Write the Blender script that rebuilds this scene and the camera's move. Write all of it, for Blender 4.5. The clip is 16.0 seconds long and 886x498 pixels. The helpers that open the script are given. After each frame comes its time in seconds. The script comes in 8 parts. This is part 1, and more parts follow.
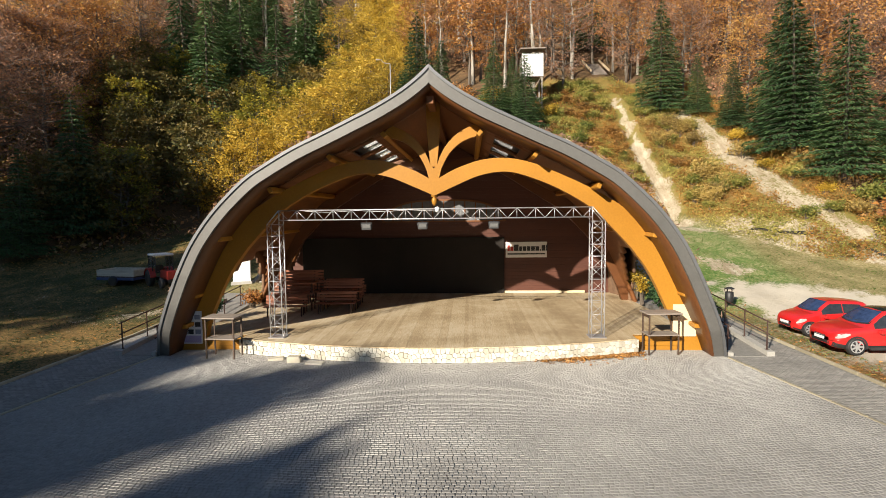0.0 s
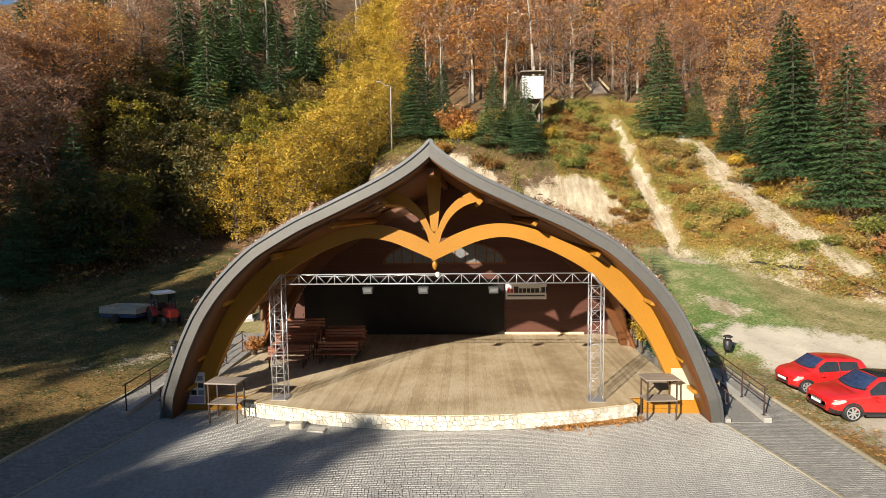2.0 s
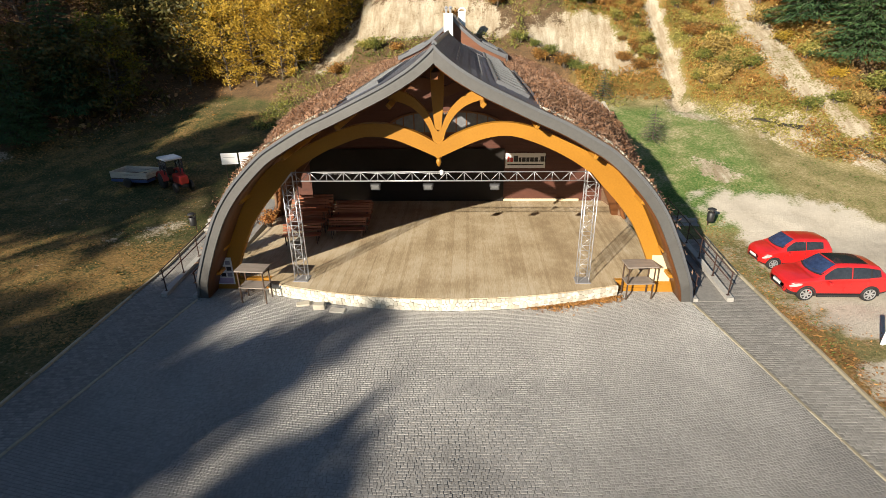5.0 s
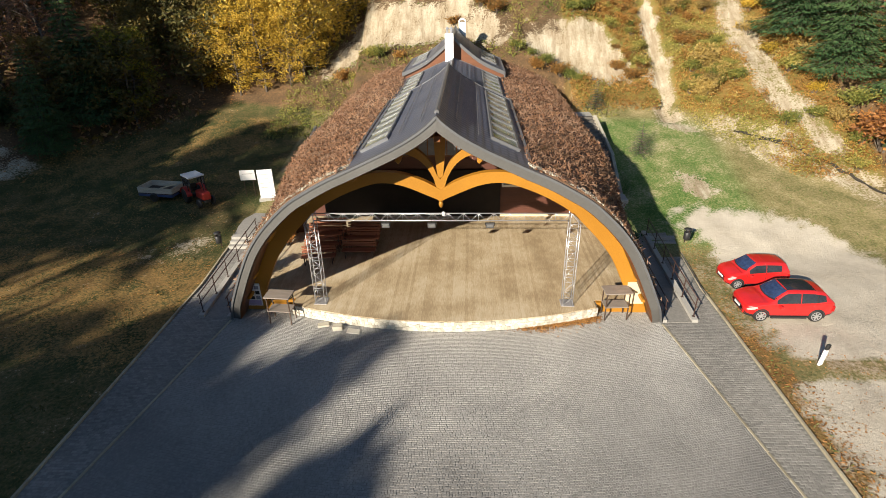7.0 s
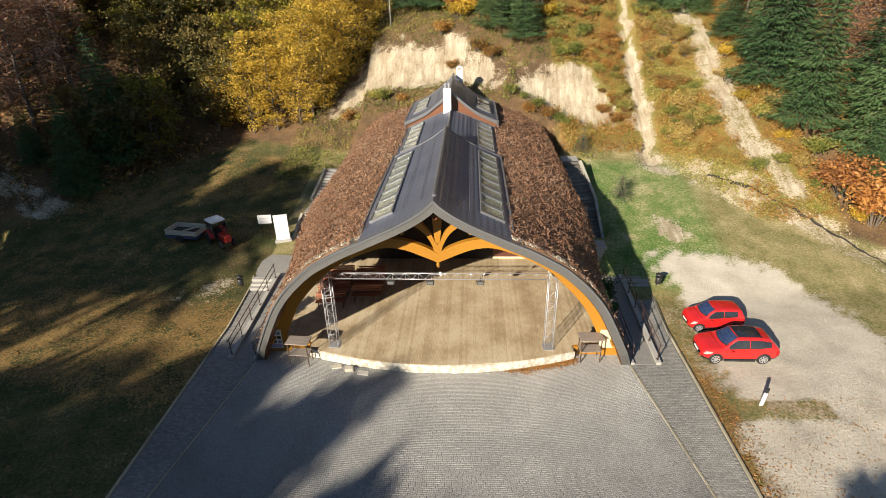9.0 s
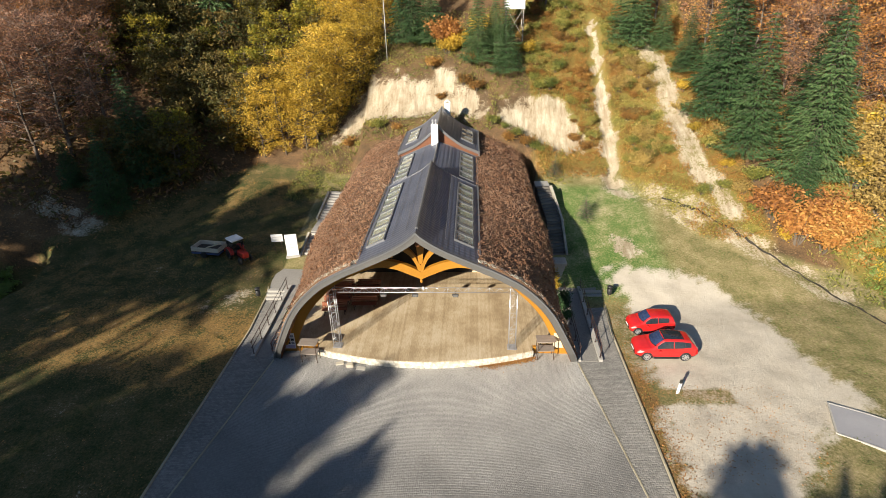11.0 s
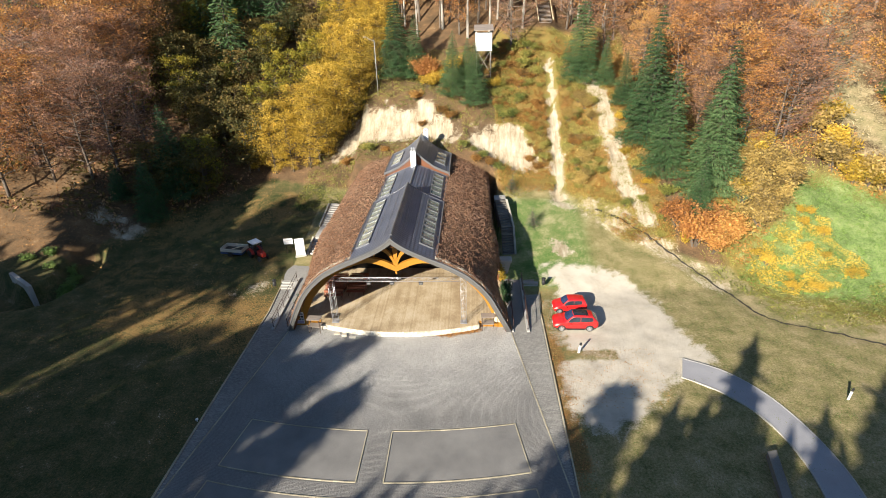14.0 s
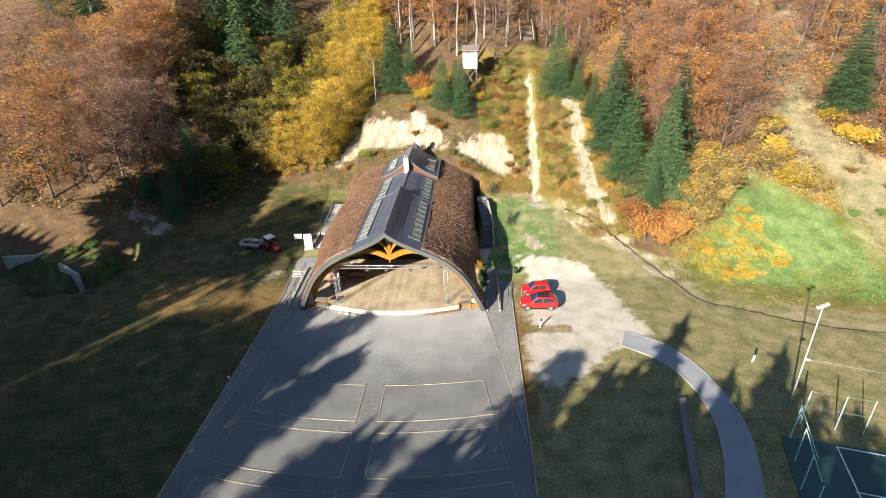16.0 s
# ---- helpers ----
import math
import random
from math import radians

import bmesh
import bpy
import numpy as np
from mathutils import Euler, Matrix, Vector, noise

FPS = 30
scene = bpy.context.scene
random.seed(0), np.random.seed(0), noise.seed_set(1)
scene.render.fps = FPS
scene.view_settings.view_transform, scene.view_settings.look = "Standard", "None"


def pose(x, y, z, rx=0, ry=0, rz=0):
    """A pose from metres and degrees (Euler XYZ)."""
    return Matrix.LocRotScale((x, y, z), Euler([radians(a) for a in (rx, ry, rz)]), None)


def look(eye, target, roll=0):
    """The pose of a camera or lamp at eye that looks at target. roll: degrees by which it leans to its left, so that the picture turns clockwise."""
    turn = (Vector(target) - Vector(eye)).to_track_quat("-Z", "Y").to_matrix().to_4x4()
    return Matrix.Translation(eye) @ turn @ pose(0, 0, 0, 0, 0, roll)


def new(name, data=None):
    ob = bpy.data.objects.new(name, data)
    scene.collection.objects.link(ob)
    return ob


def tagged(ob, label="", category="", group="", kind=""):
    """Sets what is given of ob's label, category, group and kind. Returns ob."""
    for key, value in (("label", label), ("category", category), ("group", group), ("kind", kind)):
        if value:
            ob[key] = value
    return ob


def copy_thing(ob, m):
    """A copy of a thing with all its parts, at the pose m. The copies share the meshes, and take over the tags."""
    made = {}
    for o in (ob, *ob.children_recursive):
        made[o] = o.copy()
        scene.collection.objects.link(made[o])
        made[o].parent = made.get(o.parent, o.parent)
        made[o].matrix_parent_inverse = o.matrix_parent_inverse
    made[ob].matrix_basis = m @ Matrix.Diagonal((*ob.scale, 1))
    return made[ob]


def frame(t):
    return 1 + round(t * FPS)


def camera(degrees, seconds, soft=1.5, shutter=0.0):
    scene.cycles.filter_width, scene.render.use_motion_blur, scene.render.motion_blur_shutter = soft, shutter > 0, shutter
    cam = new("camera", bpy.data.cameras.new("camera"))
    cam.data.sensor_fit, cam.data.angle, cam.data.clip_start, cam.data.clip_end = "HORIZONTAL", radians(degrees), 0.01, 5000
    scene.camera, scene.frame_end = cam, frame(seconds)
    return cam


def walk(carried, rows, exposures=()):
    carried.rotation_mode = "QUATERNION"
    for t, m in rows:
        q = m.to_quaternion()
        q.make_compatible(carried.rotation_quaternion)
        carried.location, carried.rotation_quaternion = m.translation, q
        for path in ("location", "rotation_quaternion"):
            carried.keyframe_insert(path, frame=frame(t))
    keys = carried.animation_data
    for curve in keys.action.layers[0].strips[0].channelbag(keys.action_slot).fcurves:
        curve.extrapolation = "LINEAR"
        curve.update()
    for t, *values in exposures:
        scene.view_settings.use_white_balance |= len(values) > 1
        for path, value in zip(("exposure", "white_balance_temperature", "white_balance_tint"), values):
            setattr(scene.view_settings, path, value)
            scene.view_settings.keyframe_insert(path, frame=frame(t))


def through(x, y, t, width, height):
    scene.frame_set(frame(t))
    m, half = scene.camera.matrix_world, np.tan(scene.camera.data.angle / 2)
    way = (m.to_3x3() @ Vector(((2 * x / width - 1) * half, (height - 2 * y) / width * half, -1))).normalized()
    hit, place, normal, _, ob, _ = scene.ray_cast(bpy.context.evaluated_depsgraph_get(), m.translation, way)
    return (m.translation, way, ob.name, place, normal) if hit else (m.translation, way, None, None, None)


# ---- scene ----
cam = camera(80.1, 16.0, soft=0.8)
PATH = [
    (0, (1.225, -17.765, 4.946), (1.125, -15.773, 4.804), -0.7),
    (0.5, (1.219, -17.763, 5.378), (1.119, -15.77, 5.237), -0.6),
    (1, (1.247, -17.802, 5.994), (1.146, -15.81, 5.853), -0.7),
    (1.5, (1.247, -17.811, 6.577), (1.147, -15.818, 6.438), -0.7),
    (2, (1.248, -17.796, 7.215), (1.147, -15.804, 7.074), -0.7),
    (2.5, (1.232, -17.794, 7.752), (1.132, -15.807, 7.551), -0.8),
    (3, (1.203, -17.782, 8.267), (1.103, -15.812, 7.934), -0.8),
    (3.5, (1.178, -17.747, 8.682), (1.08, -15.802, 8.227), -0.8),
    (4, (1.168, -17.741, 9.135), (1.069, -15.831, 8.552), -0.9),
    (4.5, (1.126, -17.904, 9.634), (1.03, -16.034, 8.931), -0.9),
    (4.7, (1.074, -18.039, 9.875), (0.981, -16.187, 9.124), -0.9),
    (6.8, (1.192, -19.742, 13.41), (1.093, -17.964, 12.5), -1.3),
    (7, (1.208, -19.853, 13.783), (1.108, -18.074, 12.874), -1.3),
    (7.5, (1.254, -20.14, 14.744), (1.152, -18.361, 13.836), -1.4),
    (8, (1.338, -20.551, 15.78), (1.235, -18.771, 14.874), -1.4),
    (8.5, (1.466, -21.102, 16.738), (1.36, -19.321, 15.833), -1.5),
    (9, (1.626, -21.909, 17.761), (1.519, -20.128, 16.858), -1.5),
    (9.2, (1.718, -22.293, 18.159), (1.611, -20.512, 17.257), -1.5),
    (11.3, (3.398, -27.914, 22.038), (3.288, -26.128, 21.146), -1.6),
    (11.5, (3.617, -28.522, 22.417), (3.506, -26.735, 21.525), -1.6),
    (12, (4.113, -30.366, 23.401), (4.003, -28.579, 22.508), -1.6),
    (12.5, (4.643, -32.122, 24.346), (4.534, -30.337, 23.452), -1.6),
    (13, (5.246, -34.006, 25.217), (5.135, -32.22, 24.324), -1.6),
    (13.5, (5.82, -35.824, 25.958), (5.709, -34.036, 25.069), -1.6),
    (14, (6.385, -37.838, 26.773), (6.275, -36.049, 25.886), -1.6),
    (14.5, (6.93, -39.82, 27.609), (6.818, -38.031, 26.723), -1.6),
    (15, (7.433, -42.055, 28.414), (7.321, -40.265, 27.529), -1.6),
    (15.5, (7.934, -44.162, 29.168), (7.822, -42.372, 28.283), -1.7),
    (16, (8.421, -46.228, 30.078), (8.308, -44.439, 29.192), -1.6),
]
UNIT = 1.1  # metres in one unit of the plan; all coordinates below are plan units
walk(cam, [(t, look(Vector(eye) * UNIT, Vector(target) * UNIT, roll)) for t, eye, target, roll in PATH], [(0.0, 0.85, 6500, 10), (8.0, 0.86, 6500, 10), (12.0, 1.03, 6450, 10), (16.0, 1.32, 6050, 10)])

# ---- light ----
SUN_AZ, SUN_EL = 212.6, 23.0
world = bpy.data.worlds.new("world")
scene.world = world
world.use_nodes = True
wn = world.node_tree
sky = wn.nodes.new("ShaderNodeTexSky")
sky.sky_type = "NISHITA"
sky.sun_disc = False
sky.sun_elevation, sky.sun_rotation = radians(SUN_EL), radians(SUN_AZ)
sky.air_density, sky.dust_density, sky.ozone_density = 1.0, 0.0, 1.5
wn.nodes["Background"].inputs["Strength"].default_value = 0.058
wn.links.new(sky.outputs[0], wn.nodes["Background"].inputs["Color"])
sun = new("sun", bpy.data.lights.new("sun", "SUN"))
sun.data.energy, sun.data.angle, sun.data.color = 5.2, radians(0.6), (1.0, 0.9, 0.74)
to_sun = Vector((math.sin(radians(SUN_AZ)) * math.cos(radians(SUN_EL)), math.cos(radians(SUN_AZ)) * math.cos(radians(SUN_EL)), math.sin(radians(SUN_EL))))
sun.matrix_world = look(to_sun * 100, (0, 0, 0))


# ---- material helpers ----
def material(name, rough_=0.8, metal=0.0, spec=0.5):
    m = bpy.data.materials.new(name)
    m.use_nodes = True
    b = m.node_tree.nodes["Principled BSDF"]
    b.inputs["Roughness"].default_value = rough_
    b.inputs["Metallic"].default_value = metal
    b.inputs["Specular IOR Level"].default_value = spec
    return m, m.node_tree.nodes, m.node_tree.links, b


def ramp(ns, ls, fac, stops):
    r = ns.new("ShaderNodeValToRGB")
    e = r.color_ramp.elements
    e[0].position, e[0].color = stops[0][0], (*stops[0][1], 1)
    e[1].position, e[1].color = stops[-1][0], (*stops[-1][1], 1)
    for p, c in stops[1:-1]:
        n = e.new(p)
        n.color = (*c, 1)
    ls.new(fac, r.inputs["Fac"])
    return r.outputs["Color"]


def noise_tex(ns, ls, scale, detail=4.0, rough_=0.6, stretch=None, coord="Object", distort=0.0):
    tc = ns.new("ShaderNodeTexCoord")
    out = tc.outputs[coord]
    if stretch:
        mp = ns.new("ShaderNodeMapping")
        mp.inputs["Scale"].default_value = stretch
        ls.new(out, mp.inputs["Vector"])
        out = mp.outputs[0]
    n = ns.new("ShaderNodeTexNoise")
    n.inputs["Scale"].default_value, n.inputs["Detail"].default_value = scale, detail
    n.inputs["Roughness"].default_value, n.inputs["Distortion"].default_value = rough_, distort
    ls.new(out, n.inputs["Vector"])
    return n.outputs["Fac"]


def mix(ns, ls, fac, a, b, kind="MIX"):
    n = ns.new("ShaderNodeMix")
    n.data_type, n.blend_type = "RGBA", kind
    for sock, v in ((n.inputs[0], fac), (n.inputs[6], a), (n.inputs[7], b)):
        if isinstance(v, (int, float)):
            sock.default_value = v
        elif isinstance(v, tuple):
            sock.default_value = (*v, 1)
        else:
            ls.new(v, sock)
    return n.outputs[2]


def math_node(ns, ls, op, a, b=0.0):
    n = ns.new("ShaderNodeMath")
    n.operation = op
    for sock, v in ((n.inputs[0], a), (n.inputs[1], b)):
        if isinstance(v, (int, float)):
            sock.default_value = v
        else:
            ls.new(v, sock)
    return n.outputs[0]


def bump(ns, ls, b, height, strength=0.4, distance=0.02):
    n = ns.new("ShaderNodeBump")
    n.inputs["Strength"].default_value, n.inputs["Distance"].default_value = strength, distance
    ls.new(height, n.inputs["Height"])
    ls.new(n.outputs[0], b.inputs["Normal"])


def plain(name, dark, light, scale=6.0, rough_=0.8, metal=0.0, stretch=None, bumpy=0.25, fine=None, coord="Object", island=0.0, each=0.0):
    """A surface with two scales of variation between a dark and a light tone; island / each: how far single pieces differ."""
    m, ns, ls, b = material(name, rough_, metal)
    big = noise_tex(ns, ls, scale * 0.18, 3, 0.55, stretch, coord)
    small = noise_tex(ns, ls, fine or scale * 4, 5, 0.65, stretch, coord)
    f = math_node(ns, ls, "ADD", math_node(ns, ls, "MULTIPLY", big, 0.55), math_node(ns, ls, "MULTIPLY", small, 0.45))
    if island:
        g = ns.new("ShaderNodeNewGeometry")
        f = math_node(ns, ls, "ADD", f, math_node(ns, ls, "MULTIPLY", math_node(ns, ls, "SUBTRACT", g.outputs["Random Per Island"], 0.5), island))
    if each:
        o = ns.new("ShaderNodeObjectInfo")
        f = math_node(ns, ls, "ADD", f, math_node(ns, ls, "MULTIPLY", math_node(ns, ls, "SUBTRACT", o.outputs["Random"], 0.5), each))
    mid = tuple((p + q) / 2 for p, q in zip(dark, light))
    ls.new(ramp(ns, ls, f, [(0.3, dark), (0.5, mid), (0.7, light)]), b.inputs["Base Color"])
    if bumpy:
        bump(ns, ls, b, small, bumpy)
    return m


def leafy(name, colours, rough_=0.55, through=0.35, patch=0.0, single=0.5):
    """Leaves: each leaf its own tone out of the given colours, and light that shines through."""
    m, ns, ls, b = material(name, rough_, 0.0, 0.3)
    g = ns.new("ShaderNodeNewGeometry")
    o = ns.new("ShaderNodeObjectInfo")
    n = noise_tex(ns, ls, 0.14, 3, 0.6)
    f = math_node(ns, ls, "ADD", math_node(ns, ls, "MULTIPLY", g.outputs["Random Per Island"], single), math_node(ns, ls, "MULTIPLY", n, 0.9))
    f = math_node(ns, ls, "ADD", f, math_node(ns, ls, "MULTIPLY", o.outputs["Random"], 0.42))
    f = math_node(ns, ls, "SUBTRACT", f, 0.19 + 0.5 * single)
    if patch:
        f = math_node(ns, ls, "ADD", f, math_node(ns, ls, "MULTIPLY", math_node(ns, ls, "SUBTRACT", noise_tex(ns, ls, 1.3, 4, 0.65), 0.5), patch))
    c = ramp(ns, ls, f, [(i / (len(colours) - 1), col) for i, col in enumerate(colours)])
    ls.new(c, b.inputs["Base Color"])
    t = ns.new("ShaderNodeBsdfTranslucent")
    ls.new(c, t.inputs["Color"])
    mx = ns.new("ShaderNodeMixShader")
    mx.inputs[0].default_value = through
    ls.new(b.outputs[0], mx.inputs[1])
    ls.new(t.outputs[0], mx.inputs[2])
    ls.new(mx.outputs[0], ns["Material Output"].inputs["Surface"])
    return m


def deck_material():
    """Worn boards: board tone by piece, broad dusty stains over all of them."""
    m, ns, ls, b = material("grey_brown_deck_board", 0.72)
    g = ns.new("ShaderNodeNewGeometry")

    def field(scale, stretch, detail):
        mp = ns.new("ShaderNodeMapping")
        mp.inputs["Scale"].default_value = stretch
        ls.new(g.outputs["Position"], mp.inputs["Vector"])
        n = ns.new("ShaderNodeTexNoise")
        n.inputs["Scale"].default_value, n.inputs["Detail"].default_value, n.inputs["Roughness"].default_value = scale, detail, 0.62
        ls.new(mp.outputs[0], n.inputs["Vector"])
        return n.outputs["Fac"]

    stain, grain = field(0.45, (1, 1, 1), 6), field(9.0, (3.0, 0.25, 1), 4)
    o = ns.new("ShaderNodeObjectInfo")
    f = math_node(ns, ls, "ADD", math_node(ns, ls, "MULTIPLY", stain, 0.6), math_node(ns, ls, "MULTIPLY", grain, 0.4))
    f = math_node(ns, ls, "ADD", f, math_node(ns, ls, "MULTIPLY", math_node(ns, ls, "SUBTRACT", o.outputs["Random"], 0.5), 0.09))
    ls.new(ramp(ns, ls, f, [(0.39, (0.32, 0.238, 0.142)), (0.5, (0.45, 0.352, 0.22)), (0.61, (0.56, 0.468, 0.33))]), b.inputs["Base Color"])
    bump(ns, ls, b, grain, 0.2)
    return m


# ---- materials ----
M_METAL = plain("roof_sheet_metal", (0.14, 0.143, 0.152), (0.20, 0.203, 0.212), 3.0, 0.42, 0.35, bumpy=0.08)
M_TILE = plain("roof_tile_metal", (0.088, 0.10, 0.138), (0.145, 0.16, 0.21), 3.0, 0.36, 0.3, bumpy=0.06)
M_FASCIA = plain("fascia_sheet_metal", (0.11, 0.107, 0.10), (0.165, 0.16, 0.153), 2.0, 0.5, 0.25, bumpy=0.06)
# the arches' orange timber again, with the overhang's shade put into its colour
M_SHADETIMBER = plain("shade_darkened_timber", (0.085, 0.029, 0.008), (0.14, 0.05, 0.012), 3.0, 0.5, stretch=(1, 5, 5), bumpy=0.12)
M_GLUE = plain("orange_glulam", (0.31, 0.135, 0.013), (0.45, 0.208, 0.022), 2.2, 0.45, stretch=(1, 1, 1), bumpy=0.08, fine=14)
M_SOFFIT = plain("brown_soffit_boards", (0.12, 0.042, 0.012), (0.21, 0.078, 0.021), 4.0, 0.55, stretch=(6, 0.6, 6), bumpy=0.15)
M_WALLBOARD = plain("dark_brown_wall_boards", (0.065, 0.021, 0.013), (0.11, 0.037, 0.022), 2.0, 0.6, stretch=(0.5, 3, 3), bumpy=0.08, each=0.12)
M_CURTAIN = plain("dark_backdrop_cloth", (0.010, 0.008, 0.007), (0.022, 0.017, 0.014), 6.0, 0.9)
M_DECK = deck_material()
M_STONE = plain("cream_limestone", (0.46, 0.42, 0.34), (0.74, 0.70, 0.61), 5.0, 0.9, bumpy=0.5, each=0.5)
M_MORTAR = plain("wall_mortar", (0.26, 0.22, 0.17), (0.40, 0.35, 0.27), 6.0, 0.95)
M_SETT = plain("granite_setts", (0.225, 0.222, 0.218), (0.41, 0.402, 0.388), 1.6, 0.72, bumpy=0.2, island=0.13)


def dusty_apron(m):
    """Pale dust trodden over the setts before the stage; farther out the stone is its own darker grey."""
    ns, ls = m.node_tree.nodes, m.node_tree.links
    b = ns["Principled BSDF"]
    clean = b.inputs["Base Color"].links[0].from_socket
    g = ns.new("ShaderNodeNewGeometry")
    far = ns.new("ShaderNodeVectorMath")
    far.operation = "DISTANCE"
    plan = ns.new("ShaderNodeVectorMath")
    plan.operation = "SCALE"
    plan.inputs["Scale"].default_value = 1 / UNIT
    ls.new(g.outputs["Position"], plan.inputs[0])
    ls.new(plan.outputs[0], far.inputs[0])
    far.inputs[1].default_value = (1.0, 6.5, 0)
    n = ns.new("ShaderNodeTexNoise")
    n.inputs["Scale"].default_value, n.inputs["Detail"].default_value = 0.22, 5
    ls.new(g.outputs["Position"], n.inputs["Vector"])
    d = math_node(ns, ls, "ADD", far.outputs["Value"], math_node(ns, ls, "MULTIPLY", n.outputs[0], 9.0))
    f = math_node(ns, ls, "DIVIDE", math_node(ns, ls, "SUBTRACT", d, 15.5), 7.0)
    k = ns.new("ShaderNodeClamp")
    ls.new(f, k.inputs[0])
    tone = mix(ns, ls, k.outputs[0], (1.12, 1.10, 1.07), (0.60, 0.585, 0.57))
    ls.new(mix(ns, ls, 1.0, clean, tone, "MULTIPLY"), b.inputs["Base Color"])


dusty_apron(M_SETT)
M_PAVER = plain("concrete_pavers", (0.125, 0.12, 0.112), (0.33, 0.312, 0.283), 0.55, 0.75, bumpy=0.3, fine=9, island=0.16)
M_JOINT = plain("dark_joint_sand", (0.14, 0.135, 0.122), (0.22, 0.21, 0.19), 3.0, 0.95)
M_KERB = plain("yellowish_kerb_stone", (0.26, 0.225, 0.155), (0.44, 0.39, 0.28), 3.0, 0.9, each=0.3)
M_CONC = plain("weathered_concrete", (0.26, 0.25, 0.23), (0.46, 0.44, 0.40), 3.0, 0.88, bumpy=0.35)
M_ASPH = plain("path_asphalt", (0.23, 0.228, 0.245), (0.34, 0.335, 0.35), 2.5, 0.85, bumpy=0.4, fine=30)
M_ALU = plain("truss_aluminium", (0.42, 0.42, 0.44), (0.62, 0.62, 0.64), 5.0, 0.32, 0.55, bumpy=0.0)
M_STEEL = plain("dark_brown_painted_steel", (0.035, 0.018, 0.014), (0.07, 0.036, 0.028), 5.0, 0.45, 0.2)
M_RIM = plain("grey_alloy_rim", (0.45, 0.45, 0.46), (0.62, 0.62, 0.63), 5.0, 0.35, 0.6, bumpy=0)
M_BARK = plain("grey_brown_bark", (0.055, 0.042, 0.032), (0.20, 0.165, 0.13), 5.0, 0.95, stretch=(3, 3, 0.6), bumpy=0.6)
M_PALEBARK = plain("pale_beech_bark", (0.20, 0.175, 0.145), (0.44, 0.40, 0.34), 5.0, 0.9, stretch=(2, 2, 0.8), bumpy=0.3)
M_WHITE = plain("white_paint", (0.70, 0.70, 0.69), (0.82, 0.82, 0.81), 3.0, 0.55, bumpy=0.05)
M_BLACK = plain("black_plastic", (0.012, 0.012, 0.013), (0.03, 0.03, 0.032), 5.0, 0.5, bumpy=0.1)
M_PLY = plain("pale_plywood", (0.62, 0.50, 0.32), (0.76, 0.64, 0.44), 2.0, 0.6, stretch=(1, 1, 6), bumpy=0.05)
M_TABLE = plain("weathered_grey_timber", (0.16, 0.13, 0.11), (0.34, 0.29, 0.25), 4.0, 0.8, stretch=(1, 6, 6))
M_BENCH = plain("red_brown_bench_slat", (0.20, 0.065, 0.035), (0.36, 0.14, 0.075), 4.0, 0.5, stretch=(0.6, 6, 6), each=0.3)

L_YELLOW = leafy("yellow_autumn_leaves", [(0.16, 0.135, 0.028), (0.44, 0.30, 0.042), (0.68, 0.46, 0.06), (0.80, 0.60, 0.15)], through=0.34, patch=0.75, single=0.45)
L_GREENYEL = leafy("yellow_green_leaves", [(0.07, 0.10, 0.02), (0.20, 0.20, 0.03), (0.40, 0.31, 0.035), (0.55, 0.40, 0.05)], through=0.4)
L_ORANGE = leafy("orange_beech_leaves", [(0.18, 0.085, 0.04), (0.38, 0.165, 0.055), (0.53, 0.25, 0.07), (0.61, 0.35, 0.10), (0.70, 0.51, 0.17)], through=0.34)
L_BROWN = leafy("brown_red_leaves", [(0.17, 0.092, 0.065), (0.30, 0.155, 0.10), (0.41, 0.215, 0.12), (0.49, 0.265, 0.12), (0.61, 0.39, 0.17)], through=0.3)
L_FIR = leafy("dark_green_needles", [(0.02, 0.05, 0.02), (0.05, 0.105, 0.038), (0.10, 0.17, 0.06), (0.17, 0.24, 0.095)], 0.8, 0.2, patch=0.7)
L_OLIVE = leafy("dark_olive_leaves", [(0.05, 0.06, 0.02), (0.11, 0.10, 0.03), (0.20, 0.14, 0.04), (0.32, 0.21, 0.05)], through=0.3)
L_RUST = leafy("rusty_weeds", [(0.12, 0.10, 0.036), (0.31, 0.155, 0.045), (0.46, 0.25, 0.065), (0.59, 0.42, 0.12)], through=0.35, patch=1.1, single=0.4)
L_WEED = leafy("green_yellow_weeds", [(0.085, 0.12, 0.03), (0.22, 0.235, 0.055), (0.42, 0.35, 0.09), (0.60, 0.48, 0.18)], through=0.35, patch=1.1, single=0.4)
L_SEDUM = leafy("red_brown_sedum", [(0.09, 0.055, 0.03), (0.24, 0.12, 0.065), (0.36, 0.205, 0.12), (0.50, 0.37, 0.235)], through=0.15, patch=1.6, single=0.2)
L_DRY = leafy("dry_roof_grass", [(0.13, 0.075, 0.045), (0.24, 0.14, 0.09), (0.34, 0.22, 0.15), (0.44, 0.33, 0.24)], through=0.2, patch=1.2, single=0.25)
# western grass: a darker green, partly darkened for the shade on that lawn
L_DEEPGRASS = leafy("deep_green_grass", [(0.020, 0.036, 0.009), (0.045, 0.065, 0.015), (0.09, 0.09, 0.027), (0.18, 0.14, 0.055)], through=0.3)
L_GRASS = leafy("short_grass", [(0.045, 0.08, 0.018), (0.10, 0.15, 0.035), (0.19, 0.21, 0.065), (0.35, 0.30, 0.13)], through=0.3)
L_GREEN = leafy("fresh_green_leaves", [(0.09, 0.15, 0.03), (0.19, 0.30, 0.07), (0.29, 0.39, 0.11), (0.40, 0.45, 0.15)], through=0.3)
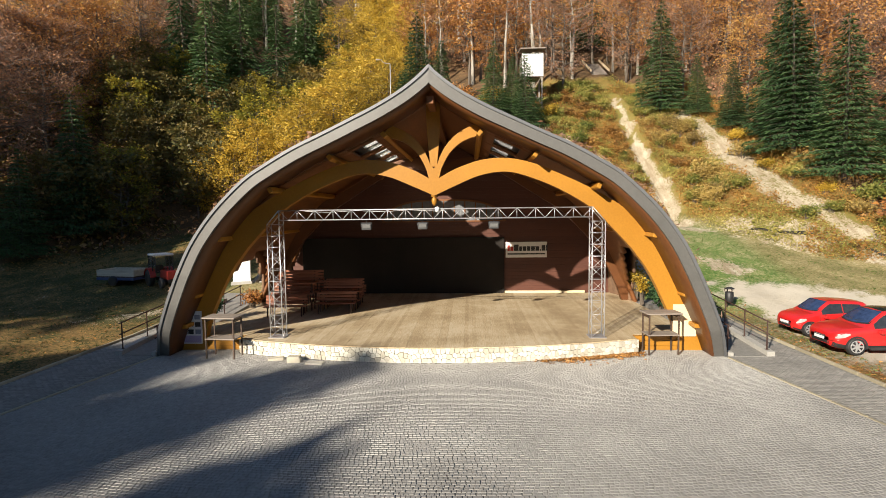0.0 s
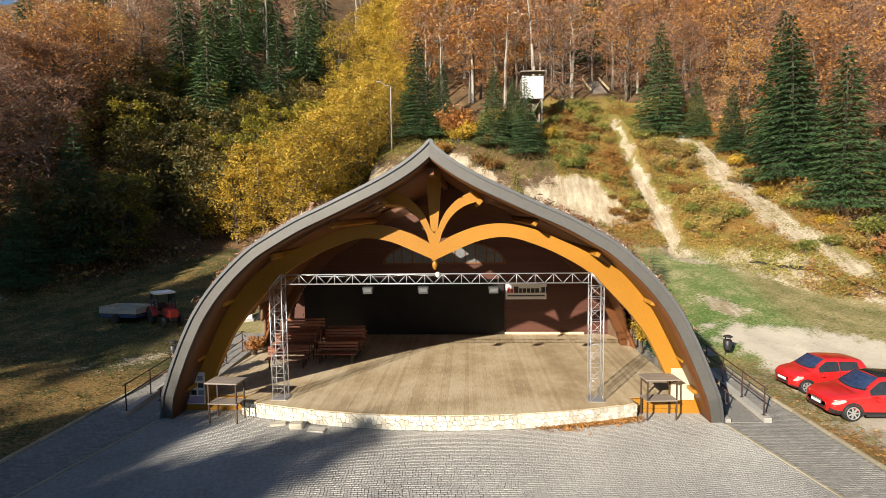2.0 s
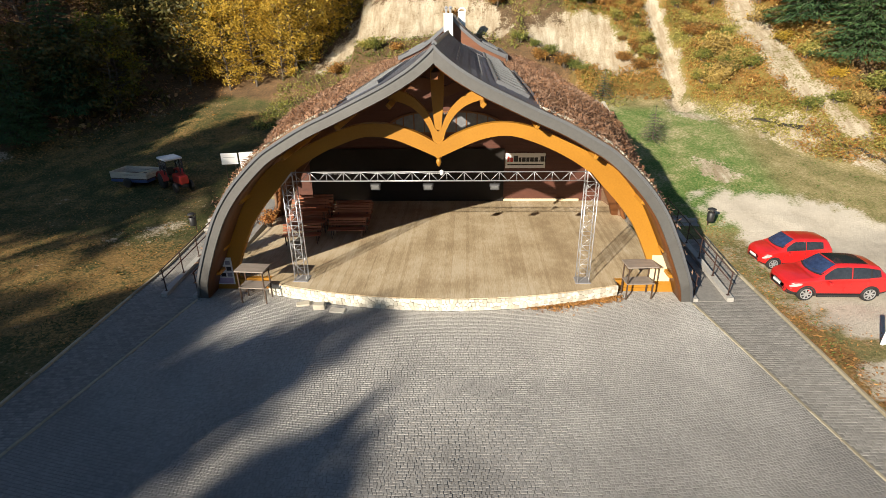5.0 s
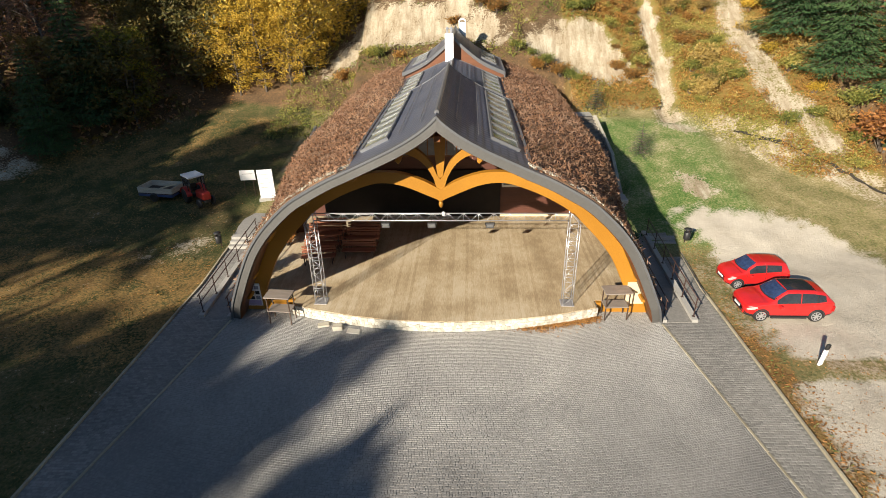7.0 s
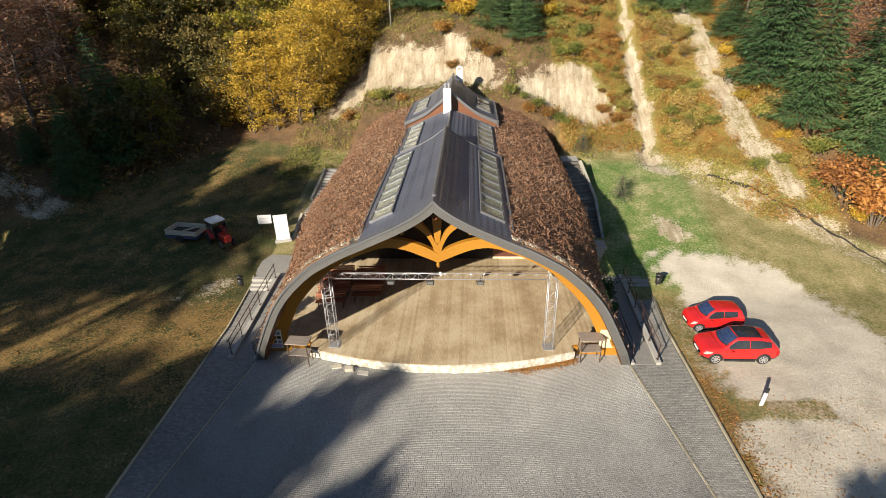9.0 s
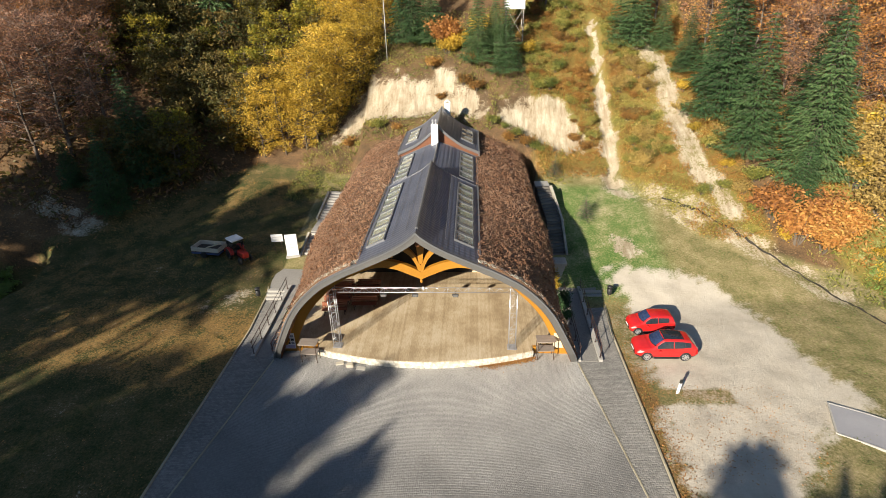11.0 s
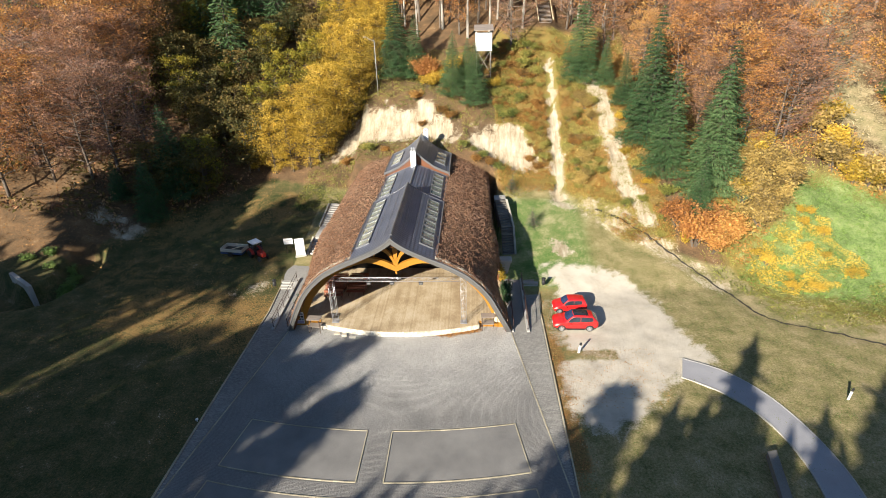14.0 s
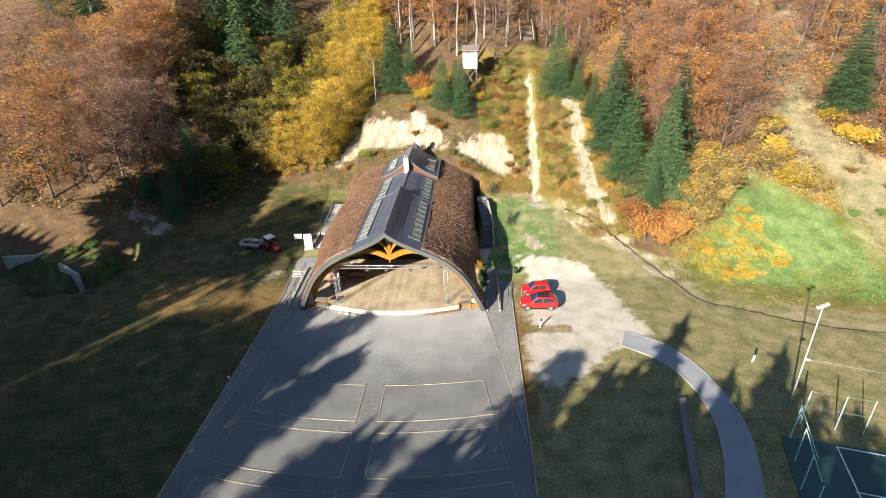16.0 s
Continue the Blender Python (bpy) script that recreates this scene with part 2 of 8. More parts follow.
L_OCHRE = leafy("ochre_thicket_leaves", [(0.15, 0.11, 0.05), (0.34, 0.24, 0.08), (0.52, 0.37, 0.11), (0.64, 0.49, 0.19)], through=0.3)
L_STRAW = leafy("straw_grass", [(0.22, 0.17, 0.09), (0.38, 0.31, 0.18), (0.50, 0.42, 0.27), (0.60, 0.53, 0.36)], through=0.25)
M_TWIG = leafy("grey_brown_twigs", [(0.10, 0.065, 0.05), (0.18, 0.12, 0.095), (0.27, 0.19, 0.155), (0.34, 0.25, 0.21)], 0.9, 0.0)
L_FALLEN = leafy("fallen_leaves", [(0.17, 0.08, 0.03), (0.30, 0.15, 0.05), (0.49, 0.245, 0.065), (0.62, 0.39, 0.12)], through=0.1)


# ---- mesh helpers ----
def part(name, bm, mat, parent=None, label="", smooth_=False):
    me = bpy.data.meshes.new(name)
    bm.to_mesh(me)
    bm.free()
    me.materials.append(mat)
    if smooth_:
        for p in me.polygons:
            p.use_smooth = True
    ob = new(name, me)
    if parent:
        ob.parent = parent
    if label:
        tagged(ob, label)
    return ob


def raw(name, verts, faces, mat, parent=None, label="", smooth_=False):
    me = bpy.data.meshes.new(name)
    me.from_pydata([tuple(v) for v in np.asarray(verts, float).tolist()], [], np.asarray(faces).tolist() if isinstance(faces, np.ndarray) else faces)
    me.materials.append(mat)
    if smooth_:
        me.polygons.foreach_set("use_smooth", [True] * len(me.polygons))
    me.update()
    ob = new(name, me)
    if parent:
        ob.parent = parent
    if label:
        tagged(ob, label)
    return ob


def thing(name, label, category, group="", at=(0, 0, 0), rz=0.0):
    ob = tagged(new(name), label, category, group)
    ob.matrix_world = pose(*at, 0, 0, rz)
    return ob


def box(bm, x0, x1, y0, y1, z0, z1, m=None, bevel=0.0):
    vs = [bm.verts.new((x, y, z)) for x in (x0, x1) for y in (y0, y1) for z in (z0, z1)]
    for f in ((0, 1, 3, 2), (4, 6, 7, 5), (0, 4, 5, 1), (2, 3, 7, 6), (0, 2, 6, 4), (1, 5, 7, 3)):
        bm.faces.new([vs[i] for i in f])
    if bevel:
        es = list({e for v in vs for e in v.link_edges})
        out = bmesh.ops.bevel(bm, geom=es, offset=bevel, segments=1, affect="EDGES")
        vs = list({v for f in out["faces"] for v in f.verts} | {v for v in vs if v.is_valid})
    if m:
        bmesh.ops.transform(bm, matrix=m, verts=[v for v in vs if v.is_valid])
    return vs


def rod(bm, a, b, r, segs=8, r2=None):
    a, b = Vector(a), Vector(b)
    turn = (b - a).to_track_quat("Z", "Y").to_matrix()
    r2 = r if r2 is None else r2
    rings = []
    for c, rr in ((a, r), (b, r2)):
        rings.append([bm.verts.new(c + turn @ Vector((rr * math.cos(2 * math.pi * i / segs), rr * math.sin(2 * math.pi * i / segs), 0))) for i in range(segs)])
    for i in range(segs):
        j = (i + 1) % segs
        bm.faces.new((rings[0][i], rings[0][j], rings[1][j], rings[1][i]))
    bm.faces.new(rings[0][::-1])
    bm.faces.new(rings[1])


def bar(bm, a, b, w, h):
    """A square bar from a to b, w wide and h deep."""
    a, b = Vector(a), Vector(b)
    turn = (b - a).to_track_quat("Z", "Y").to_matrix().to_4x4()
    box(bm, -w / 2, w / 2, -h / 2, h / 2, 0, (b - a).length, Matrix.Translation(a) @ turn)


def lathe(bm, profile, segs=16, at=(0, 0, 0)):
    rings = [[bm.verts.new((at[0] + r * math.cos(2 * math.pi * i / segs), at[1] + r * math.sin(2 * math.pi * i / segs), at[2] + z)) for i in range(segs)] for r, z in profile]
    for a, b in zip(rings, rings[1:]):
        for i in range(segs):
            j = (i + 1) % segs
            bm.faces.new((a[i], a[j], b[j], b[i]))
    bm.faces.new(rings[0][::-1])
    bm.faces.new(rings[-1])


def spline(points, n):
    """A smooth curve of n points through a few knots (Catmull-Rom)."""
    p = np.array([points[0], *points, points[-1]], float)
    u = np.linspace(0, len(points) - 1 - 1e-6, n)
    k = u.astype(int)
    f = (u - k)[:, None]
    a, b, c, d = p[k], p[k + 1], p[k + 2], p[k + 3]
    return 0.5 * (2 * b + (c - a) * f + (2 * a - 5 * b + 4 * c - d) * f ** 2 + (3 * b - a - 3 * c + d) * f ** 3)


def ribbon_solid(bm, lower, upper, y0, y1):
    """A solid between two curves in the xz plane, from y0 to y1."""
    n = len(lower)
    v = [[bm.verts.new((p[0], y, p[1])) for p in c] for c in (lower, upper) for y in (y0, y1)]
    l0, l1, u0, u1 = v
    for i in range(n - 1):
        bm.faces.new((l0[i], l0[i + 1], u0[i + 1], u0[i]))
        bm.faces.new((l1[i + 1], l1[i], u1[i], u1[i + 1]))
        bm.faces.new((l0[i + 1], l0[i], l1[i], l1[i + 1]))
        bm.faces.new((u0[i], u0[i + 1], u1[i + 1], u1[i]))
    bm.faces.new((l0[0], u0[0], u1[0], l1[0]))
    bm.faces.new((u0[-1], l0[-1], l1[-1], u1[-1]))


def cards(centres, normals_up, size, rng, aspect=1.0, flat=0.0):
    """Leaf blades: one bent quad (two triangles) for each centre, turned at random."""
    n = len(centres)
    a = rng.normal(size=(n, 3))
    a /= np.linalg.norm(a, axis=1)[:, None]
    b = rng.normal(size=(n, 3))
    if flat:
        a[:, 2] *= 1 - flat
        b[:, 2] *= 1 - flat
        a /= np.linalg.norm(a, axis=1)[:, None]
    b -= (a * b).sum(1)[:, None] * a
    b /= np.linalg.norm(b, axis=1)[:, None]
    s = np.broadcast_to(np.asarray(size, float), (n,))[:, None] * rng.uniform(0.7, 1.3, (n, 1))
    a, b = a * s, b * s * aspect
    v = np.stack([centres - a, centres - 0.1 * a + b * 0.6, centres + a, centres + 0.1 * a - b * 0.6], 1).reshape(-1, 3)
    return v, np.arange(4 * n).reshape(-1, 4)


# ---- the lie of the land ----
def smooth(a, b, v):
    u = np.clip((v - a) / (b - a), 0.0, 1.0)
    return u * u * (3 - 2 * u)


def rough(x, y, size):
    """Cheap soft noise, about -1 to 1."""
    u, v = x / size, y / size
    return (np.sin(u * 1.7 + 1.3 * np.sin(v * 1.1)) + np.sin(v * 2.1 + 1.7 * np.sin(u * 0.9 + 2))
            + 0.5 * np.sin(3.7 * u + 2.9 * v)) / 2.5


KNOT_X = (-140, -60, -40, -30, -21, -11, 0, 11, 17, 23, 31, 42, 60, 140)
GENTLE_Y = (10, 10, 12, 14, 9, 8, 8, 6, 6.5, 7, 8, 6, 4, 0)
STEEP_Y = (12, 8, 12, 22, 28, 25, 23, 22, 22.5, 13, 9, 7, 6, 0)


def hill(x, y):
    """The height of the open ground: a flat valley floor, a gentle lawn, then the wooded slope."""
    x, y = np.asarray(x, float), np.asarray(y, float)
    y1, y2 = np.interp(x, KNOT_X, GENTLE_Y), np.interp(x, KNOT_X, STEEP_Y)
    lawn = np.where(x < -9, 0.18, 0.25)
    z = lawn * np.clip(np.minimum(y, y2) - y1, 0, None)
    up = np.clip(y - y2, 0, None)
    steep = 0.56 + 0.17 * smooth(-12, -5, x) * (1 - smooth(17, 22, x))
    up2 = up * up / (up + 1.2)
    z = z + steep * np.minimum(up2, 13) + 0.55 * np.clip(up2 - 13, 0, None)
    z = z + smooth(2, 12, up) * (0.5 * rough(x, y, 4.0) + 0.8 * rough(x + 9, y, 11.0))
    # the earth heaped against the back half of the hall
    side = 1 - smooth(8.6, 11.0, np.abs(x))
    z = np.maximum(z, 5.3 * smooth(12.0, 21.0, y) * side)
    return z


def inside(x, y, poly):
    """Whether points lie in a polygon."""
    hit = np.zeros(np.shape(x), bool)
    for (x0, y0), (x1, y1) in zip(poly, poly[1:] + poly[:1]):
        hit ^= ((y0 > y) != (y1 > y)) & (x < (x1 - x0) * (y - y0) / (y1 - y0 + 1e-9) + x0)
    return hit


def near(x, y, line, width):
    """1 on a line of points, falling to 0 at the width."""
    best = np.full(np.shape(x), 1e9)
    for (x0, y0), (x1, y1) in zip(line, line[1:]):
        dx, dy = x1 - x0, y1 - y0
        u = np.clip(((x - x0) * dx + (y - y0) * dy) / (dx * dx + dy * dy), 0, 1)
        best = np.minimum(best, np.hypot(x - x0 - u * dx, y - y0 - u * dy))
    return 1 - smooth(0.55, 1.0, best / width)


LOT = [(13.3, 10.6), (17.2, 10.6), (20.5, 9.8), (22.4, 7.8), (23.5, 4.6), (24.2, 0.9), (24.8, -1.6), (26.0, -3.4), (23.4, -5.6), (22.0, -5.2), (20.6, -7.0), (18.6, -9.6), (16.0, -11.4), (13.4, -10.6), (13.3, -5.7), (13.8, -3.6), (13.9, -1.2), (14.3, 2.9), (14.6, 5.6), (15.2, 6.8), (14.4, 8.2), (13.2, 9.0)]
PATCH = [(14.7, 14.1), (16.1, 14.6), (17.5, 13.0), (16.4, 11.7), (14.9, 12.1)]
CHUTE = [(16.8, 22.2), (17.0, 24.6), (17.1, 26.5), (17.0, 29.9), (17.2, 32.9), (17.2, 35.9), (17.3, 38.8), (17.3, 43.0)]
CHUTE_EAST = [(22.5, 38.8), (23.5, 36.4), (23.9, 32.4), (24.1, 27.4), (24.0, 24.2), (24.1, 21.0), (25.4, 18.7), (25.7, 16.6)]
CUT_EAST = [(5.9, 31.7), (7.8, 32.3), (12.8, 32.3), (14.2, 29.5), (15.6, 27.0), (12.3, 25.7), (10.6, 27.4), (9.2, 28.6), (6.2, 29.8)]
CUT_WEST = [(-13.4, 30.3), (-12.6, 33.3), (-11.2, 35.2), (-10.0, 38.4), (-5.1, 35.6), (-5.0, 37.0), (-3.6, 35.0), (-1.4, 36.0), (0.9, 36.8), (1.5, 34.0), (3.1, 33.0), (5.3, 32.0), (4.3, 30.0), (3.1, 30.6), (-1.6, 31.6), (-3.6, 31.4), (-7.3, 32.0), (-9.5, 32.2), (-12.3, 31.1)]
GREEN = [(38.7, 14.5), (40.6, 18.4), (43.5, 21.8), (46.3, 20.7), (49.7, 17.6), (54, 14.3), (52.6, 9.8), (56, 5.5), (50, 1.6), (43, 4.4), (34, 7.4), (33.2, 9.4), (36, 12.6)]
GOLDEN = [(33.4, 9.3), (36.0, 12.6), (39.2, 13.8), (41.5, 16.2), (43.0, 14.7), (42.9, 11.9), (44.7, 10.1), (43.4, 8.4), (39.0, 6.5), (34.9, 7.1)]
OCHRE = [(37.2, 26.6), (40.2, 26.7), (42.2, 20.8), (38.9, 14.8), (37.0, 13.6), (35.3, 14.8), (35.1, 20.5)]
PALE = [(33.1, 7.1), (38, 5.6), (42.0, 5.3), (46.5, 8.6), (52.5, 8.4), (47.9, 1.0), (42.6, 1.5), (36.4, 0.9), (33.0, 3.4)]
STRAW = [(47, 30), (51, 26), (53, 19), (53.5, 14), (54.5, 7), (62, 0), (95, 0), (95, 22), (61, 22), (56, 29), (56.5, 38), (60, 47), (62, 60), (55, 60), (53, 40)]
DITCH = [(16.6, 21.8), (20.6, 19.5), (25.2, 14.9), (28.0, 11.5), (30.6, 7.4), (32.5, 2.6), (36.3, 0.6), (42.0, -2.0), (52.0, -4.0)]


# outer stairs: side, then depth, distance from the axis and height along them
STAIR_LINES = ((-1, ((13.1, 15.6, 18.4, 21.4), (11.05, 10.75, 10.75, 10.15), (0.5, 1.9, 2.0, 3.6))), (1, ((12.0, 16.0, 19.8), (10.3, 10.25, 9.6), (0.6, 2.75, 4.6))))


def grid_lines(a, b, fine_a, fine_b, fine, coarse):
    return np.unique(np.round(np.concatenate([np.arange(a, fine_a, coarse), np.arange(fine_a, fine_b, fine), np.arange(fine_b, b + coarse, coarse)]), 3))


def ground_height(x, y):
    z = hill(x, y) - 0.05
    z = z - 0.08 * near(x, y, DITCH, 0.9)
    wx, wy = x + 0.7 * rough(x * 4, y * 4, 2.0), y + 0.6 * rough(x * 5 + 3, y * 5, 2.0)
    cut = inside(wx, wy, CUT_EAST) | inside(wx, wy, CUT_WEST)
    z = z - 0.35 * near(x, y, CHUTE, 0.7) - np.where(cut, 0.35, 0.0)
    bite = smooth(0.0, 0.9, 1 - np.hypot((x - 10.6) / 4.6, (y - 28.6) / 3.4)) + 0.7 * smooth(0.0, 0.9, 1 - np.hypot((x + 3.5) / 7.5, (y - 33.2) / 2.8))
    z = z - bite * (0.9 + 0.22 * rough(x * 5, y * 1.4, 2.0))
    # trenches for the outer stairs
    for side, line in STAIR_LINES:
        px, pz = np.interp(y, line[0], line[1]), np.interp(y, line[0], line[2])
        z = np.where((np.abs(side * x - px) < 0.9) & (y > line[0][0]) & (y < line[0][-1] + 0.3), np.minimum(z, pz - 0.22), z)
    # rough earth, but level under the paving and the hall
    flat = 1 - smooth(12.8, 14.0, np.abs(x))
    z = z + (1 - flat) * 0.05 * rough(x * 3, y * 3, 2.0)
    # hollow of the stream in the west
    z = z - 2.2 * near(x, y, [(-54, 9.5), (-47, 9.0), (-44, 7.2), (-41, 4.6), (-37.6, 5.6), (-36.4, 9.5), (-38, 14)], 2.4)
    return z


def build_ground():
    gx = grid_lines(-150, 150, -48, 56, 0.5, 4.0)
    gy = grid_lines(-150, 175, -30, 64, 0.5, 4.0)
    X, Y = np.meshgrid(gx, gy)
    Z = ground_height(X, Y)
    # under the hall and the plaza the sheet lies deeper
    Z = np.where((np.abs(X) < 9.2) & (Y > 0.5) & (Y < 27), np.minimum(Z, -0.1), Z)
    nx, ny = len(gx), len(gy)
    v = np.stack([X, Y, Z], -1).reshape(-1, 3)
    i = np.arange(nx * ny).reshape(ny, nx)
    f = np.stack([i[:-1, :-1], i[:-1, 1:], i[1:, 1:], i[1:, :-1]], -1).reshape(-1, 4)
    m = ground_material()
    ob = raw("ground", v, f, m, smooth_=True)
    x, y = v[:, 0], v[:, 1]
    wx, wy = x + 0.7 * rough(x * 4, y * 4, 2.0), y + 0.6 * rough(x * 5 + 3, y * 5, 2.0)

    def soft(poly, r=0.8):
        return sum(inside(wx + r * math.cos(k), wy + r * math.sin(k), poly) * 1.0 for k in np.arange(0, 6.28, 0.7854)) / 8.0

    lot = soft(LOT)
    lot = np.maximum(lot, 0.40 * near(x, y, [(13.9, -1.0), (14.0, 5.0)], 1.3))
    lot = np.where((y < -2.0) & (y > -3.7) & (x < 18.4), 0.35 * lot, lot)
    sand = np.maximum.reduce([0.82 * near(x + 0.6 * rough(x * 2, y * 2.4, 2.0), y, CHUTE, np.interp(y, (22, 29, 34, 43), (0.75, 1.05, 0.6, 0.42))), 0.7 * near(x + 0.5 * rough(x * 2, y * 2, 2.0), y, CHUTE_EAST, 1.5), 0.9 * soft(CUT_EAST, 0.7), 0.9 * soft(CUT_WEST, 0.8),
                              0.5 * near(x, y, DITCH[:5], 1.7), 0.85 * soft(PATCH, 0.5), 0.5 * near(x, y, [(21, 17.5), (24, 15)], 1.3),
                              0.46 * near(x, y, [(-39, 19.6), (-34.5, 18.6)], 1.8), 0.33 * near(x, y, [(-16.5, 6.5), (-14.5, 7.5)], 2.0)])
    wood = smooth(0.5, 3.0, y - np.interp(x, KNOT_X, STEEP_Y))
    weedy = np.maximum(wood * smooth(8, 11, x) * (1 - smooth(26, 30, x)) * (1 - smooth(46, 52, y)), 0.9 * smooth(30, 34, x) * (y > np.interp(x, (30, 34, 42, 62), (9, 3.0, -1.0, -3.5))) * (1 - smooth(18, 26, y)))
    leaf = np.maximum.reduce([0.85 * near(x, y, [(13.1, -0.6), (13.2, -14)], 0.8), 0.5 * near(x, y, [(13.2, -2.8), (18, -2.8)], 0.9), 0.60 * near(x, y, [(-24, 3), (-14, 1)], 6.2), 0.46 * near(x, y, [(-30, 19), (-18, 23)], 5.0), 0.36 * near(x, y, [(-32, 10), (-18, 14)], 5.0)])
    meadow, straw = 0.95 * soft(GREEN, 2.6), np.maximum(0.85 * soft(STRAW, 2.6), 0.62 * near(x - 0.6, y - 1.5, DITCH[4:], 2.6), 0.6 * near(x, y, [(13.4, -1.5), (13.4, 5.5)], 1.4))
    # western lawn: darker grass, with some of its shade put into the colour
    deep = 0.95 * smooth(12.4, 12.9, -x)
    wet = 0.3 * near(x, y, DITCH[1:], 0.9)
    lush = np.where(x > 0, smooth(5, 9, y) * (1 - smooth(20, 24, y)) * (1 - 0.75 * smooth(16.5, 20.5, x)) * (x < 24), 0.75 * (1 - smooth(-6, 2, y + 0.35 * (x + 20))))
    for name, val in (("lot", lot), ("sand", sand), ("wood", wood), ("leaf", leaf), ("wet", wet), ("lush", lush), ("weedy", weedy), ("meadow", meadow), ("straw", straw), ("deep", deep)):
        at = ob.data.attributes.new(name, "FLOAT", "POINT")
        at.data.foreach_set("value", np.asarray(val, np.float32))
    return tagged(ob, "valley ground with lawn, gravel lot, sandy cuts and wooded slope", "ground", kind="structure")


def ground_material():
    m, ns, ls, b = material("ground_mixed", 0.95, 0, 0.2)

    def attr(name):
        a = ns.new("ShaderNodeAttribute")
        a.attribute_name = name
        return a.outputs["Fac"]

    big, mid, fine, grit = (noise_tex(ns, ls, s, d, 0.65) for s, d in ((0.12, 4), (0.55, 6), (8.0, 8), (28.0, 3)))
    f = math_node(ns, ls, "ADD", math_node(ns, ls, "MULTIPLY", mid, 0.47), math_node(ns, ls, "MULTIPLY", fine, 0.53))
    grass = ramp(ns, ls, f, [(0.36, (0.09, 0.095, 0.035)), (0.46, (0.185, 0.165, 0.068)), (0.55, (0.285, 0.232, 0.115)), (0.66, (0.41, 0.33, 0.195))])
    green = ramp(ns, ls, f, [(0.35, (0.045, 0.095, 0.02)), (0.45, (0.10, 0.168, 0.042)), (0.52, (0.19, 0.215, 0.08)), (0.61, (0.36, 0.32, 0.18))])
    gravel = ramp(ns, ls, mid, [(0.3, (0.40, 0.35, 0.28)), (0.5, (0.50, 0.445, 0.36)), (0.7, (0.57, 0.515, 0.425))])
    gravel = mix(ns, ls, math_node(ns, ls, "MULTIPLY", grit, 0.12), gravel, (0.34, 0.31, 0.26))
    sandy = ramp(ns, ls, f, [(0.30, (0.18, 0.135, 0.085)), (0.42, (0.31, 0.25, 0.165)), (0.54, (0.45, 0.395, 0.295)), (0.7, (0.55, 0.495, 0.39))])
    runnel = noise_tex(ns, ls, 1.0, 5, 0.7, (2.6, 0.35, 0.5))
    sandy = mix(ns, ls, math_node(ns, ls, "MULTIPLY", ramp(ns, ls, runnel, [(0.42, (0, 0, 0)), (0.62, (1, 1, 1))]), 0.75), sandy, (0.25, 0.185, 0.115))
    litter = ramp(ns, ls, f, [(0.36, (0.05, 0.035, 0.02)), (0.46, (0.10, 0.065, 0.035)), (0.54, (0.15, 0.09, 0.045)), (0.66, (0.23, 0.145, 0.07))])
    drop = ramp(ns, ls, fine, [(0.35, (0.13, 0.085, 0.035)), (0.65, (0.31, 0.19, 0.065))])
    wobble = math_node(ns, ls, "SUBTRACT", f, 0.5)

    def edge(name, spread, sharp=7.0):
        s = math_node(ns, ls, "ADD", attr(name), math_node(ns, ls, "MULTIPLY", wobble, spread))
        s = math_node(ns, ls, "MULTIPLY", math_node(ns, ls, "SUBTRACT", s, 0.5), sharp)
        n = ns.new("ShaderNodeClamp")
        ls.new(math_node(ns, ls, "ADD", s, 0.5), n.inputs[0])
        return n.outputs[0]

    c = mix(ns, ls, edge("lush", 2.2, 3.0), grass, green)
    # turf tones lowered partly in place of the half-shade lying there
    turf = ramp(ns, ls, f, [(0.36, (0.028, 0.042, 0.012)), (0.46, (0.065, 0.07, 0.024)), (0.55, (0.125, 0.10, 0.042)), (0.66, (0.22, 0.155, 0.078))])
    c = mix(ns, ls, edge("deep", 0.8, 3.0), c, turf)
    c = mix(ns, ls, edge("wood", 1.2, 3.0), c, litter)
    weeds = ramp(ns, ls, f, [(0.3, (0.10, 0.10, 0.03)), (0.45, (0.17, 0.15, 0.04)), (0.58, (0.24, 0.15, 0.045)), (0.72, (0.32, 0.22, 0.08))])
    c = mix(ns, ls, edge("weedy", 0.8, 3.0), c, weeds)
    meadow = ramp(ns, ls, f, [(0.40, (0.07, 0.10, 0.032)), (0.47, (0.13, 0.185, 0.06)), (0.54, (0.20, 0.26, 0.09)), (0.63, (0.32, 0.33, 0.15))])
    straw = ramp(ns, ls, f, [(0.32, (0.11, 0.12, 0.05)), (0.48, (0.23, 0.20, 0.10)), (0.6, (0.36, 0.28, 0.16)), (0.72, (0.44, 0.30, 0.17))])
    c = mix(ns, ls, edge("straw", 3.0, 3.0), c, straw)
    c = mix(ns, ls, edge("meadow", 3.0, 3.0), c, meadow)
    c = mix(ns, ls, edge("leaf", 3.0, 3.0), c, drop)
    c = mix(ns, ls, edge("lot", 1.8, 2.6), c, gravel)
    c = mix(ns, ls, edge("sand", 3.6, 5.0), c, sandy)
    c = mix(ns, ls, edge("wet", 2.0, 6.0), c, (0.035, 0.03, 0.022))
    ls.new(c, b.inputs["Base Color"])
    bump(ns, ls, b, math_node(ns, ls, "ADD", fine, math_node(ns, ls, "MULTIPLY", grit, 0.4)), 0.8, 0.05)
    return m


build_ground()

# ---- the paved square ----
AXIS = 0.15
ARC_Y = 36.0
STAGE_Z = 0.5


def stage_edge(x):
    return -0.85 + 0.0255 * np.asarray(x) ** 2


def inner_line(y):
    """Half width of the sett field, measured from the axis: it widens away from the stage."""
    return np.clip(9.75 + 0.155 * -np.asarray(y), 9.7, 12.5)


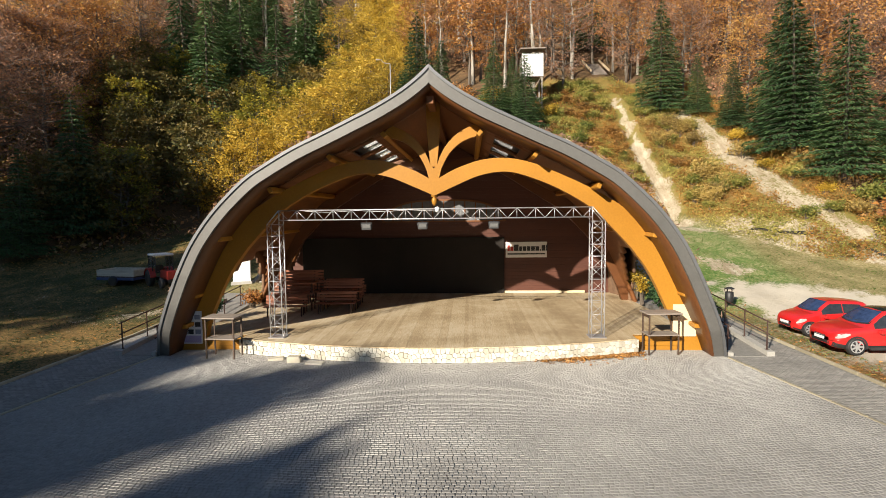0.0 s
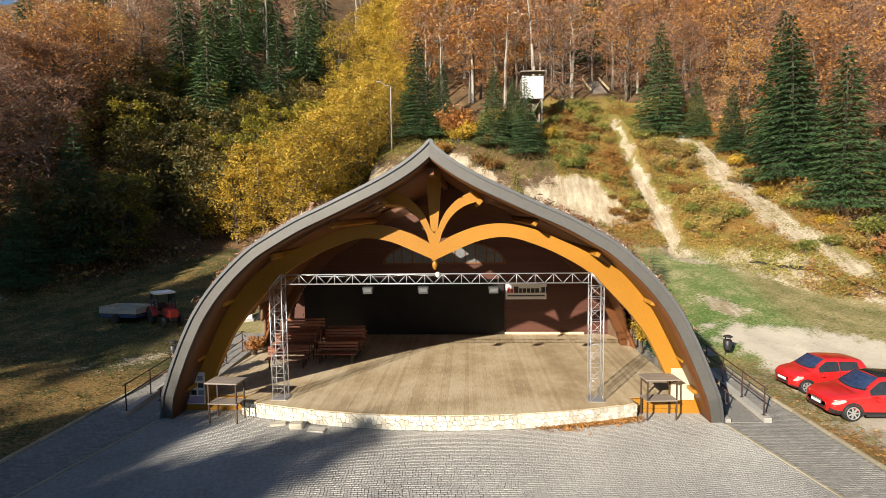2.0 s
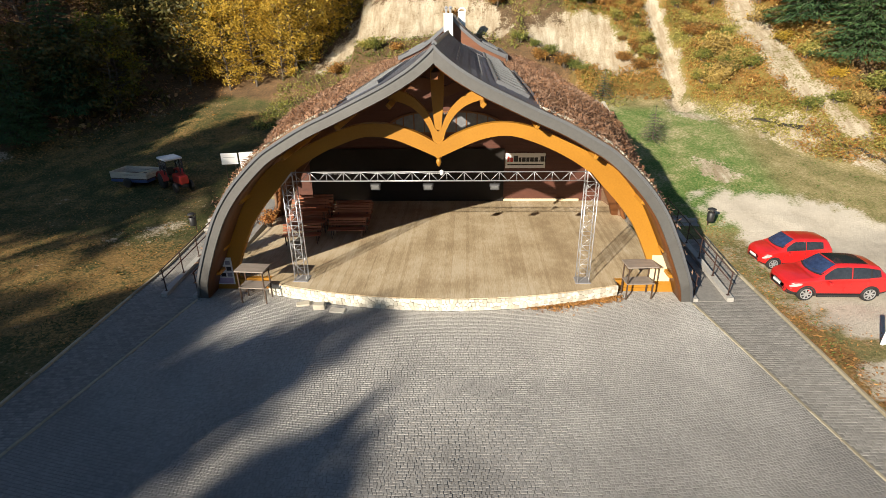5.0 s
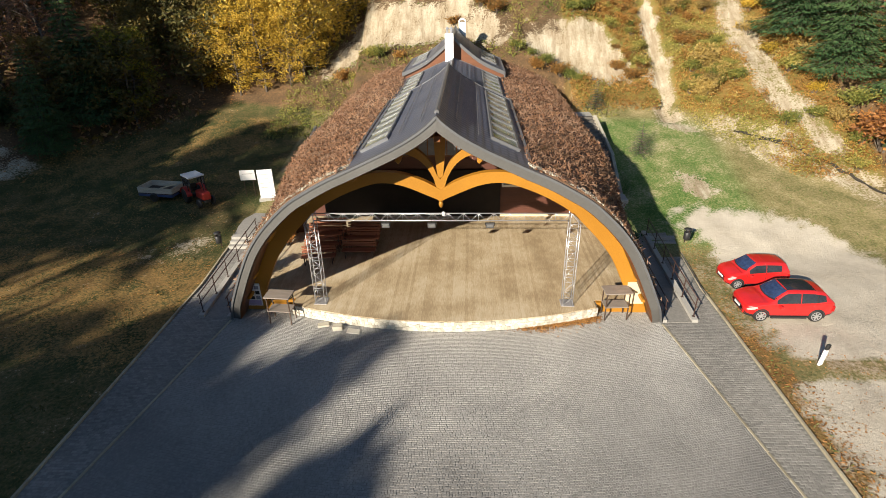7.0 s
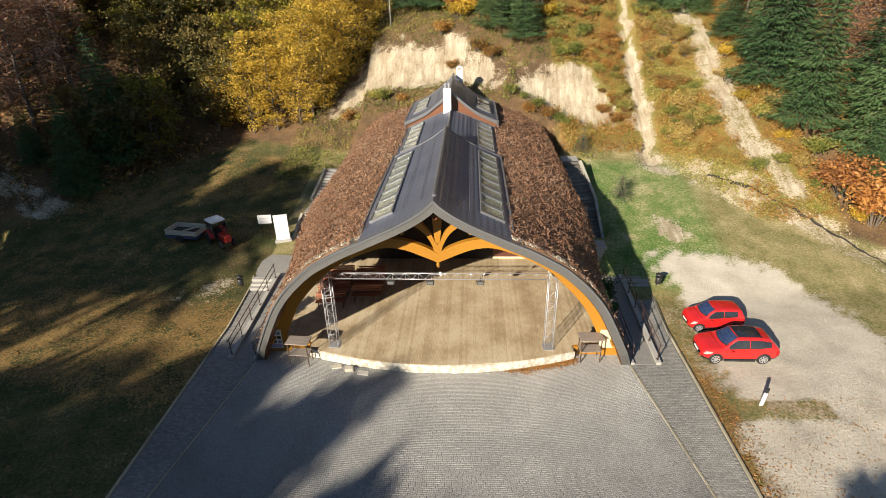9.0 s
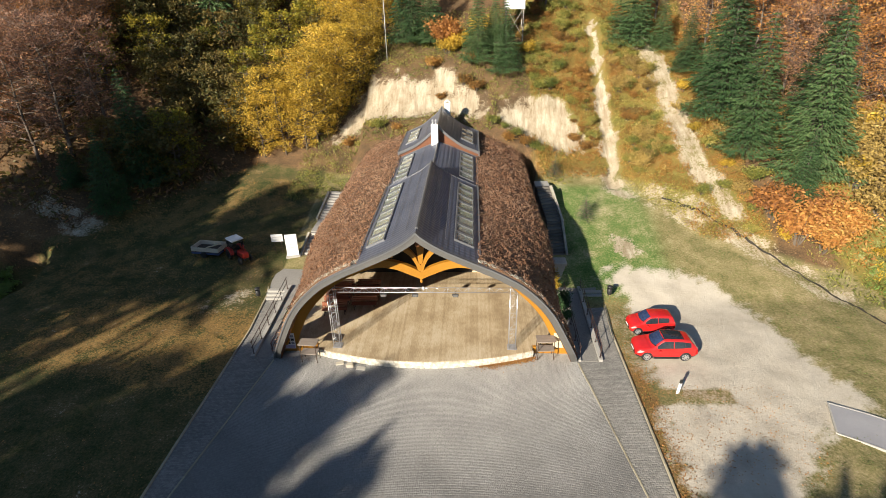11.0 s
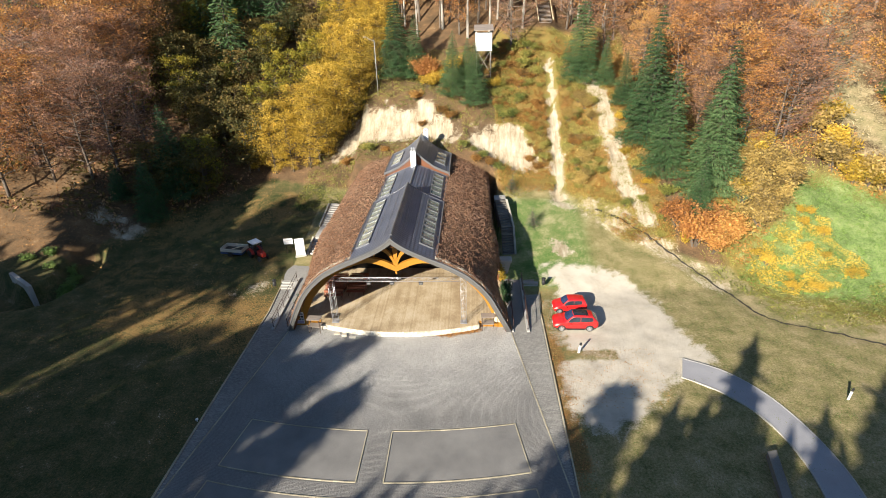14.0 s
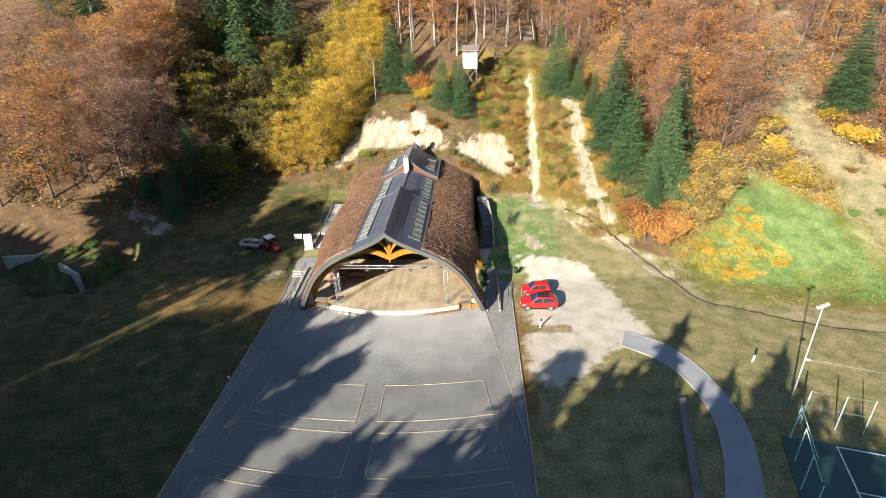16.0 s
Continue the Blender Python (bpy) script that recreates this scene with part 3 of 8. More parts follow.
def beds():
    """Six framed fields on the square, two by two: inner and outer edge from the axis, near and far depth on the axis."""
    for far, close in ((-11.6, -15.75), (-16.95, -21.1), (-22.3, -26.4)):
        for side in (-1, 1):
            yield side, far, close


def in_bed(x, y, grow=0.0):
    hit = np.zeros(np.shape(x), bool)
    d = np.asarray(y) - 0.0105 * (np.asarray(x) - AXIS) ** 2
    for side, far, close in beds():
        u = (np.asarray(x) - AXIS) * side
        outer = 9.15 + 0.17 * (-10.6 - np.asarray(y))
        hit |= (u > 0.85 - grow) & (u < outer + grow) & (d < far + grow) & (d > close - grow)
    return hit


def block_field(x, y, turn, w, d, h, rng, z=0.0):
    """Bevelled blocks: top face and four sloping sides each."""
    n = len(x)
    wj, dj = w * rng.uniform(0.92, 1.0, n), d * rng.uniform(0.9, 1.0, n)
    zj = z + h * rng.uniform(-0.25, 0.25, n)
    c, s = np.cos(turn), np.sin(turn)
    vs = []
    for grow, dz in ((0.415, 0.0), (0.485, -h)):
        for sx, sy in ((-1, -1), (1, -1), (1, 1), (-1, 1)):
            lx, ly = sx * grow * wj, sy * grow * dj
            vs.append(np.stack([x + c * lx - s * ly, y + s * lx + c * ly, zj + dz + (0.0 if dz else rng.uniform(-0.15, 0.15, n) * h)], -1))
    v = np.stack(vs, 1).reshape(-1, 3)
    q = np.array([[0, 1, 2, 3], [0, 4, 5, 1], [1, 5, 6, 2], [2, 6, 7, 3], [3, 7, 4, 0]])
    return v, (np.arange(n)[:, None, None] * 8 + q).reshape(-1, 4)


def build_square():
    rng = np.random.default_rng(5)
    bm = bmesh.new()
    edge = [(float(x), float(stage_edge(x)) + 0.1) for x in np.linspace(-7.0, 7.0, 29)]
    ring = [(-12.6, -40), (12.6, -40), (12.6, 3.0), (13.0, 7.5), (14.0, 12.0), (9.6, 12.0), (9.6, 0.9), (7.0, 0.9)] + edge[::-1] + [(-7.0, 0.9), (-9.6, 0.9), (-9.6, 12.0), (-13.6, 12.0), (-13.0, 7.5), (-12.6, 3.0)]
    bm.faces.new([bm.verts.new((x, y, -0.018)) for x, y in ring])
    base = part("pavement", bm, M_JOINT)
    tagged(base, "dark jointed base of the paved square before the stage", "pavement", kind="structure")
    # setts in arcs round a far centre
    xs, ys, ts = [], [], []
    for r in np.arange(34.8, 62.5, 0.094):
        step = 0.09 / r
        a = np.arange(-0.38, 0.38, step) + rng.uniform(0, step)
        a = a + rng.normal(0, step * 0.06, len(a))
        rr = r + rng.normal(0, 0.005, len(a))
        xs.append(AXIS + rr * np.sin(a)), ys.append(ARC_Y - rr * np.cos(a)), ts.append(a)
    x, y, t = map(np.concatenate, (xs, ys, ts))
    half = inner_line(y) - 0.06
    ok = (np.abs(x - AXIS * smooth(0, -12, y)) < half) & ((y < stage_edge(x) - 0.02) | ((np.abs(x) > 7.05) & (y < 0.9))) & ~in_bed(x, y, 0.12) & (y > -26)
    x, y, t = x[ok], y[ok], t[ok]
    close = (np.abs(x) < 0.92) & (y > -7.4) & (y < -6.05)
    v, f = block_field(x[~close], y[~close], t[~close], 0.089, 0.093, 0.010, rng)
    tagged(raw("sett_field", v, f, M_SETT, base, "grey granite setts laid in arcs"), kind="stuff")
    one = None
    idx = np.flatnonzero(close)[:300]
    for k in idx:
        if one is None:
            v, f = block_field(np.zeros(1), np.zeros(1), np.zeros(1), 0.089, 0.093, 0.012, rng)
            one = raw("sett", v, f, M_SETT, base)
            ob = one
        else:
            ob = new("sett", one.data)
            ob.parent = base
        ob.matrix_world = pose(x[k], y[k], 0, 0, 0, math.degrees(t[k]))
    rest = np.flatnonzero(close)[300:]
    if len(rest):
        v, f = block_field(x[rest], y[rest], t[rest], 0.089, 0.093, 0.012, rng)
        tagged(raw("sett_field", v, f, M_SETT, base), kind="stuff")
    # concrete pavers on the two side walks
    gx, gy = np.meshgrid(np.arange(-14.0, 14.0, 0.205), np.arange(-26, 12, 0.108))
    gx = gx + 0.1025 * (np.arange(len(gy)) % 2)[:, None]
    x, y = gx.ravel(), gy.ravel()
    out = np.interp(y, (-26, 3.0, 7.5, 12.0), (12.5, 12.5, 12.9, 13.9))
    low = y < 0.2
    ok = (np.abs(x) < out) & (np.abs(x) > np.where(low, inner_line(y) + 0.1, 11.35)) & (y < 7.1)
    x, y = x[ok], y[ok]
    v, f = block_field(x, y, np.zeros(len(x)), 0.204, 0.107, 0.006, rng)
    tagged(raw("paver_field", v, f, M_PAVER, base, "grey concrete block pavers"), kind="stuff")
    # gritty floors of the framed fields
    for side, far, close_ in beds():
        bm = bmesh.new()
        top, low_ = [], []
        for k, u in enumerate(np.linspace(0, 1, 14)):
            for row, y0 in ((top, far), (low_, close_)):
                yy = y0
                for _ in range(3):
                    outer = 9.15 + 0.17 * (-10.6 - yy)
                    xx = 0.85 + u * (outer - 0.85)
                    yy = y0 + 0.0105 * xx ** 2
                row.append((AXIS + side * xx, yy))
        a = [bm.verts.new((px, py, -0.008)) for px, py in top]
        b = [bm.verts.new((px, py, -0.008)) for px, py in low_]
        for k in range(13):
            fc = (a[k], a[k + 1], b[k + 1], b[k])
            bm.faces.new(fc if side < 0 else fc[::-1])
        part("framed_field", bm, M_GRIT, base, "dusty grey grit inside a kerb frame")
        # kerb stones round it
        loop = top + low_[::-1]
        for (x0, y0), (x1, y1) in zip(loop, loop[1:] + loop[:1]):
            bm = bmesh.new()
            d = Vector((x1 - x0, y1 - y0, 0))
            box(bm, 0, d.length - 0.012, -0.034, 0.034, -0.02, 0.03, pose(x0, y0, 0, 0, 0, math.degrees(math.atan2(d.y, d.x))))
            part("kerb_stone", bm, M_KERB, base)
    # long kerbs: along the sett field and along the lawns
    def kerb_run(line, name, w, z1):
        for (x0, y0), (x1, y1) in zip(line, line[1:]):
            d = Vector((x1 - x0, y1 - y0, 0))
            n = max(1, round(d.length / 1.0))
            for k in range(n):
                bm = bmesh.new()
                box(bm, 0.006, d.length / n - 0.006, -w / 2, w / 2, -0.15, z1, bevel=0.012)
                ob = part(name, bm, M_KERB, base)
                ob.matrix_world = pose(x0 + d.x * k / n, y0 + d.y * k / n, rng.uniform(-0.006, 0.006), 0, 0, math.degrees(math.atan2(d.y, d.x)))
    for s in (-1, 1):
        kerb_run([(s * 9.78, -0.15), (s * 10.7, -6.2), (s * 12.45, -17.5)], "kerb_stone", 0.1, 0.015)
        kerb_run([(s * 12.66, -26), (s * 12.64, -8), (s * 12.62, 3.0), (s * 13.0, 7.5), (s * 14.0, 12.0)], "edge_kerb", 0.1, 0.07)


M_GRIT = plain("dusty_grit", (0.125, 0.12, 0.115), (0.235, 0.225, 0.21), 3.0, 0.95, bumpy=0.4, fine=26)
build_square()

# ---- the stage hall ----
PROFILE = [(0.0, 9.48), (0.28, 9.2), (0.88, 8.75), (1.7, 8.28), (2.6, 7.85), (3.5, 7.43), (4.4, 7.02), (5.3, 6.52), (6.1, 6.0), (7.15, 5.0), (7.92, 4.0), (8.46, 3.0), (8.94, 2.0), (9.4, 1.0), (9.76, 0.0)]
OUTER = spline(PROFILE, 80)


def offset(curve, d):
    """The curve moved inwards (down and towards the axis) by d."""
    t = np.gradient(curve, axis=0)
    t /= np.linalg.norm(t, axis=1)[:, None]
    n = np.stack([t[:, 1], -t[:, 0]], -1)
    out = curve + d * n
    out[:, 0] = np.maximum(out[:, 0], 0.0)
    return out


def front_y(z):
    return np.interp(z, (0, 1, 2, 3, 5, 7, 9.5), (0, -0.48, -0.72, -0.86, -0.95, -1.03, -1.1))


def both(curve):
    """A half curve mirrored into a whole one, from the west foot to the east foot."""
    left = curve[::-1].copy()
    left[:, 0] *= -1
    return np.concatenate([left[:-1], curve])


def sheet(name, curve, ys, mat, parent, label="", keep=None, flip=False, thick=0.0, smooth_=True):
    """A skin: a curve in xz carried along y. ys: function of (point index array, row) or a list of y values."""
    n = len(curve)
    rows = [np.column_stack([curve[:, 0], y if np.ndim(y) else np.full(n, y), curve[:, 1]]) for y in ys]
    v = np.concatenate(rows)
    f = []
    for r in range(len(rows) - 1):
        for i in range(n - 1):
            if keep is None or keep(i, r):
                q = (r * n + i, r * n + i + 1, (r + 1) * n + i + 1, (r + 1) * n + i)
                f.append(q[::-1] if flip else q)
    ob = raw(name, v, f, mat, parent, label, smooth_)
    if thick:
        md = ob.modifiers.new("thickness", "SOLIDIFY")
        md.thickness, md.offset = thick, 0.0
    return ob


hall = thing("stage_hall", "vaulted timber stage hall with grey metal ridge and planted roof", "stage hall")
BACK_Y = 10.8


def half_arch():
    low = spline([(8.5, 0.0), (8.36, 0.75), (8.08, 1.48), (7.48, 2.71), (6.98, 3.42), (6.49, 3.99), (5.52, 4.96), (4.55, 5.58), (3.58, 6.02), (2.6, 6.3), (1.65, 6.2), (0.7, 5.82), (0.0, 5.5)], 60)
    top = spline([(9.46, 0.0), (9.15, 0.82), (8.84, 1.61), (8.44, 2.6), (8.0, 3.42), (7.38, 4.3), (6.48, 5.08), (5.51, 5.66), (4.54, 6.14), (3.57, 6.55), (2.6, 6.77), (1.65, 6.72), (0.7, 6.4), (0.0, 6.0)], 60)
    return low, top


def build_arch(y0, y1, z0, wide=1.0, mat=None, crown=0.0):
    """Two half arches; crown lifts the middle into one plain round."""
    low, top = half_arch()
    for c in (low, top):
        c[:, 1] += crown * (1 - smooth(0.0, 5.0, c[:, 0]))
    low[:, 0] *= wide
    top[:, 0] *= wide
    for s in (1, -1):
        bm = bmesh.new()
        a, b = low.copy(), top.copy()
        a[:, 1], b[:, 1] = np.maximum(a[:, 1], z0), np.maximum(b[:, 1], z0)
        a[:, 0] *= s
        b[:, 0] *= s
        if s < 0:
            a, b = a[::-1], b[::-1]
            ribbon_solid(bm, b[::1], a[::1], y0, y1)
        else:
            ribbon_solid(bm, a, b, y0, y1)
        bmesh.ops.recalc_face_normals(bm, faces=bm.faces)
        part("arch_rib", bm, mat or M_GLUE, hall, "orange varnished glued-timber half arch")


def build_hall_front():
    # grey metal fascia
    inner = offset(OUTER, 0.38)
    o, i = both(OUTER), both(inner)
    bm = bmesh.new()
    n = len(o)
    rows = []
    for c, dy in ((o, 0.0), (o, 0.5), (i, 0.5), (i, 0.0)):
        rows.append([bm.verts.new((p[0], float(front_y(q[1])) + dy, max(p[1], 0.0))) for p, q in zip(c, o)])
    for k in range(n - 1):
        for a, b in zip(rows, rows[1:] + rows[:1]):
            bm.faces.new((a[k], a[k + 1], b[k + 1], b[k]))
    for k in (0, n - 1):
        bm.faces.new([r[k] for r in rows])
    bmesh.ops.recalc_face_normals(bm, faces=bm.faces)
    part("fascia", bm, M_FASCIA, hall, "grey sheet-metal fascia band")
    # drip edge
    e0, e1 = both(offset(OUTER, -0.03)), both(offset(OUTER, 0.06))
    bm = bmesh.new()
    rows = []
    for c, dy in ((e0, -0.05), (e0, 0.22), (e1, 0.02), (e1, -0.05)):
        rows.append([bm.verts.new((p[0], float(front_y(q[1])) + dy, max(p[1], 0.0))) for p, q in zip(c, o)])
    for k in range(n - 1):
        for a, b in zip(rows, rows[1:] + rows[:1]):
            bm.faces.new((a[k], a[k + 1], b[k + 1], b[k]))
    bmesh.ops.recalc_face_normals(bm, faces=bm.faces)
    part("drip_edge", bm, M_METAL, hall)
    build_arch(0.78, 1.08, 0.0)
    # rear arch: the same orange timber, its shade carried by the darker tone
    build_arch(8.3, 8.6, STAGE_Z, 1.03, M_SHADETIMBER, 1.15)
    # fan over the pendant: two curved struts, and the tapered king post between them
    for s in (1, -1):
        bm = bmesh.new()
        a = spline([(0.0, 5.8), (0.17, 6.1), (0.30, 6.52), (0.62, 7.05), (1.1, 7.42), (1.78, 7.62)], 20)
        b = spline([(0.0, 6.46), (0.12, 6.6), (0.24, 6.9), (0.48, 7.3), (0.9, 7.7), (1.5, 7.98)], 20)
        a[:, 0] *= s
        b[:, 0] *= s
        ribbon_solid(bm, a, b, 0.82, 1.06)
        bmesh.ops.recalc_face_normals(bm, faces=bm.faces)
        part("fan_strut", bm, M_GLUE, hall)
    bm = bmesh.new()
    ribbon_solid(bm, np.array([(-0.11, 6.52), (-0.17, 7.1), (-0.23, 7.9), (-0.24, 8.75)]), np.array([(0.11, 6.52), (0.17, 7.1), (0.23, 7.9), (0.24, 8.75)]), 0.84, 1.12)
    bmesh.ops.recalc_face_normals(bm, faces=bm.faces)
    part("king_post", bm, M_GLUE, hall)
    bm = bmesh.new()
    lathe(bm, [(0.02, 0.0), (0.07, 0.06), (0.10, 0.16), (0.085, 0.26), (0.05, 0.3), (0.11, 0.33), (0.11, 0.38), (0.06, 0.42)], 16, (0, 0.93, 5.15))
    part("pendant", bm, M_GLUE, hall, "turned acorn pendant", True)
    # purlins under the ceiling boards
    for s in (1, -1):
        for x, z in ((1.6, 7.52), (3.45, 6.8), (5.52, 5.74), (7.36, 4.1), (8.12, 3.14), (8.6, 2.03), (8.98, 0.97)):
            bm = bmesh.new()
            turn = math.degrees(math.atan2(-z, x)) * 0.55 * s
            box(bm, -0.075, 0.075, 0, BACK_Y, -0.1, 0.1, bevel=0.02) if z > 3.5 else box(bm, -0.17, 0.17, 0, 0.75, -0.07, 0.07, bevel=0.02)
            ob = part("purlin", bm, M_GLUE, hall)
            ob.matrix_world = pose(s * x, -0.12 if z > 3.5 else 0.2, z, 0, -turn, 0)
    bm = bmesh.new()
    box(bm, -0.12, 0.12, -0.6, BACK_Y - 0.1, 8.4, 8.65, bevel=0.02)
    part("ridge_beam", bm, M_SOFFIT, hall)


SKY_X = (2.05, 3.2)


def build_vault():
    """The timber skin under the roof, open at the sides and below the roof lights."""
    curve = both(offset(OUTER, 0.36))[::2]
    ys = np.concatenate([[-0.6, 0.0], np.arange(0.55, 10.9, 0.36)])
    rows = [front_y(curve[:, 1] + 0.3) + 0.12, front_y(curve[:, 1] + 0.3) * 0.4 + 0.3] + list(ys[2:])

    def keep(i, r):
        x, z = abs(curve[i][0] + curve[i + 1][0]) / 2, (curve[i][1] + curve[i + 1][1]) / 2
        y = (ys[r] + ys[r + 1]) / 2
        if SKY_X[0] < x < SKY_X[1] and 1.0 < y < 10.6 and (y * 0.79) % 1.0 > 0.22:
            return False
        u = (y - 4.8) / 3.1
        v = (y - 9.75) / 0.95
        if curve[i][0] < 0 and abs(v) < 1 and z < 3.5 * math.sqrt(1 - v * v):
            return False
        return not (abs(u) < 1 and z < 3.3 * math.sqrt(1 - u * u))

    # overhang boards use the timber whose colour already holds the shade
    sheet("overhang_soffit", curve, [rows[0], rows[1], 0.78 + 0 * rows[0]], M_SHADETIMBER, hall, "brown-orange boards under the front overhang", thick=0.12)
    rows[:2] = [0.8, 0.86]
    ys[:2] = [0.8, 0.86]
    rows, ys = [rows[0]] + rows[3:], np.concatenate([ys[:1], ys[3:]])
    sheet("vault_skin", curve, rows, M_SOFFIT, hall, "brown ceiling boards", keep, thick=0.14)
    # back wall of boards, following the vault
    w = both(offset(OUTER, 0.45))
    for k, (z0, z1) in enumerate([(STAGE_Z + 0.19 * j, STAGE_Z + 0.19 * (j + 1) - 0.003) for j in range(42)]):
        zc = z1
        half = float(np.interp(zc, OUTER[::-1, 1], OUTER[::-1, 0])) - 0.42
        if half < 0.2:
            break
        bm = bmesh.new()
        box(bm, -half, half, BACK_Y, BACK_Y + 0.05, z0, z1, bevel=0.002)
        part("wall_board", bm, M_WALLBOARD, hall)
    bm = bmesh.new()
    ribbon_solid(bm, np.column_stack([w[:, 0], np.zeros(len(w))]), w, BACK_Y + 0.06, BACK_Y + 0.3)
    bmesh.ops.recalc_face_normals(bm, faces=bm.faces)
    part("back_wall", bm, M_WALLBOARD, hall)
    bm = bmesh.new()
    box(bm, -7.9, 3.1, BACK_Y - 0.16, BACK_Y - 0.1, STAGE_Z + 0.02, 3.55)
    part("stage_backdrop", bm, M_CURTAIN, hall, "dark cloth backdrop covering most of the back wall")
    bm = bmesh.new()
    box(bm, 3.0, 7.4, BACK_Y - 0.12, BACK_Y - 0.005, STAGE_Z, STAGE_Z + 0.12, bevel=0.01)
    part("skirting", bm, M_PLY, hall)


build_hall_front()
build_vault()


def roof_profile(kind):
    if kind == "low":
        return spline([(0.0, 8.75), (0.9, 8.42), (2.0, 7.95), (3.5, 7.3)], 46)
    if kind == "back":
        return spline([(0.0, 10.3), (0.5, 9.72), (1.2, 9.12), (2.2, 8.42), (3.7, 7.75)], 46)
    return spline([(0.0, 9.52), (0.28, 9.24), (0.88, 8.79), (1.7, 8.32), (2.6, 7.89), (3.5, 7.47)], 46)


def metal_roof(name, kind, y0, y1, lights):
    """A ridge roof of pressed metal tiles with a row of roof lights on each side."""
    prof = roof_profile(kind)
    arc = np.concatenate([[0], np.cumsum(np.hypot(*np.diff(prof, axis=0).T))])
    fine = np.arange(0, arc[-1], 0.0583)
    px, pz = np.interp(fine, arc, prof[:, 0]), np.interp(fine, arc, prof[:, 1])
    roof = new(name)
    roof.parent = hall
    tagged(roof, "grey pressed metal tile roof section with roof lights")
    ny = int((y1 - y0) / 0.055)
    yy = np.linspace(y0, y1, ny)
    for s in (1, -1):
        lift = (0.03 if s > 0 else 0.014) * (1 - (fine / 0.35) % 1.0)[None, :] * -1 + 0.014 * np.cos(2 * np.pi * yy / 0.22)[:, None]
        X = np.broadcast_to(px * s, (ny, len(px)))
        Y = np.broadcast_to(yy[:, None], X.shape) + (np.broadcast_to(front_y(pz), X.shape) if kind == "front" else 0) * np.clip(1 - (yy[:, None] - y0) / 2.0, 0, 1)
        Z = pz[None, :] + lift
        i = np.arange(X.size).reshape(X.shape)
        f = np.stack([i[:-1, :-1], i[:-1, 1:], i[1:, 1:], i[1:, :-1]], -1)
        xm = np.abs(X[:-1, :-1] + X[1:, 1:]) / 2
        ym = (Y[:-1, :-1] + Y[1:, 1:]) / 2
        drop = np.zeros(xm.shape, bool)
        for a, b in lights:
            drop |= (xm > SKY_X[0] + 0.08) & (xm < SKY_X[1] - 0.08) & (ym > a + 0.1) & (ym < b - 0.1)
        f = f[~drop]
        if s < 0:
            f = f[:, ::-1]
        raw("tile_sheet", np.stack([X, Y, Z], -1).reshape(-1, 3), f, M_TILE, roof, smooth_=True)
        # roof lights
        za, zb = (float(np.interp(v, prof[:, 0], prof[:, 1])) for v in SKY_X)
        slope = math.degrees(math.atan2(za - zb, SKY_X[1] - SKY_X[0]))
        L = math.hypot(za - zb, SKY_X[1] - SKY_X[0])
        for a, b in lights:
            bm = bmesh.new()
            w = b - a
            for q in ((-L / 2, -L / 2 + 0.09, 0, w), (L / 2 - 0.09, L / 2, 0, w), (-L / 2 + 0.09, L / 2 - 0.09, 0, 0.09), (-L / 2 + 0.09, L / 2 - 0.09, w - 0.09, w)):
                box(bm, *q, -0.06, 0.09)
            light = part("roof_light", bm, M_METAL, roof)
            light.matrix_world = pose(s * (SKY_X[0] + SKY_X[1]) / 2, a + 0.02, (za + zb) / 2 + 0.02, 0, s * slope, 0)
            bm = bmesh.new()
            box(bm, -L / 2 + 0.08, L / 2 - 0.08, 0.08, w - 0.08, 0.035, 0.05)
            pane = part("pane", bm, M_GLASS, light)
            pane.visible_shadow = False
    # ridge cap and verge boards
    bm = bmesh.new()
    rod(bm, (0, y0 - (0.5 if kind == "front" else 0.1), prof[0][1] - 0.02), (0, y1 + 0.05, prof[0][1] - 0.02), 0.09, 8)
    part("ridge_cap", bm, M_METAL, roof)
    full = both(prof)
    for y in ((y1,) if kind == "front" else (y0, y1)):
        bm = bmesh.new()
        low = full.copy()
        low[:, 1] -= 0.24
        ribbon_solid(bm, low, full + np.array([0, 0.03]), y - 0.05, y + 0.05)
        bmesh.ops.recalc_face_normals(bm, faces=bm.faces)
        part("verge", bm, M_METAL, roof)
    # gable infill and side upstands
    for y in (y0 + 0.12, y1 - 0.12) if kind != "front" else (y1 - 0.12,):
        bm = bmesh.new()
        low = np.column_stack([full[:, 0], np.full(len(full), 6.9)])
        ribbon_solid(bm, low, full - np.array([0, 0.06]), y - 0.03, y + 0.03)
        bmesh.ops.recalc_face_normals(bm, faces=bm.faces)
        part("gable", bm, M_GABLE if kind == "back" else M_SOFFIT, roof, "red-brown boarded gable")
    for s in (1, -1):
        x = s * (prof[-1][0])
        bm = bmesh.new()
        box(bm, min(x, x + s * 0.1), max(x, x + s * 0.1), y0 + (0.2 if kind == "front" else 0), y1, prof[-1][1] - 0.6, prof[-1][1] + 0.05)
        part("gutter_edge", bm, M_METAL, roof)
        bm = bmesh.new()
        for u in ((0.7, 1.55) if kind == "front" else (1.2,)):
            z = float(np.interp(u, prof[:, 0], prof[:, 1])) + 0.12
            rod(bm, (s * u, y0 + 0.4, z), (s * u, y1 - 0.4, z), 0.014, 6)
            for k in np.arange(y0 + 0.5, y1 - 0.4, 0.9):
                rod(bm, (s * u, k, z), (s * u, k, z - 0.14), 0.01, 5)
        part("snow_rail", bm, M_METAL, roof)
    return roof


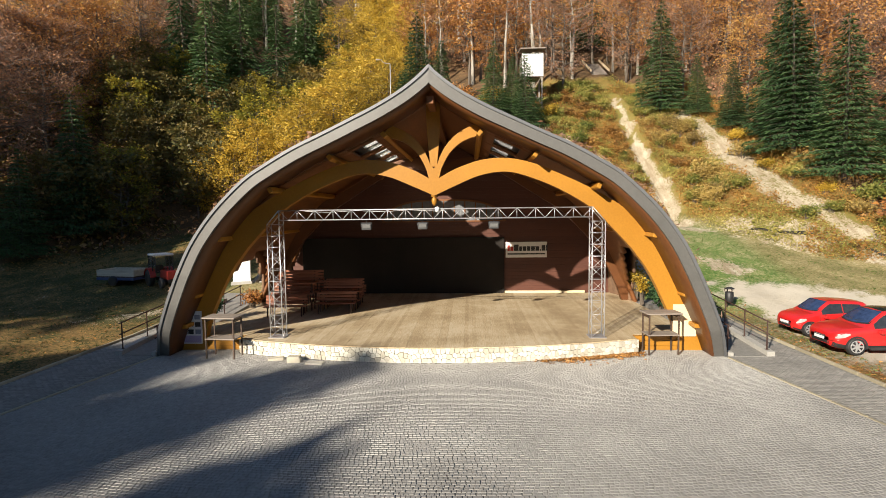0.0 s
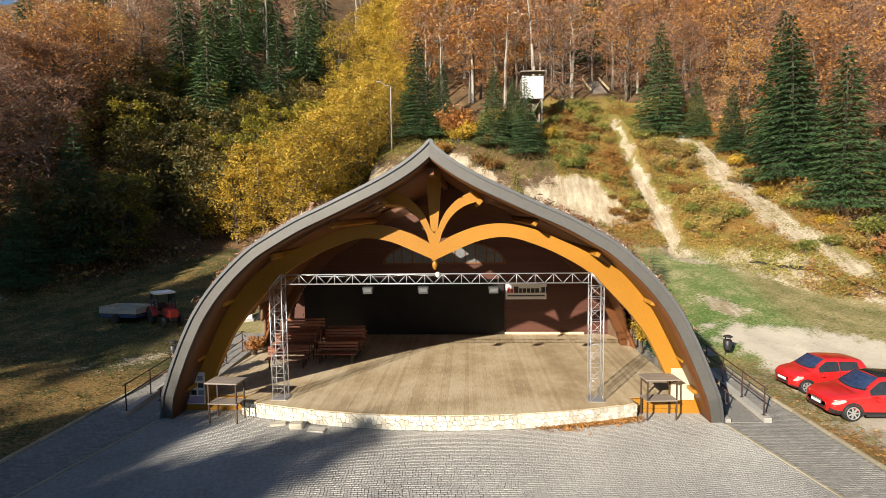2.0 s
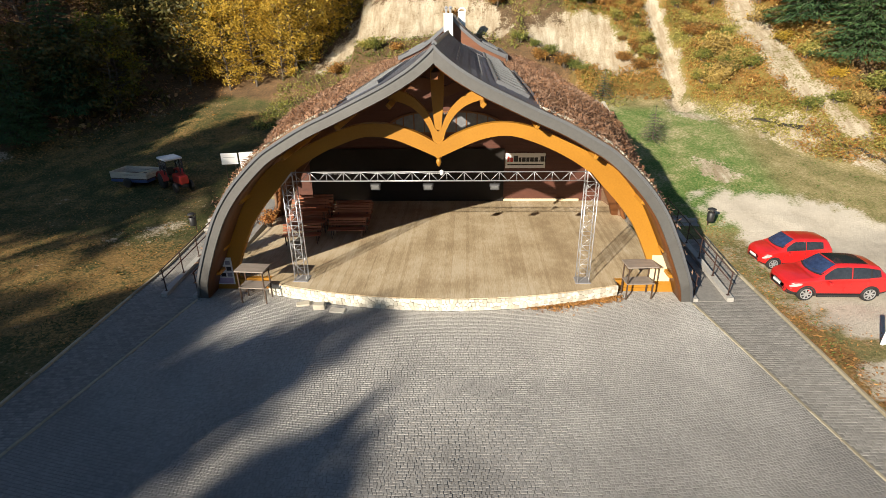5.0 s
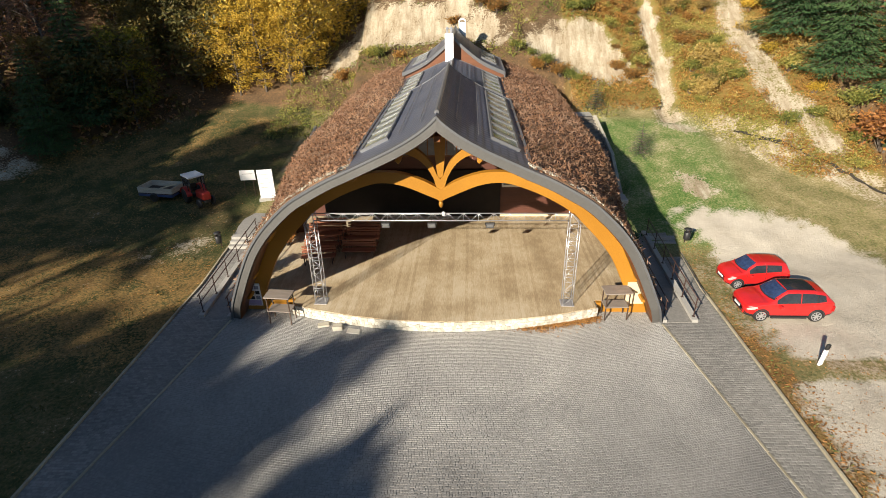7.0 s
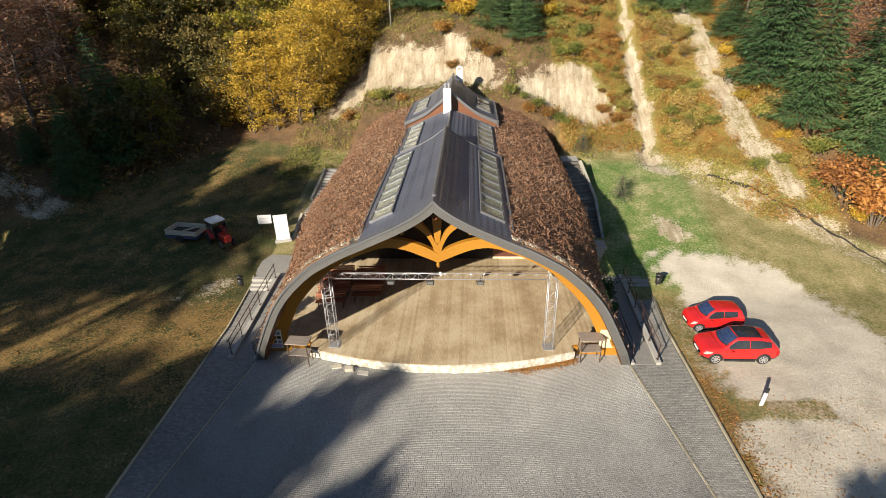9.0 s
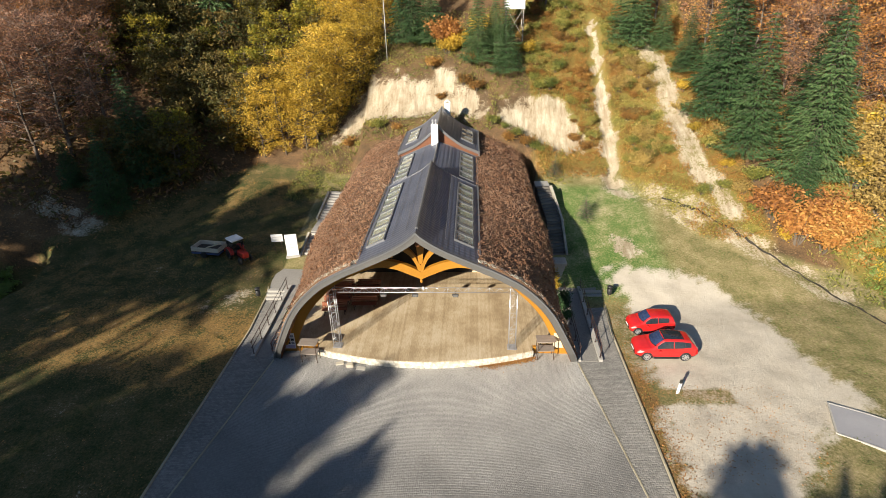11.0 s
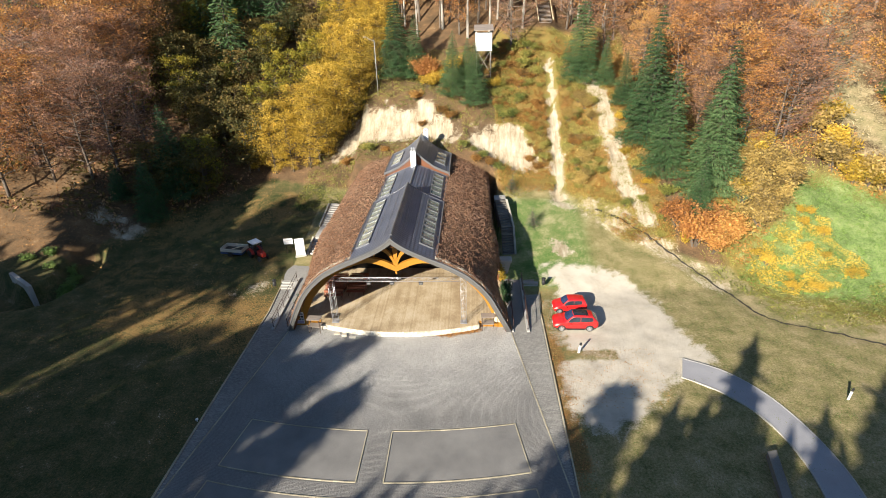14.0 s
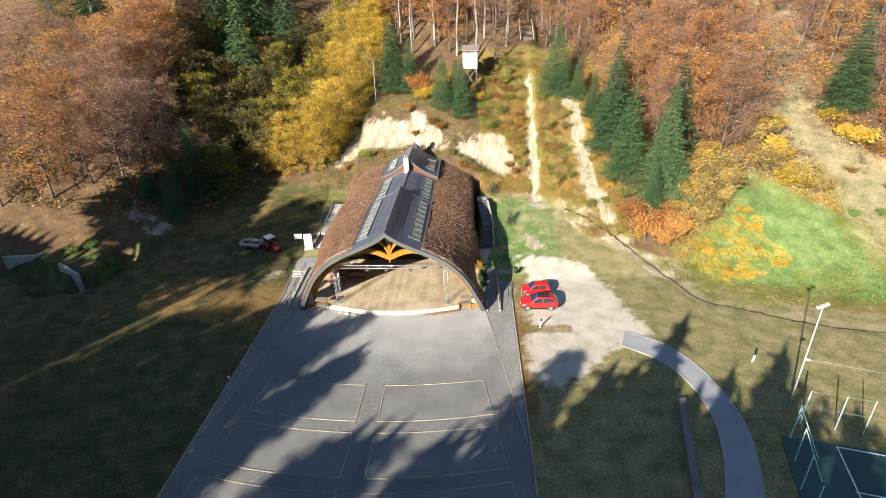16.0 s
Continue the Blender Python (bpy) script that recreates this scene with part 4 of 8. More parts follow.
def glass_material():
    m, ns, ls, b = material("roof_light_glass", 0.06)
    b.inputs["Transmission Weight"].default_value = 0.72
    b.inputs["Base Color"].default_value = (0.50, 0.54, 0.50, 1)
    b.inputs["IOR"].default_value = 1.45
    return m


M_GLASS = glass_material()
M_GABLE = plain("red_brown_gable_boards", (0.13, 0.05, 0.024), (0.22, 0.085, 0.038), 4.0, 0.5, stretch=(0.6, 4, 8))
metal_roof("front_ridge_roof", "front", 0.0, 11.9, [(0.75 + 1.27 * k, 0.75 + 1.27 * k + 1.17) for k in range(8)])
metal_roof("middle_ridge_roof", "low", 11.95, 20.4, [(12.9 + 1.35 * k, 12.9 + 1.35 * k + 1.2) for k in range(5)])
metal_roof("rear_ridge_roof", "back", 20.5, 28.2, [(22.2 + 1.5 * k, 22.2 + 1.5 * k + 1.3) for k in range(3)])


def chimney(name, x, y, z0, z1, w, d, cowl):
    ch = new(name)
    ch.parent = hall
    bm = bmesh.new()
    box(bm, x - w / 2, x + w / 2, y - d / 2, y + d / 2, z0, z1, bevel=0.02)
    part("shaft", bm, M_WHITE, ch, "white rendered chimney stack")
    bm = bmesh.new()
    if cowl:
        for dx in (-0.14, 0.14):
            rod(bm, (x + dx, y, z1), (x + dx, y, z1 + 0.28), 0.08, 10)
            rod(bm, (x + dx, y, z1 + 0.28), (x + dx, y, z1 + 0.42), 0.15, 10, 0.04)
    else:
        c = [(x + (w / 2 + 0.03) * math.cos(a), z1 + 0.3 * math.sin(a)) for a in np.linspace(0, math.pi, 12)]
        i = [(x + (w / 2 - 0.07) * math.cos(a), z1 + 0.2 * math.sin(a)) for a in np.linspace(0, math.pi, 12)]
        ribbon_solid(bm, np.array(i), np.array(c), y - d / 2, y + d / 2)
        bmesh.ops.recalc_face_normals(bm, faces=bm.faces)
    part("cowl", bm, M_ALU if cowl else M_WHITE, ch)


chimney("chimney", -0.25, 20.0, 8.0, 10.45, 0.62, 0.5, True)
chimney("chimney", 0.55, 28.6, 8.0, 10.6, 0.6, 0.5, False)

# ---- planted roof flanks ----
FRONT_SIDE = [(3.45, 7.45), (4.4, 7.06), (5.3, 6.57), (6.12, 6.05), (7.18, 5.05), (7.96, 4.05), (8.5, 3.03), (8.98, 2.02), (9.44, 1.0), (9.8, 0.0)]
BACK_SIDE = [(3.45, 7.3), (4.8, 7.08), (6.0, 6.72), (7.0, 6.3), (7.8, 5.82), (8.35, 5.3), (8.72, 4.6), (8.92, 3.7), (9.02, 2.6), (9.08, 1.4), (9.12, 0.3)]


def flank(y):
    b = float(smooth(0.5, 8.5, y))
    c = (1 - b) * spline(FRONT_SIDE, 40) + b * spline(BACK_SIDE, 40)
    c[:, 0] -= 0.5 * float(smooth(9.2, 12.0, y)) * (1 - smooth(3.8, 5.6, c[:, 1]))
    return c


def build_planted_roof():
    rng = np.random.default_rng(11)
    ys = np.concatenate([[-0.8, -0.4], np.arange(0.15, 28.6, 0.4)])
    for s, side in ((-1, "west"), (1, "east")):
        rows = []
        for y in ys:
            c = flank(y)
            yy = np.full(len(c), y) if y > 0 else front_y(c[:, 1]) * (1 if y < -0.6 else 0.5) + 0.16
            rows.append(np.column_stack([c[:, 0] * s, yy, c[:, 1] + 0.05 * rough(c[:, 0] * 4, np.full(len(c), y * 4.0), 2.0)]))
        V = np.array(rows)
        n = V.shape[1]
        f, pts = [], []
        for r in range(len(ys) - 1):
            for i in range(n - 1):
                p = (V[r, i] + V[r + 1, i + 1]) / 2
                u = (p[1] - 4.8) / 3.3
                v = (p[1] - 9.75) / 1.1
                if abs(u) < 1 and p[2] < 3.5 * math.sqrt(1 - u * u) or s < 0 and abs(v) < 1 and p[2] < 3.7 * math.sqrt(1 - v * v):
                    continue
                q = (r * n + i, r * n + i + 1, (r + 1) * n + i + 1, (r + 1) * n + i)
                f.append(q if s > 0 else q[::-1])
                pts.append((V[r, i], V[r, i + 1], V[r + 1, i]))
        ob = raw("planted_roof", V.reshape(-1, 3), f, M_SOIL, hall, "brown earth of the planted roof", True)
        md = ob.modifiers.new("thickness", "SOLIDIFY")
        md.thickness, md.offset = 0.12, -1
        P = np.array(pts)
        area = np.linalg.norm(np.cross(P[:, 1] - P[:, 0], P[:, 2] - P[:, 0]), axis=1)
        k = rng.choice(len(P), 34000, p=area / area.sum())
        a, b = rng.random((2, len(k), 1))
        c = P[k, 0] + a * (P[k, 1] - P[k, 0]) + b * (P[k, 2] - P[k, 0])
        clump = np.clip(0.5 + 0.5 * rough(c[:, 0] * 5, c[:, 1] * 5, 2.0) + 0.5 * rough(c[:, 0] * 13, c[:, 1] * 11, 2.0), 0, 1.4)
        tuft = np.clip(rough(c[:, 0] * 7 + 3, c[:, 1] * 6, 2.0) + 0.7 * rough(c[:, 0] * 3.1, c[:, 1] * 2.7 + 5, 2.0), 0, 1.5)
        c[:, 2] += 0.02 + (0.16 * clump ** 2 + 0.26 * tuft) * rng.random(len(c))
        v, q = cards(c, None, 0.05 + 0.045 * clump, rng, 0.5)
        tagged(raw("sedum", v, q, L_SEDUM, hall, "dry red-brown sedum"), kind="stuff")
        # taller dry tufts
        k = rng.choice(len(P), 2600, p=area / area.sum())
        a, b = rng.random((2, len(k), 1))
        c = P[k, 0] + a * (P[k, 1] - P[k, 0]) + b * (P[k, 2] - P[k, 0])
        c = np.repeat(c, 5, 0) + rng.normal(0, 0.07, (5 * len(c), 3)) + np.array([0, 0, 0.12])
        v, q = cards(c, None, 0.11, rng, 0.3)
        tagged(raw("dry_grass", v, q, L_DRY, hall, "dry grass tufts on the planted roof"), kind="stuff")
        # strip of pebbles along the fascia
        e = flank(0.35)
        t = rng.random(900) * (len(e) - 1) * 0.75
        i = t.astype(int)
        c = e[i] + (t - i)[:, None] * (e[i + 1] - e[i])
        c = np.column_stack([c[:, 0] * s, 0.3 + 0.35 * rng.random(900) + front_y(c[:, 1]), c[:, 1] + 0.06])
        v, q = cards(c, None, 0.06, rng, 0.9)
        tagged(raw("gravel_strip", v, q, M_STONE, hall), kind="stuff")


M_SOIL = plain("roof_soil", (0.09, 0.05, 0.03), (0.24, 0.145, 0.085), 1.2, 0.95, bumpy=0.6)
build_planted_roof()


# ---- stage floor and its stone front ----
def build_stage():
    rng = random.Random(3)
    bm = bmesh.new()
    edge = [(float(x), float(stage_edge(x)) + 0.16) for x in np.linspace(-7.0, 7.0, 29)]
    ring = edge + [(7.0, 1.02), (9.25, 1.02), (9.25, BACK_Y + 0.2), (-9.25, BACK_Y + 0.2), (-9.25, 1.02), (-7.0, 1.02)]
    lo = [bm.verts.new((x, y, -0.1)) for x, y in ring]
    hi = [bm.verts.new((x, y, STAGE_Z - 0.035)) for x, y in ring]
    bm.faces.new(hi)
    for i in range(len(ring)):
        j = (i + 1) % len(ring)
        bm.faces.new((lo[i], lo[j], hi[j], hi[i]))
    floor = part("floor", bm, M_MORTAR)
    tagged(floor, "raised stage floor of worn grey-brown boards", "stage floor", kind="structure")
    unit = None
    pitch = 0.148
    n = int(18.4 / pitch)
    for k in range(n):
        x = -9.2 + pitch * (k + 0.5)
        y0 = float(stage_edge(x)) + 0.02 if abs(x) < 7.0 else 1.0
        if unit is None:
            bm = bmesh.new()
            box(bm, -0.0732, 0.0732, 0, 1, -0.03, 0)
            unit = part("deck_board", bm, M_DECK, floor)
            ob = unit
        else:
            ob = new("deck_board", unit.data)
            ob.parent = floor
        ob.matrix_world = Matrix.Translation((x, y0 + rng.uniform(-0.015, 0.015), STAGE_Z + rng.uniform(-0.003, 0.003))) @ Matrix.Diagonal((1, BACK_Y - 0.1 - y0, 1, 1))
    # stone facing: irregular flat stones fitted along the bow
    xs = np.linspace(-7.0, 7.0, 200)
    ys = stage_edge(xs)
    arc = np.concatenate([[0], np.cumsum(np.hypot(np.diff(xs), np.diff(ys)))])
    H = STAGE_Z - 0.03
    seeds = []
    for row in range(3):
        s = rng.uniform(0, 0.2)
        while s < arc[-1]:
            seeds.append((s, H * (row + 0.5) / 3 + rng.uniform(-0.065, 0.065)))
            s += rng.uniform(0.10, 0.19)
    for cx, cz in seeds:
        poly = [(max(cx - 0.5, 0), 0.0), (min(cx + 0.5, arc[-1]), 0.0), (min(cx + 0.5, arc[-1]), H), (max(cx - 0.5, 0), H)]
        for ox, oz in seeds:
            if (ox, oz) == (cx, cz) or abs(ox - cx) > 0.9:
                continue
            nx, nz = ox - cx, oz - cz
            ln = math.hypot(nx, nz)
            nx, nz = nx / ln, nz / ln
            lim = ln / 2 - 0.004
            out = []
            for (x0, z0), (x1, z1) in zip(poly, poly[1:] + poly[:1]):
                d0, d1 = (x0 - cx) * nx + (z0 - cz) * nz - lim, (x1 - cx) * nx + (z1 - cz) * nz - lim
                if d0 <= 0:
                    out.append((x0, z0))
                if d0 * d1 < 0:
                    u = d0 / (d0 - d1)
                    out.append((x0 + u * (x1 - x0), z0 + u * (z1 - z0)))
            poly = out
            if len(poly) < 3:
                break
        if len(poly) < 3:
            continue
        x, y = float(np.interp(cx, arc, xs)), float(np.interp(cx, arc, ys))
        bm = bmesh.new()
        push = rng.uniform(0.02, 0.045)
        back = [bm.verts.new((px - cx, 0.1, pz)) for px, pz in poly]
        front = [bm.verts.new(((px - cx) * 0.96, -push, cz + (pz - cz) * 0.95)) for px, pz in poly]
        bm.faces.new(front)
        n = len(poly)
        for i in range(n):
            bm.faces.new((back[i], back[(i + 1) % n], front[(i + 1) % n], front[i]))
        bmesh.ops.recalc_face_normals(bm, faces=bm.faces)
        ob = part("stone", bm, M_STONE, floor)
        ob.matrix_world = pose(x, y, 0, 0, 0, math.degrees(math.atan2(0.051 * x, 1)))
    # timber skirts beside the bow
    for s in (-1, 1):
        for k in range(3):
            bm = bmesh.new()
            box(bm, 7.0, 8.46, 0.8, 1.0, 0.165 * k + 0.004, 0.165 * (k + 1) - 0.004, bevel=0.006)
            ob = part("skirt_board", bm, M_GLUE, floor)
            if s < 0:
                ob.matrix_world = pose(0, 1.8, 0, 0, 0, 180)


build_stage()

# ---- trees ----
def limb_tree(seed, h, spread, leaf_mat, leaves, leaf_size, bark, bare=0.0, low=0.28, clumps=46, twigs=0):
    """A broad-leaved tree: tapered trunk, forking limbs, leaves in clumps at the limbs' ends. Returns an Empty with trunk and crown."""
    rng = np.random.default_rng(seed)
    bm = bmesh.new()
    pts = [Vector((0, 0, -0.4))]
    for k in range(1, 7):
        pts.append(Vector((rng.normal(0, 0.02 * h * k / 6), rng.normal(0, 0.02 * h * k / 6), h * 0.9 * k / 6)))
    r0 = 0.012 * h + 0.03
    for k in range(6):
        rod(bm, pts[k], pts[k + 1], r0 * (1 - k / 6.6), 7, r0 * (1 - (k + 1) / 6.6))
    ends = []
    for k in range(clumps):
        u = low + (0.97 - low) * (k + rng.random()) / clumps
        a = 2.4 * k + rng.normal(0, 0.4)
        i = min(int(u * 0.999 / 0.9 * 6), 5)
        base = pts[i].lerp(pts[i + 1], min(1, max(0, u / 0.9 * 6 - i)))
        shape = math.sin(math.pi * min(1, (u - low) / (1.02 - low)) ** 0.75) ** 0.7
        reach = spread * (0.25 + 0.8 * shape) * rng.uniform(0.6, 1.1)
        rise = reach * rng.uniform(0.15, 0.7)
        tip = base + Vector((math.cos(a) * reach, math.sin(a) * reach, rise))
        bend = base.lerp(tip, 0.5) + Vector((0, 0, -0.08 * reach))
        rr = r0 * 0.34 * (1.1 - u)
        rod(bm, base, bend, rr + 0.012, 4, rr * 0.7 + 0.008)
        rod(bm, bend, tip, rr * 0.7 + 0.008, 3, 0.006)
        for _ in range(0 if twigs else 1):
            t2 = bend.lerp(tip, rng.uniform(0, 0.8))
            rod(bm, t2, t2 + Vector(rng.normal(0, 0.22 * reach, 3)) + Vector((0, 0, 0.16 * reach)), 0.012, 3, 0.004)
        ends.append((base, bend, tip, reach))
    tree = new("tree")
    part("trunk", bm, bark, tree, smooth_=True)
    if leaves:
        per = leaves // clumps
        cs = []
        for base, bend, tip, reach in ends:
            t = rng.beta(2.2, 1.2, per)[:, None]
            p = np.array(bend)[None] * (1 - t) + np.array(tip)[None] * t
            off = rng.normal(size=(per, 3)) * np.array([0.30, 0.30, 0.17]) * (0.35 + reach * 0.55)
            cs.append(p + off)
        c = np.concatenate(cs)
        if bare:
            c = c[rng.random(len(c)) > bare]
        v, f = cards(c, None, leaf_size, rng, 0.8, 0.35)
        raw("crown", v, f, leaf_mat, tree)
    if twigs:
        k = rng.integers(0, len(ends), twigs)
        t = rng.uniform(0.2, 1.15, twigs)[:, None]
        p = np.array([ends[i][1] for i in k]) * (1 - t) + np.array([ends[i][2] for i in k]) * t
        r = np.array([ends[i][3] for i in k])[:, None]
        p = p + rng.normal(size=(twigs, 3)) * np.array([0.26, 0.26, 0.2]) * (0.3 + r * 0.5)
        d = p - np.array([ends[i][0] for i in k]) + np.array([0, 0, 0.5]) + rng.normal(size=p.shape) * 0.9
        d /= np.linalg.norm(d, axis=1)[:, None]
        b = np.cross(d, rng.normal(size=p.shape))
        b /= np.linalg.norm(b, axis=1)[:, None]
        s = rng.uniform(0.2, 0.55, (twigs, 1))
        v = np.stack([p - d * s - b * 0.013, p - d * s + b * 0.013, p + d * s + b * 0.008, p + d * s - b * 0.008], 1).reshape(-1, 3)
        tagged(raw("twig_mass", v, np.arange(len(v)).reshape(-1, 4), M_TWIG, tree), kind="stuff")
    return tree


def fir_tree(seed, h, spread, needles, coarse=1.0, dense=0.0, taper=0.85, clear=0.07, pitch=0.42, stub=1.0):
    """A spruce or fir: straight trunk, whorls of drooping boughs, each a fan of needle sprays."""
    rng = np.random.default_rng(seed)
    bm = bmesh.new()
    rod(bm, (0, 0, -0.4), (0, 0, h), 0.011 * h + 0.04, 8, 0.01)
    tree = new("tree")
    whorls = int(h / (pitch * coarse))
    cs, dirs = [], []
    for k in range(whorls):
        u = k / whorls
        z = h * (clear + (1 - clear) * u)
        R = spread * (1 - u) ** taper * rng.uniform(0.82, 1.12) + 0.12
        n = max(5, int((11 * (1 - u) + 4) / coarse ** 0.5))
        for j in range(n):
            a = 2 * math.pi * (j + 0.5 * (k % 2)) / n + rng.normal(0, 0.16)
            r = R * rng.uniform(0.72, 1.1)
            d = np.array([math.cos(a), math.sin(a), 0.0])
            if r > 0.5 and not dense:
                rod(bm, (0, 0, z), (d[0] * r * 0.9, d[1] * r * 0.9, z - 0.16 * r), 0.02, 3, 0.006)
            m = max(3, int(needles * r / spread / 9))
            t = np.sqrt(rng.random(m)) * 1.0
            side = np.array([-d[1], d[0], 0.0])
            w = rng.normal(0, 0.26, m) * r * (1.1 - 0.75 * t)
            p = d[None] * (r * t)[:, None] + side[None] * w[:, None]
            p[:, 2] = z - 0.30 * r * t ** 1.4 + 0.10 * r * t ** 3 - np.abs(w) * 0.22 + rng.normal(0, 0.05, m)
            cs.append(p)
            dirs.append(np.repeat((d * 0.8 + np.array([0, 0, -0.28]))[None], m, 0) + side[None] * (w / max(r, 0.3) * 0.9)[:, None])
    part("trunk", bm, M_BARK, tree, smooth_=True)
    c, d = np.concatenate(cs), np.concatenate(dirs)
    d = d + rng.normal(0, 0.18, d.shape)
    d /= np.linalg.norm(d, axis=1)[:, None]
    b = np.cross(d, [0, 0, 1.0] + rng.normal(0, 0.35, d.shape))
    b /= np.linalg.norm(b, axis=1)[:, None] + 1e-9
    wide = 0.36 if dense else 0.21 + 0.32 * (1 - stub)
    s = stub * coarse * (0.19 + 0.008 * h) * rng.uniform(0.7, 1.3, (len(c), 1))
    v = np.stack([c - d * s * 0.5 - b * s * wide, c - d * s * 0.5 + b * s * wide, c + d * s * 0.8 + b * s * 0.3 * wide, c + d * s * 0.8 - b * s * 0.3 * wide], 1).reshape(-1, 3)
    f = np.arange(len(v)).reshape(-1, 4).tolist()
    if dense:
        # close inner boughs: jagged skirts one above another
        v = v.tolist()
        for k in range(15):
            z0 = h * (clear - 0.02 + (1 - clear) * k / 15)
            r = spread * dense * (1 - k / 15.2) ** taper
            n, m = 11, len(v)
            v.append((0, 0, z0 + h * 0.11 * (1 - clear)))
            for j in range(2 * n):
                a = math.pi * j / n + 0.3 * k
                q = r * (rng.uniform(0.85, 1.15) if j % 2 else rng.uniform(0.5, 0.7))
                v.append((q * math.cos(a), q * math.sin(a), z0 - 0.2 * q * (j % 2)))
            f += [(m, m + 1 + j, m + 1 + (j + 1) % (2 * n)) for j in range(2 * n)]
    raw("crown", v, f, L_FIR, tree)
    return tree


def shrub(seed, h, spread, mat, leaves, size):
    """A many-stemmed bush."""
    rng = np.random.default_rng(seed)
    bm = bmesh.new()
    cs = []
    for k in range(16):
        a = rng.uniform(0, 2 * math.pi)
        top = Vector((math.cos(a), math.sin(a), 0)) * spread * rng.uniform(0.15, 1.0) + Vector((0, 0, h * rng.uniform(0.55, 1.0)))
        mid = top * 0.5 + Vector((0, 0, 0.12 * h))
        rod(bm, (0.1 * math.cos(a), 0.1 * math.sin(a), -0.2), mid, 0.03, 5, 0.02)
        rod(bm, mid, top, 0.02, 4, 0.006)
        t = rng.random(leaves // 16)[:, None]
        p = np.array(mid)[None] * (1 - t) * 0.9 + np.array(top)[None] * t
        cs.append(p + rng.normal(0, 1, p.shape) * np.array([0.24, 0.24, 0.15]) * (spread * 0.6 + 0.3))
    c = np.concatenate(cs)
    c[:, 2] = np.abs(c[:, 2])
    tree = new("bush")
    part("stem", bm, M_BARK, tree)
    v, f = cards(c, None, size, rng, 0.8, 0.3)
    raw("crown", v, f, mat, tree)
    return tree


PROTO = {}


def proto(kind, ob, label, category):
    tagged(ob, label, category)
    PROTO.setdefault(kind, []).append(ob)
    ob["used"] = 0


def plant(kind, x, y, scale=1.0, rng=random.Random(21), sink=0.0, group=""):
    """Set a tree of a kind on the ground: the built one first, copies after."""
    pool = PROTO[kind]
    ob = pool[rng.randrange(len(pool))]
    z = float(ground_height(x, y)) - sink - (0.1 if kind.startswith("shrub") else 0.0)
    m = pose(x, y, z, rng.uniform(-2, 2), rng.uniform(-2, 2), rng.uniform(0, 360))
    s = scale * rng.uniform(0.9, 1.1)
    if not ob["used"]:
        ob["used"] = 1
        ob.matrix_basis = m @ Matrix.Diagonal((s, s, s, 1))
        done = ob
    else:
        done = copy_thing(ob, m)
        done.scale = (s, s, s)
    if group:
        done["group"] = group
    return done


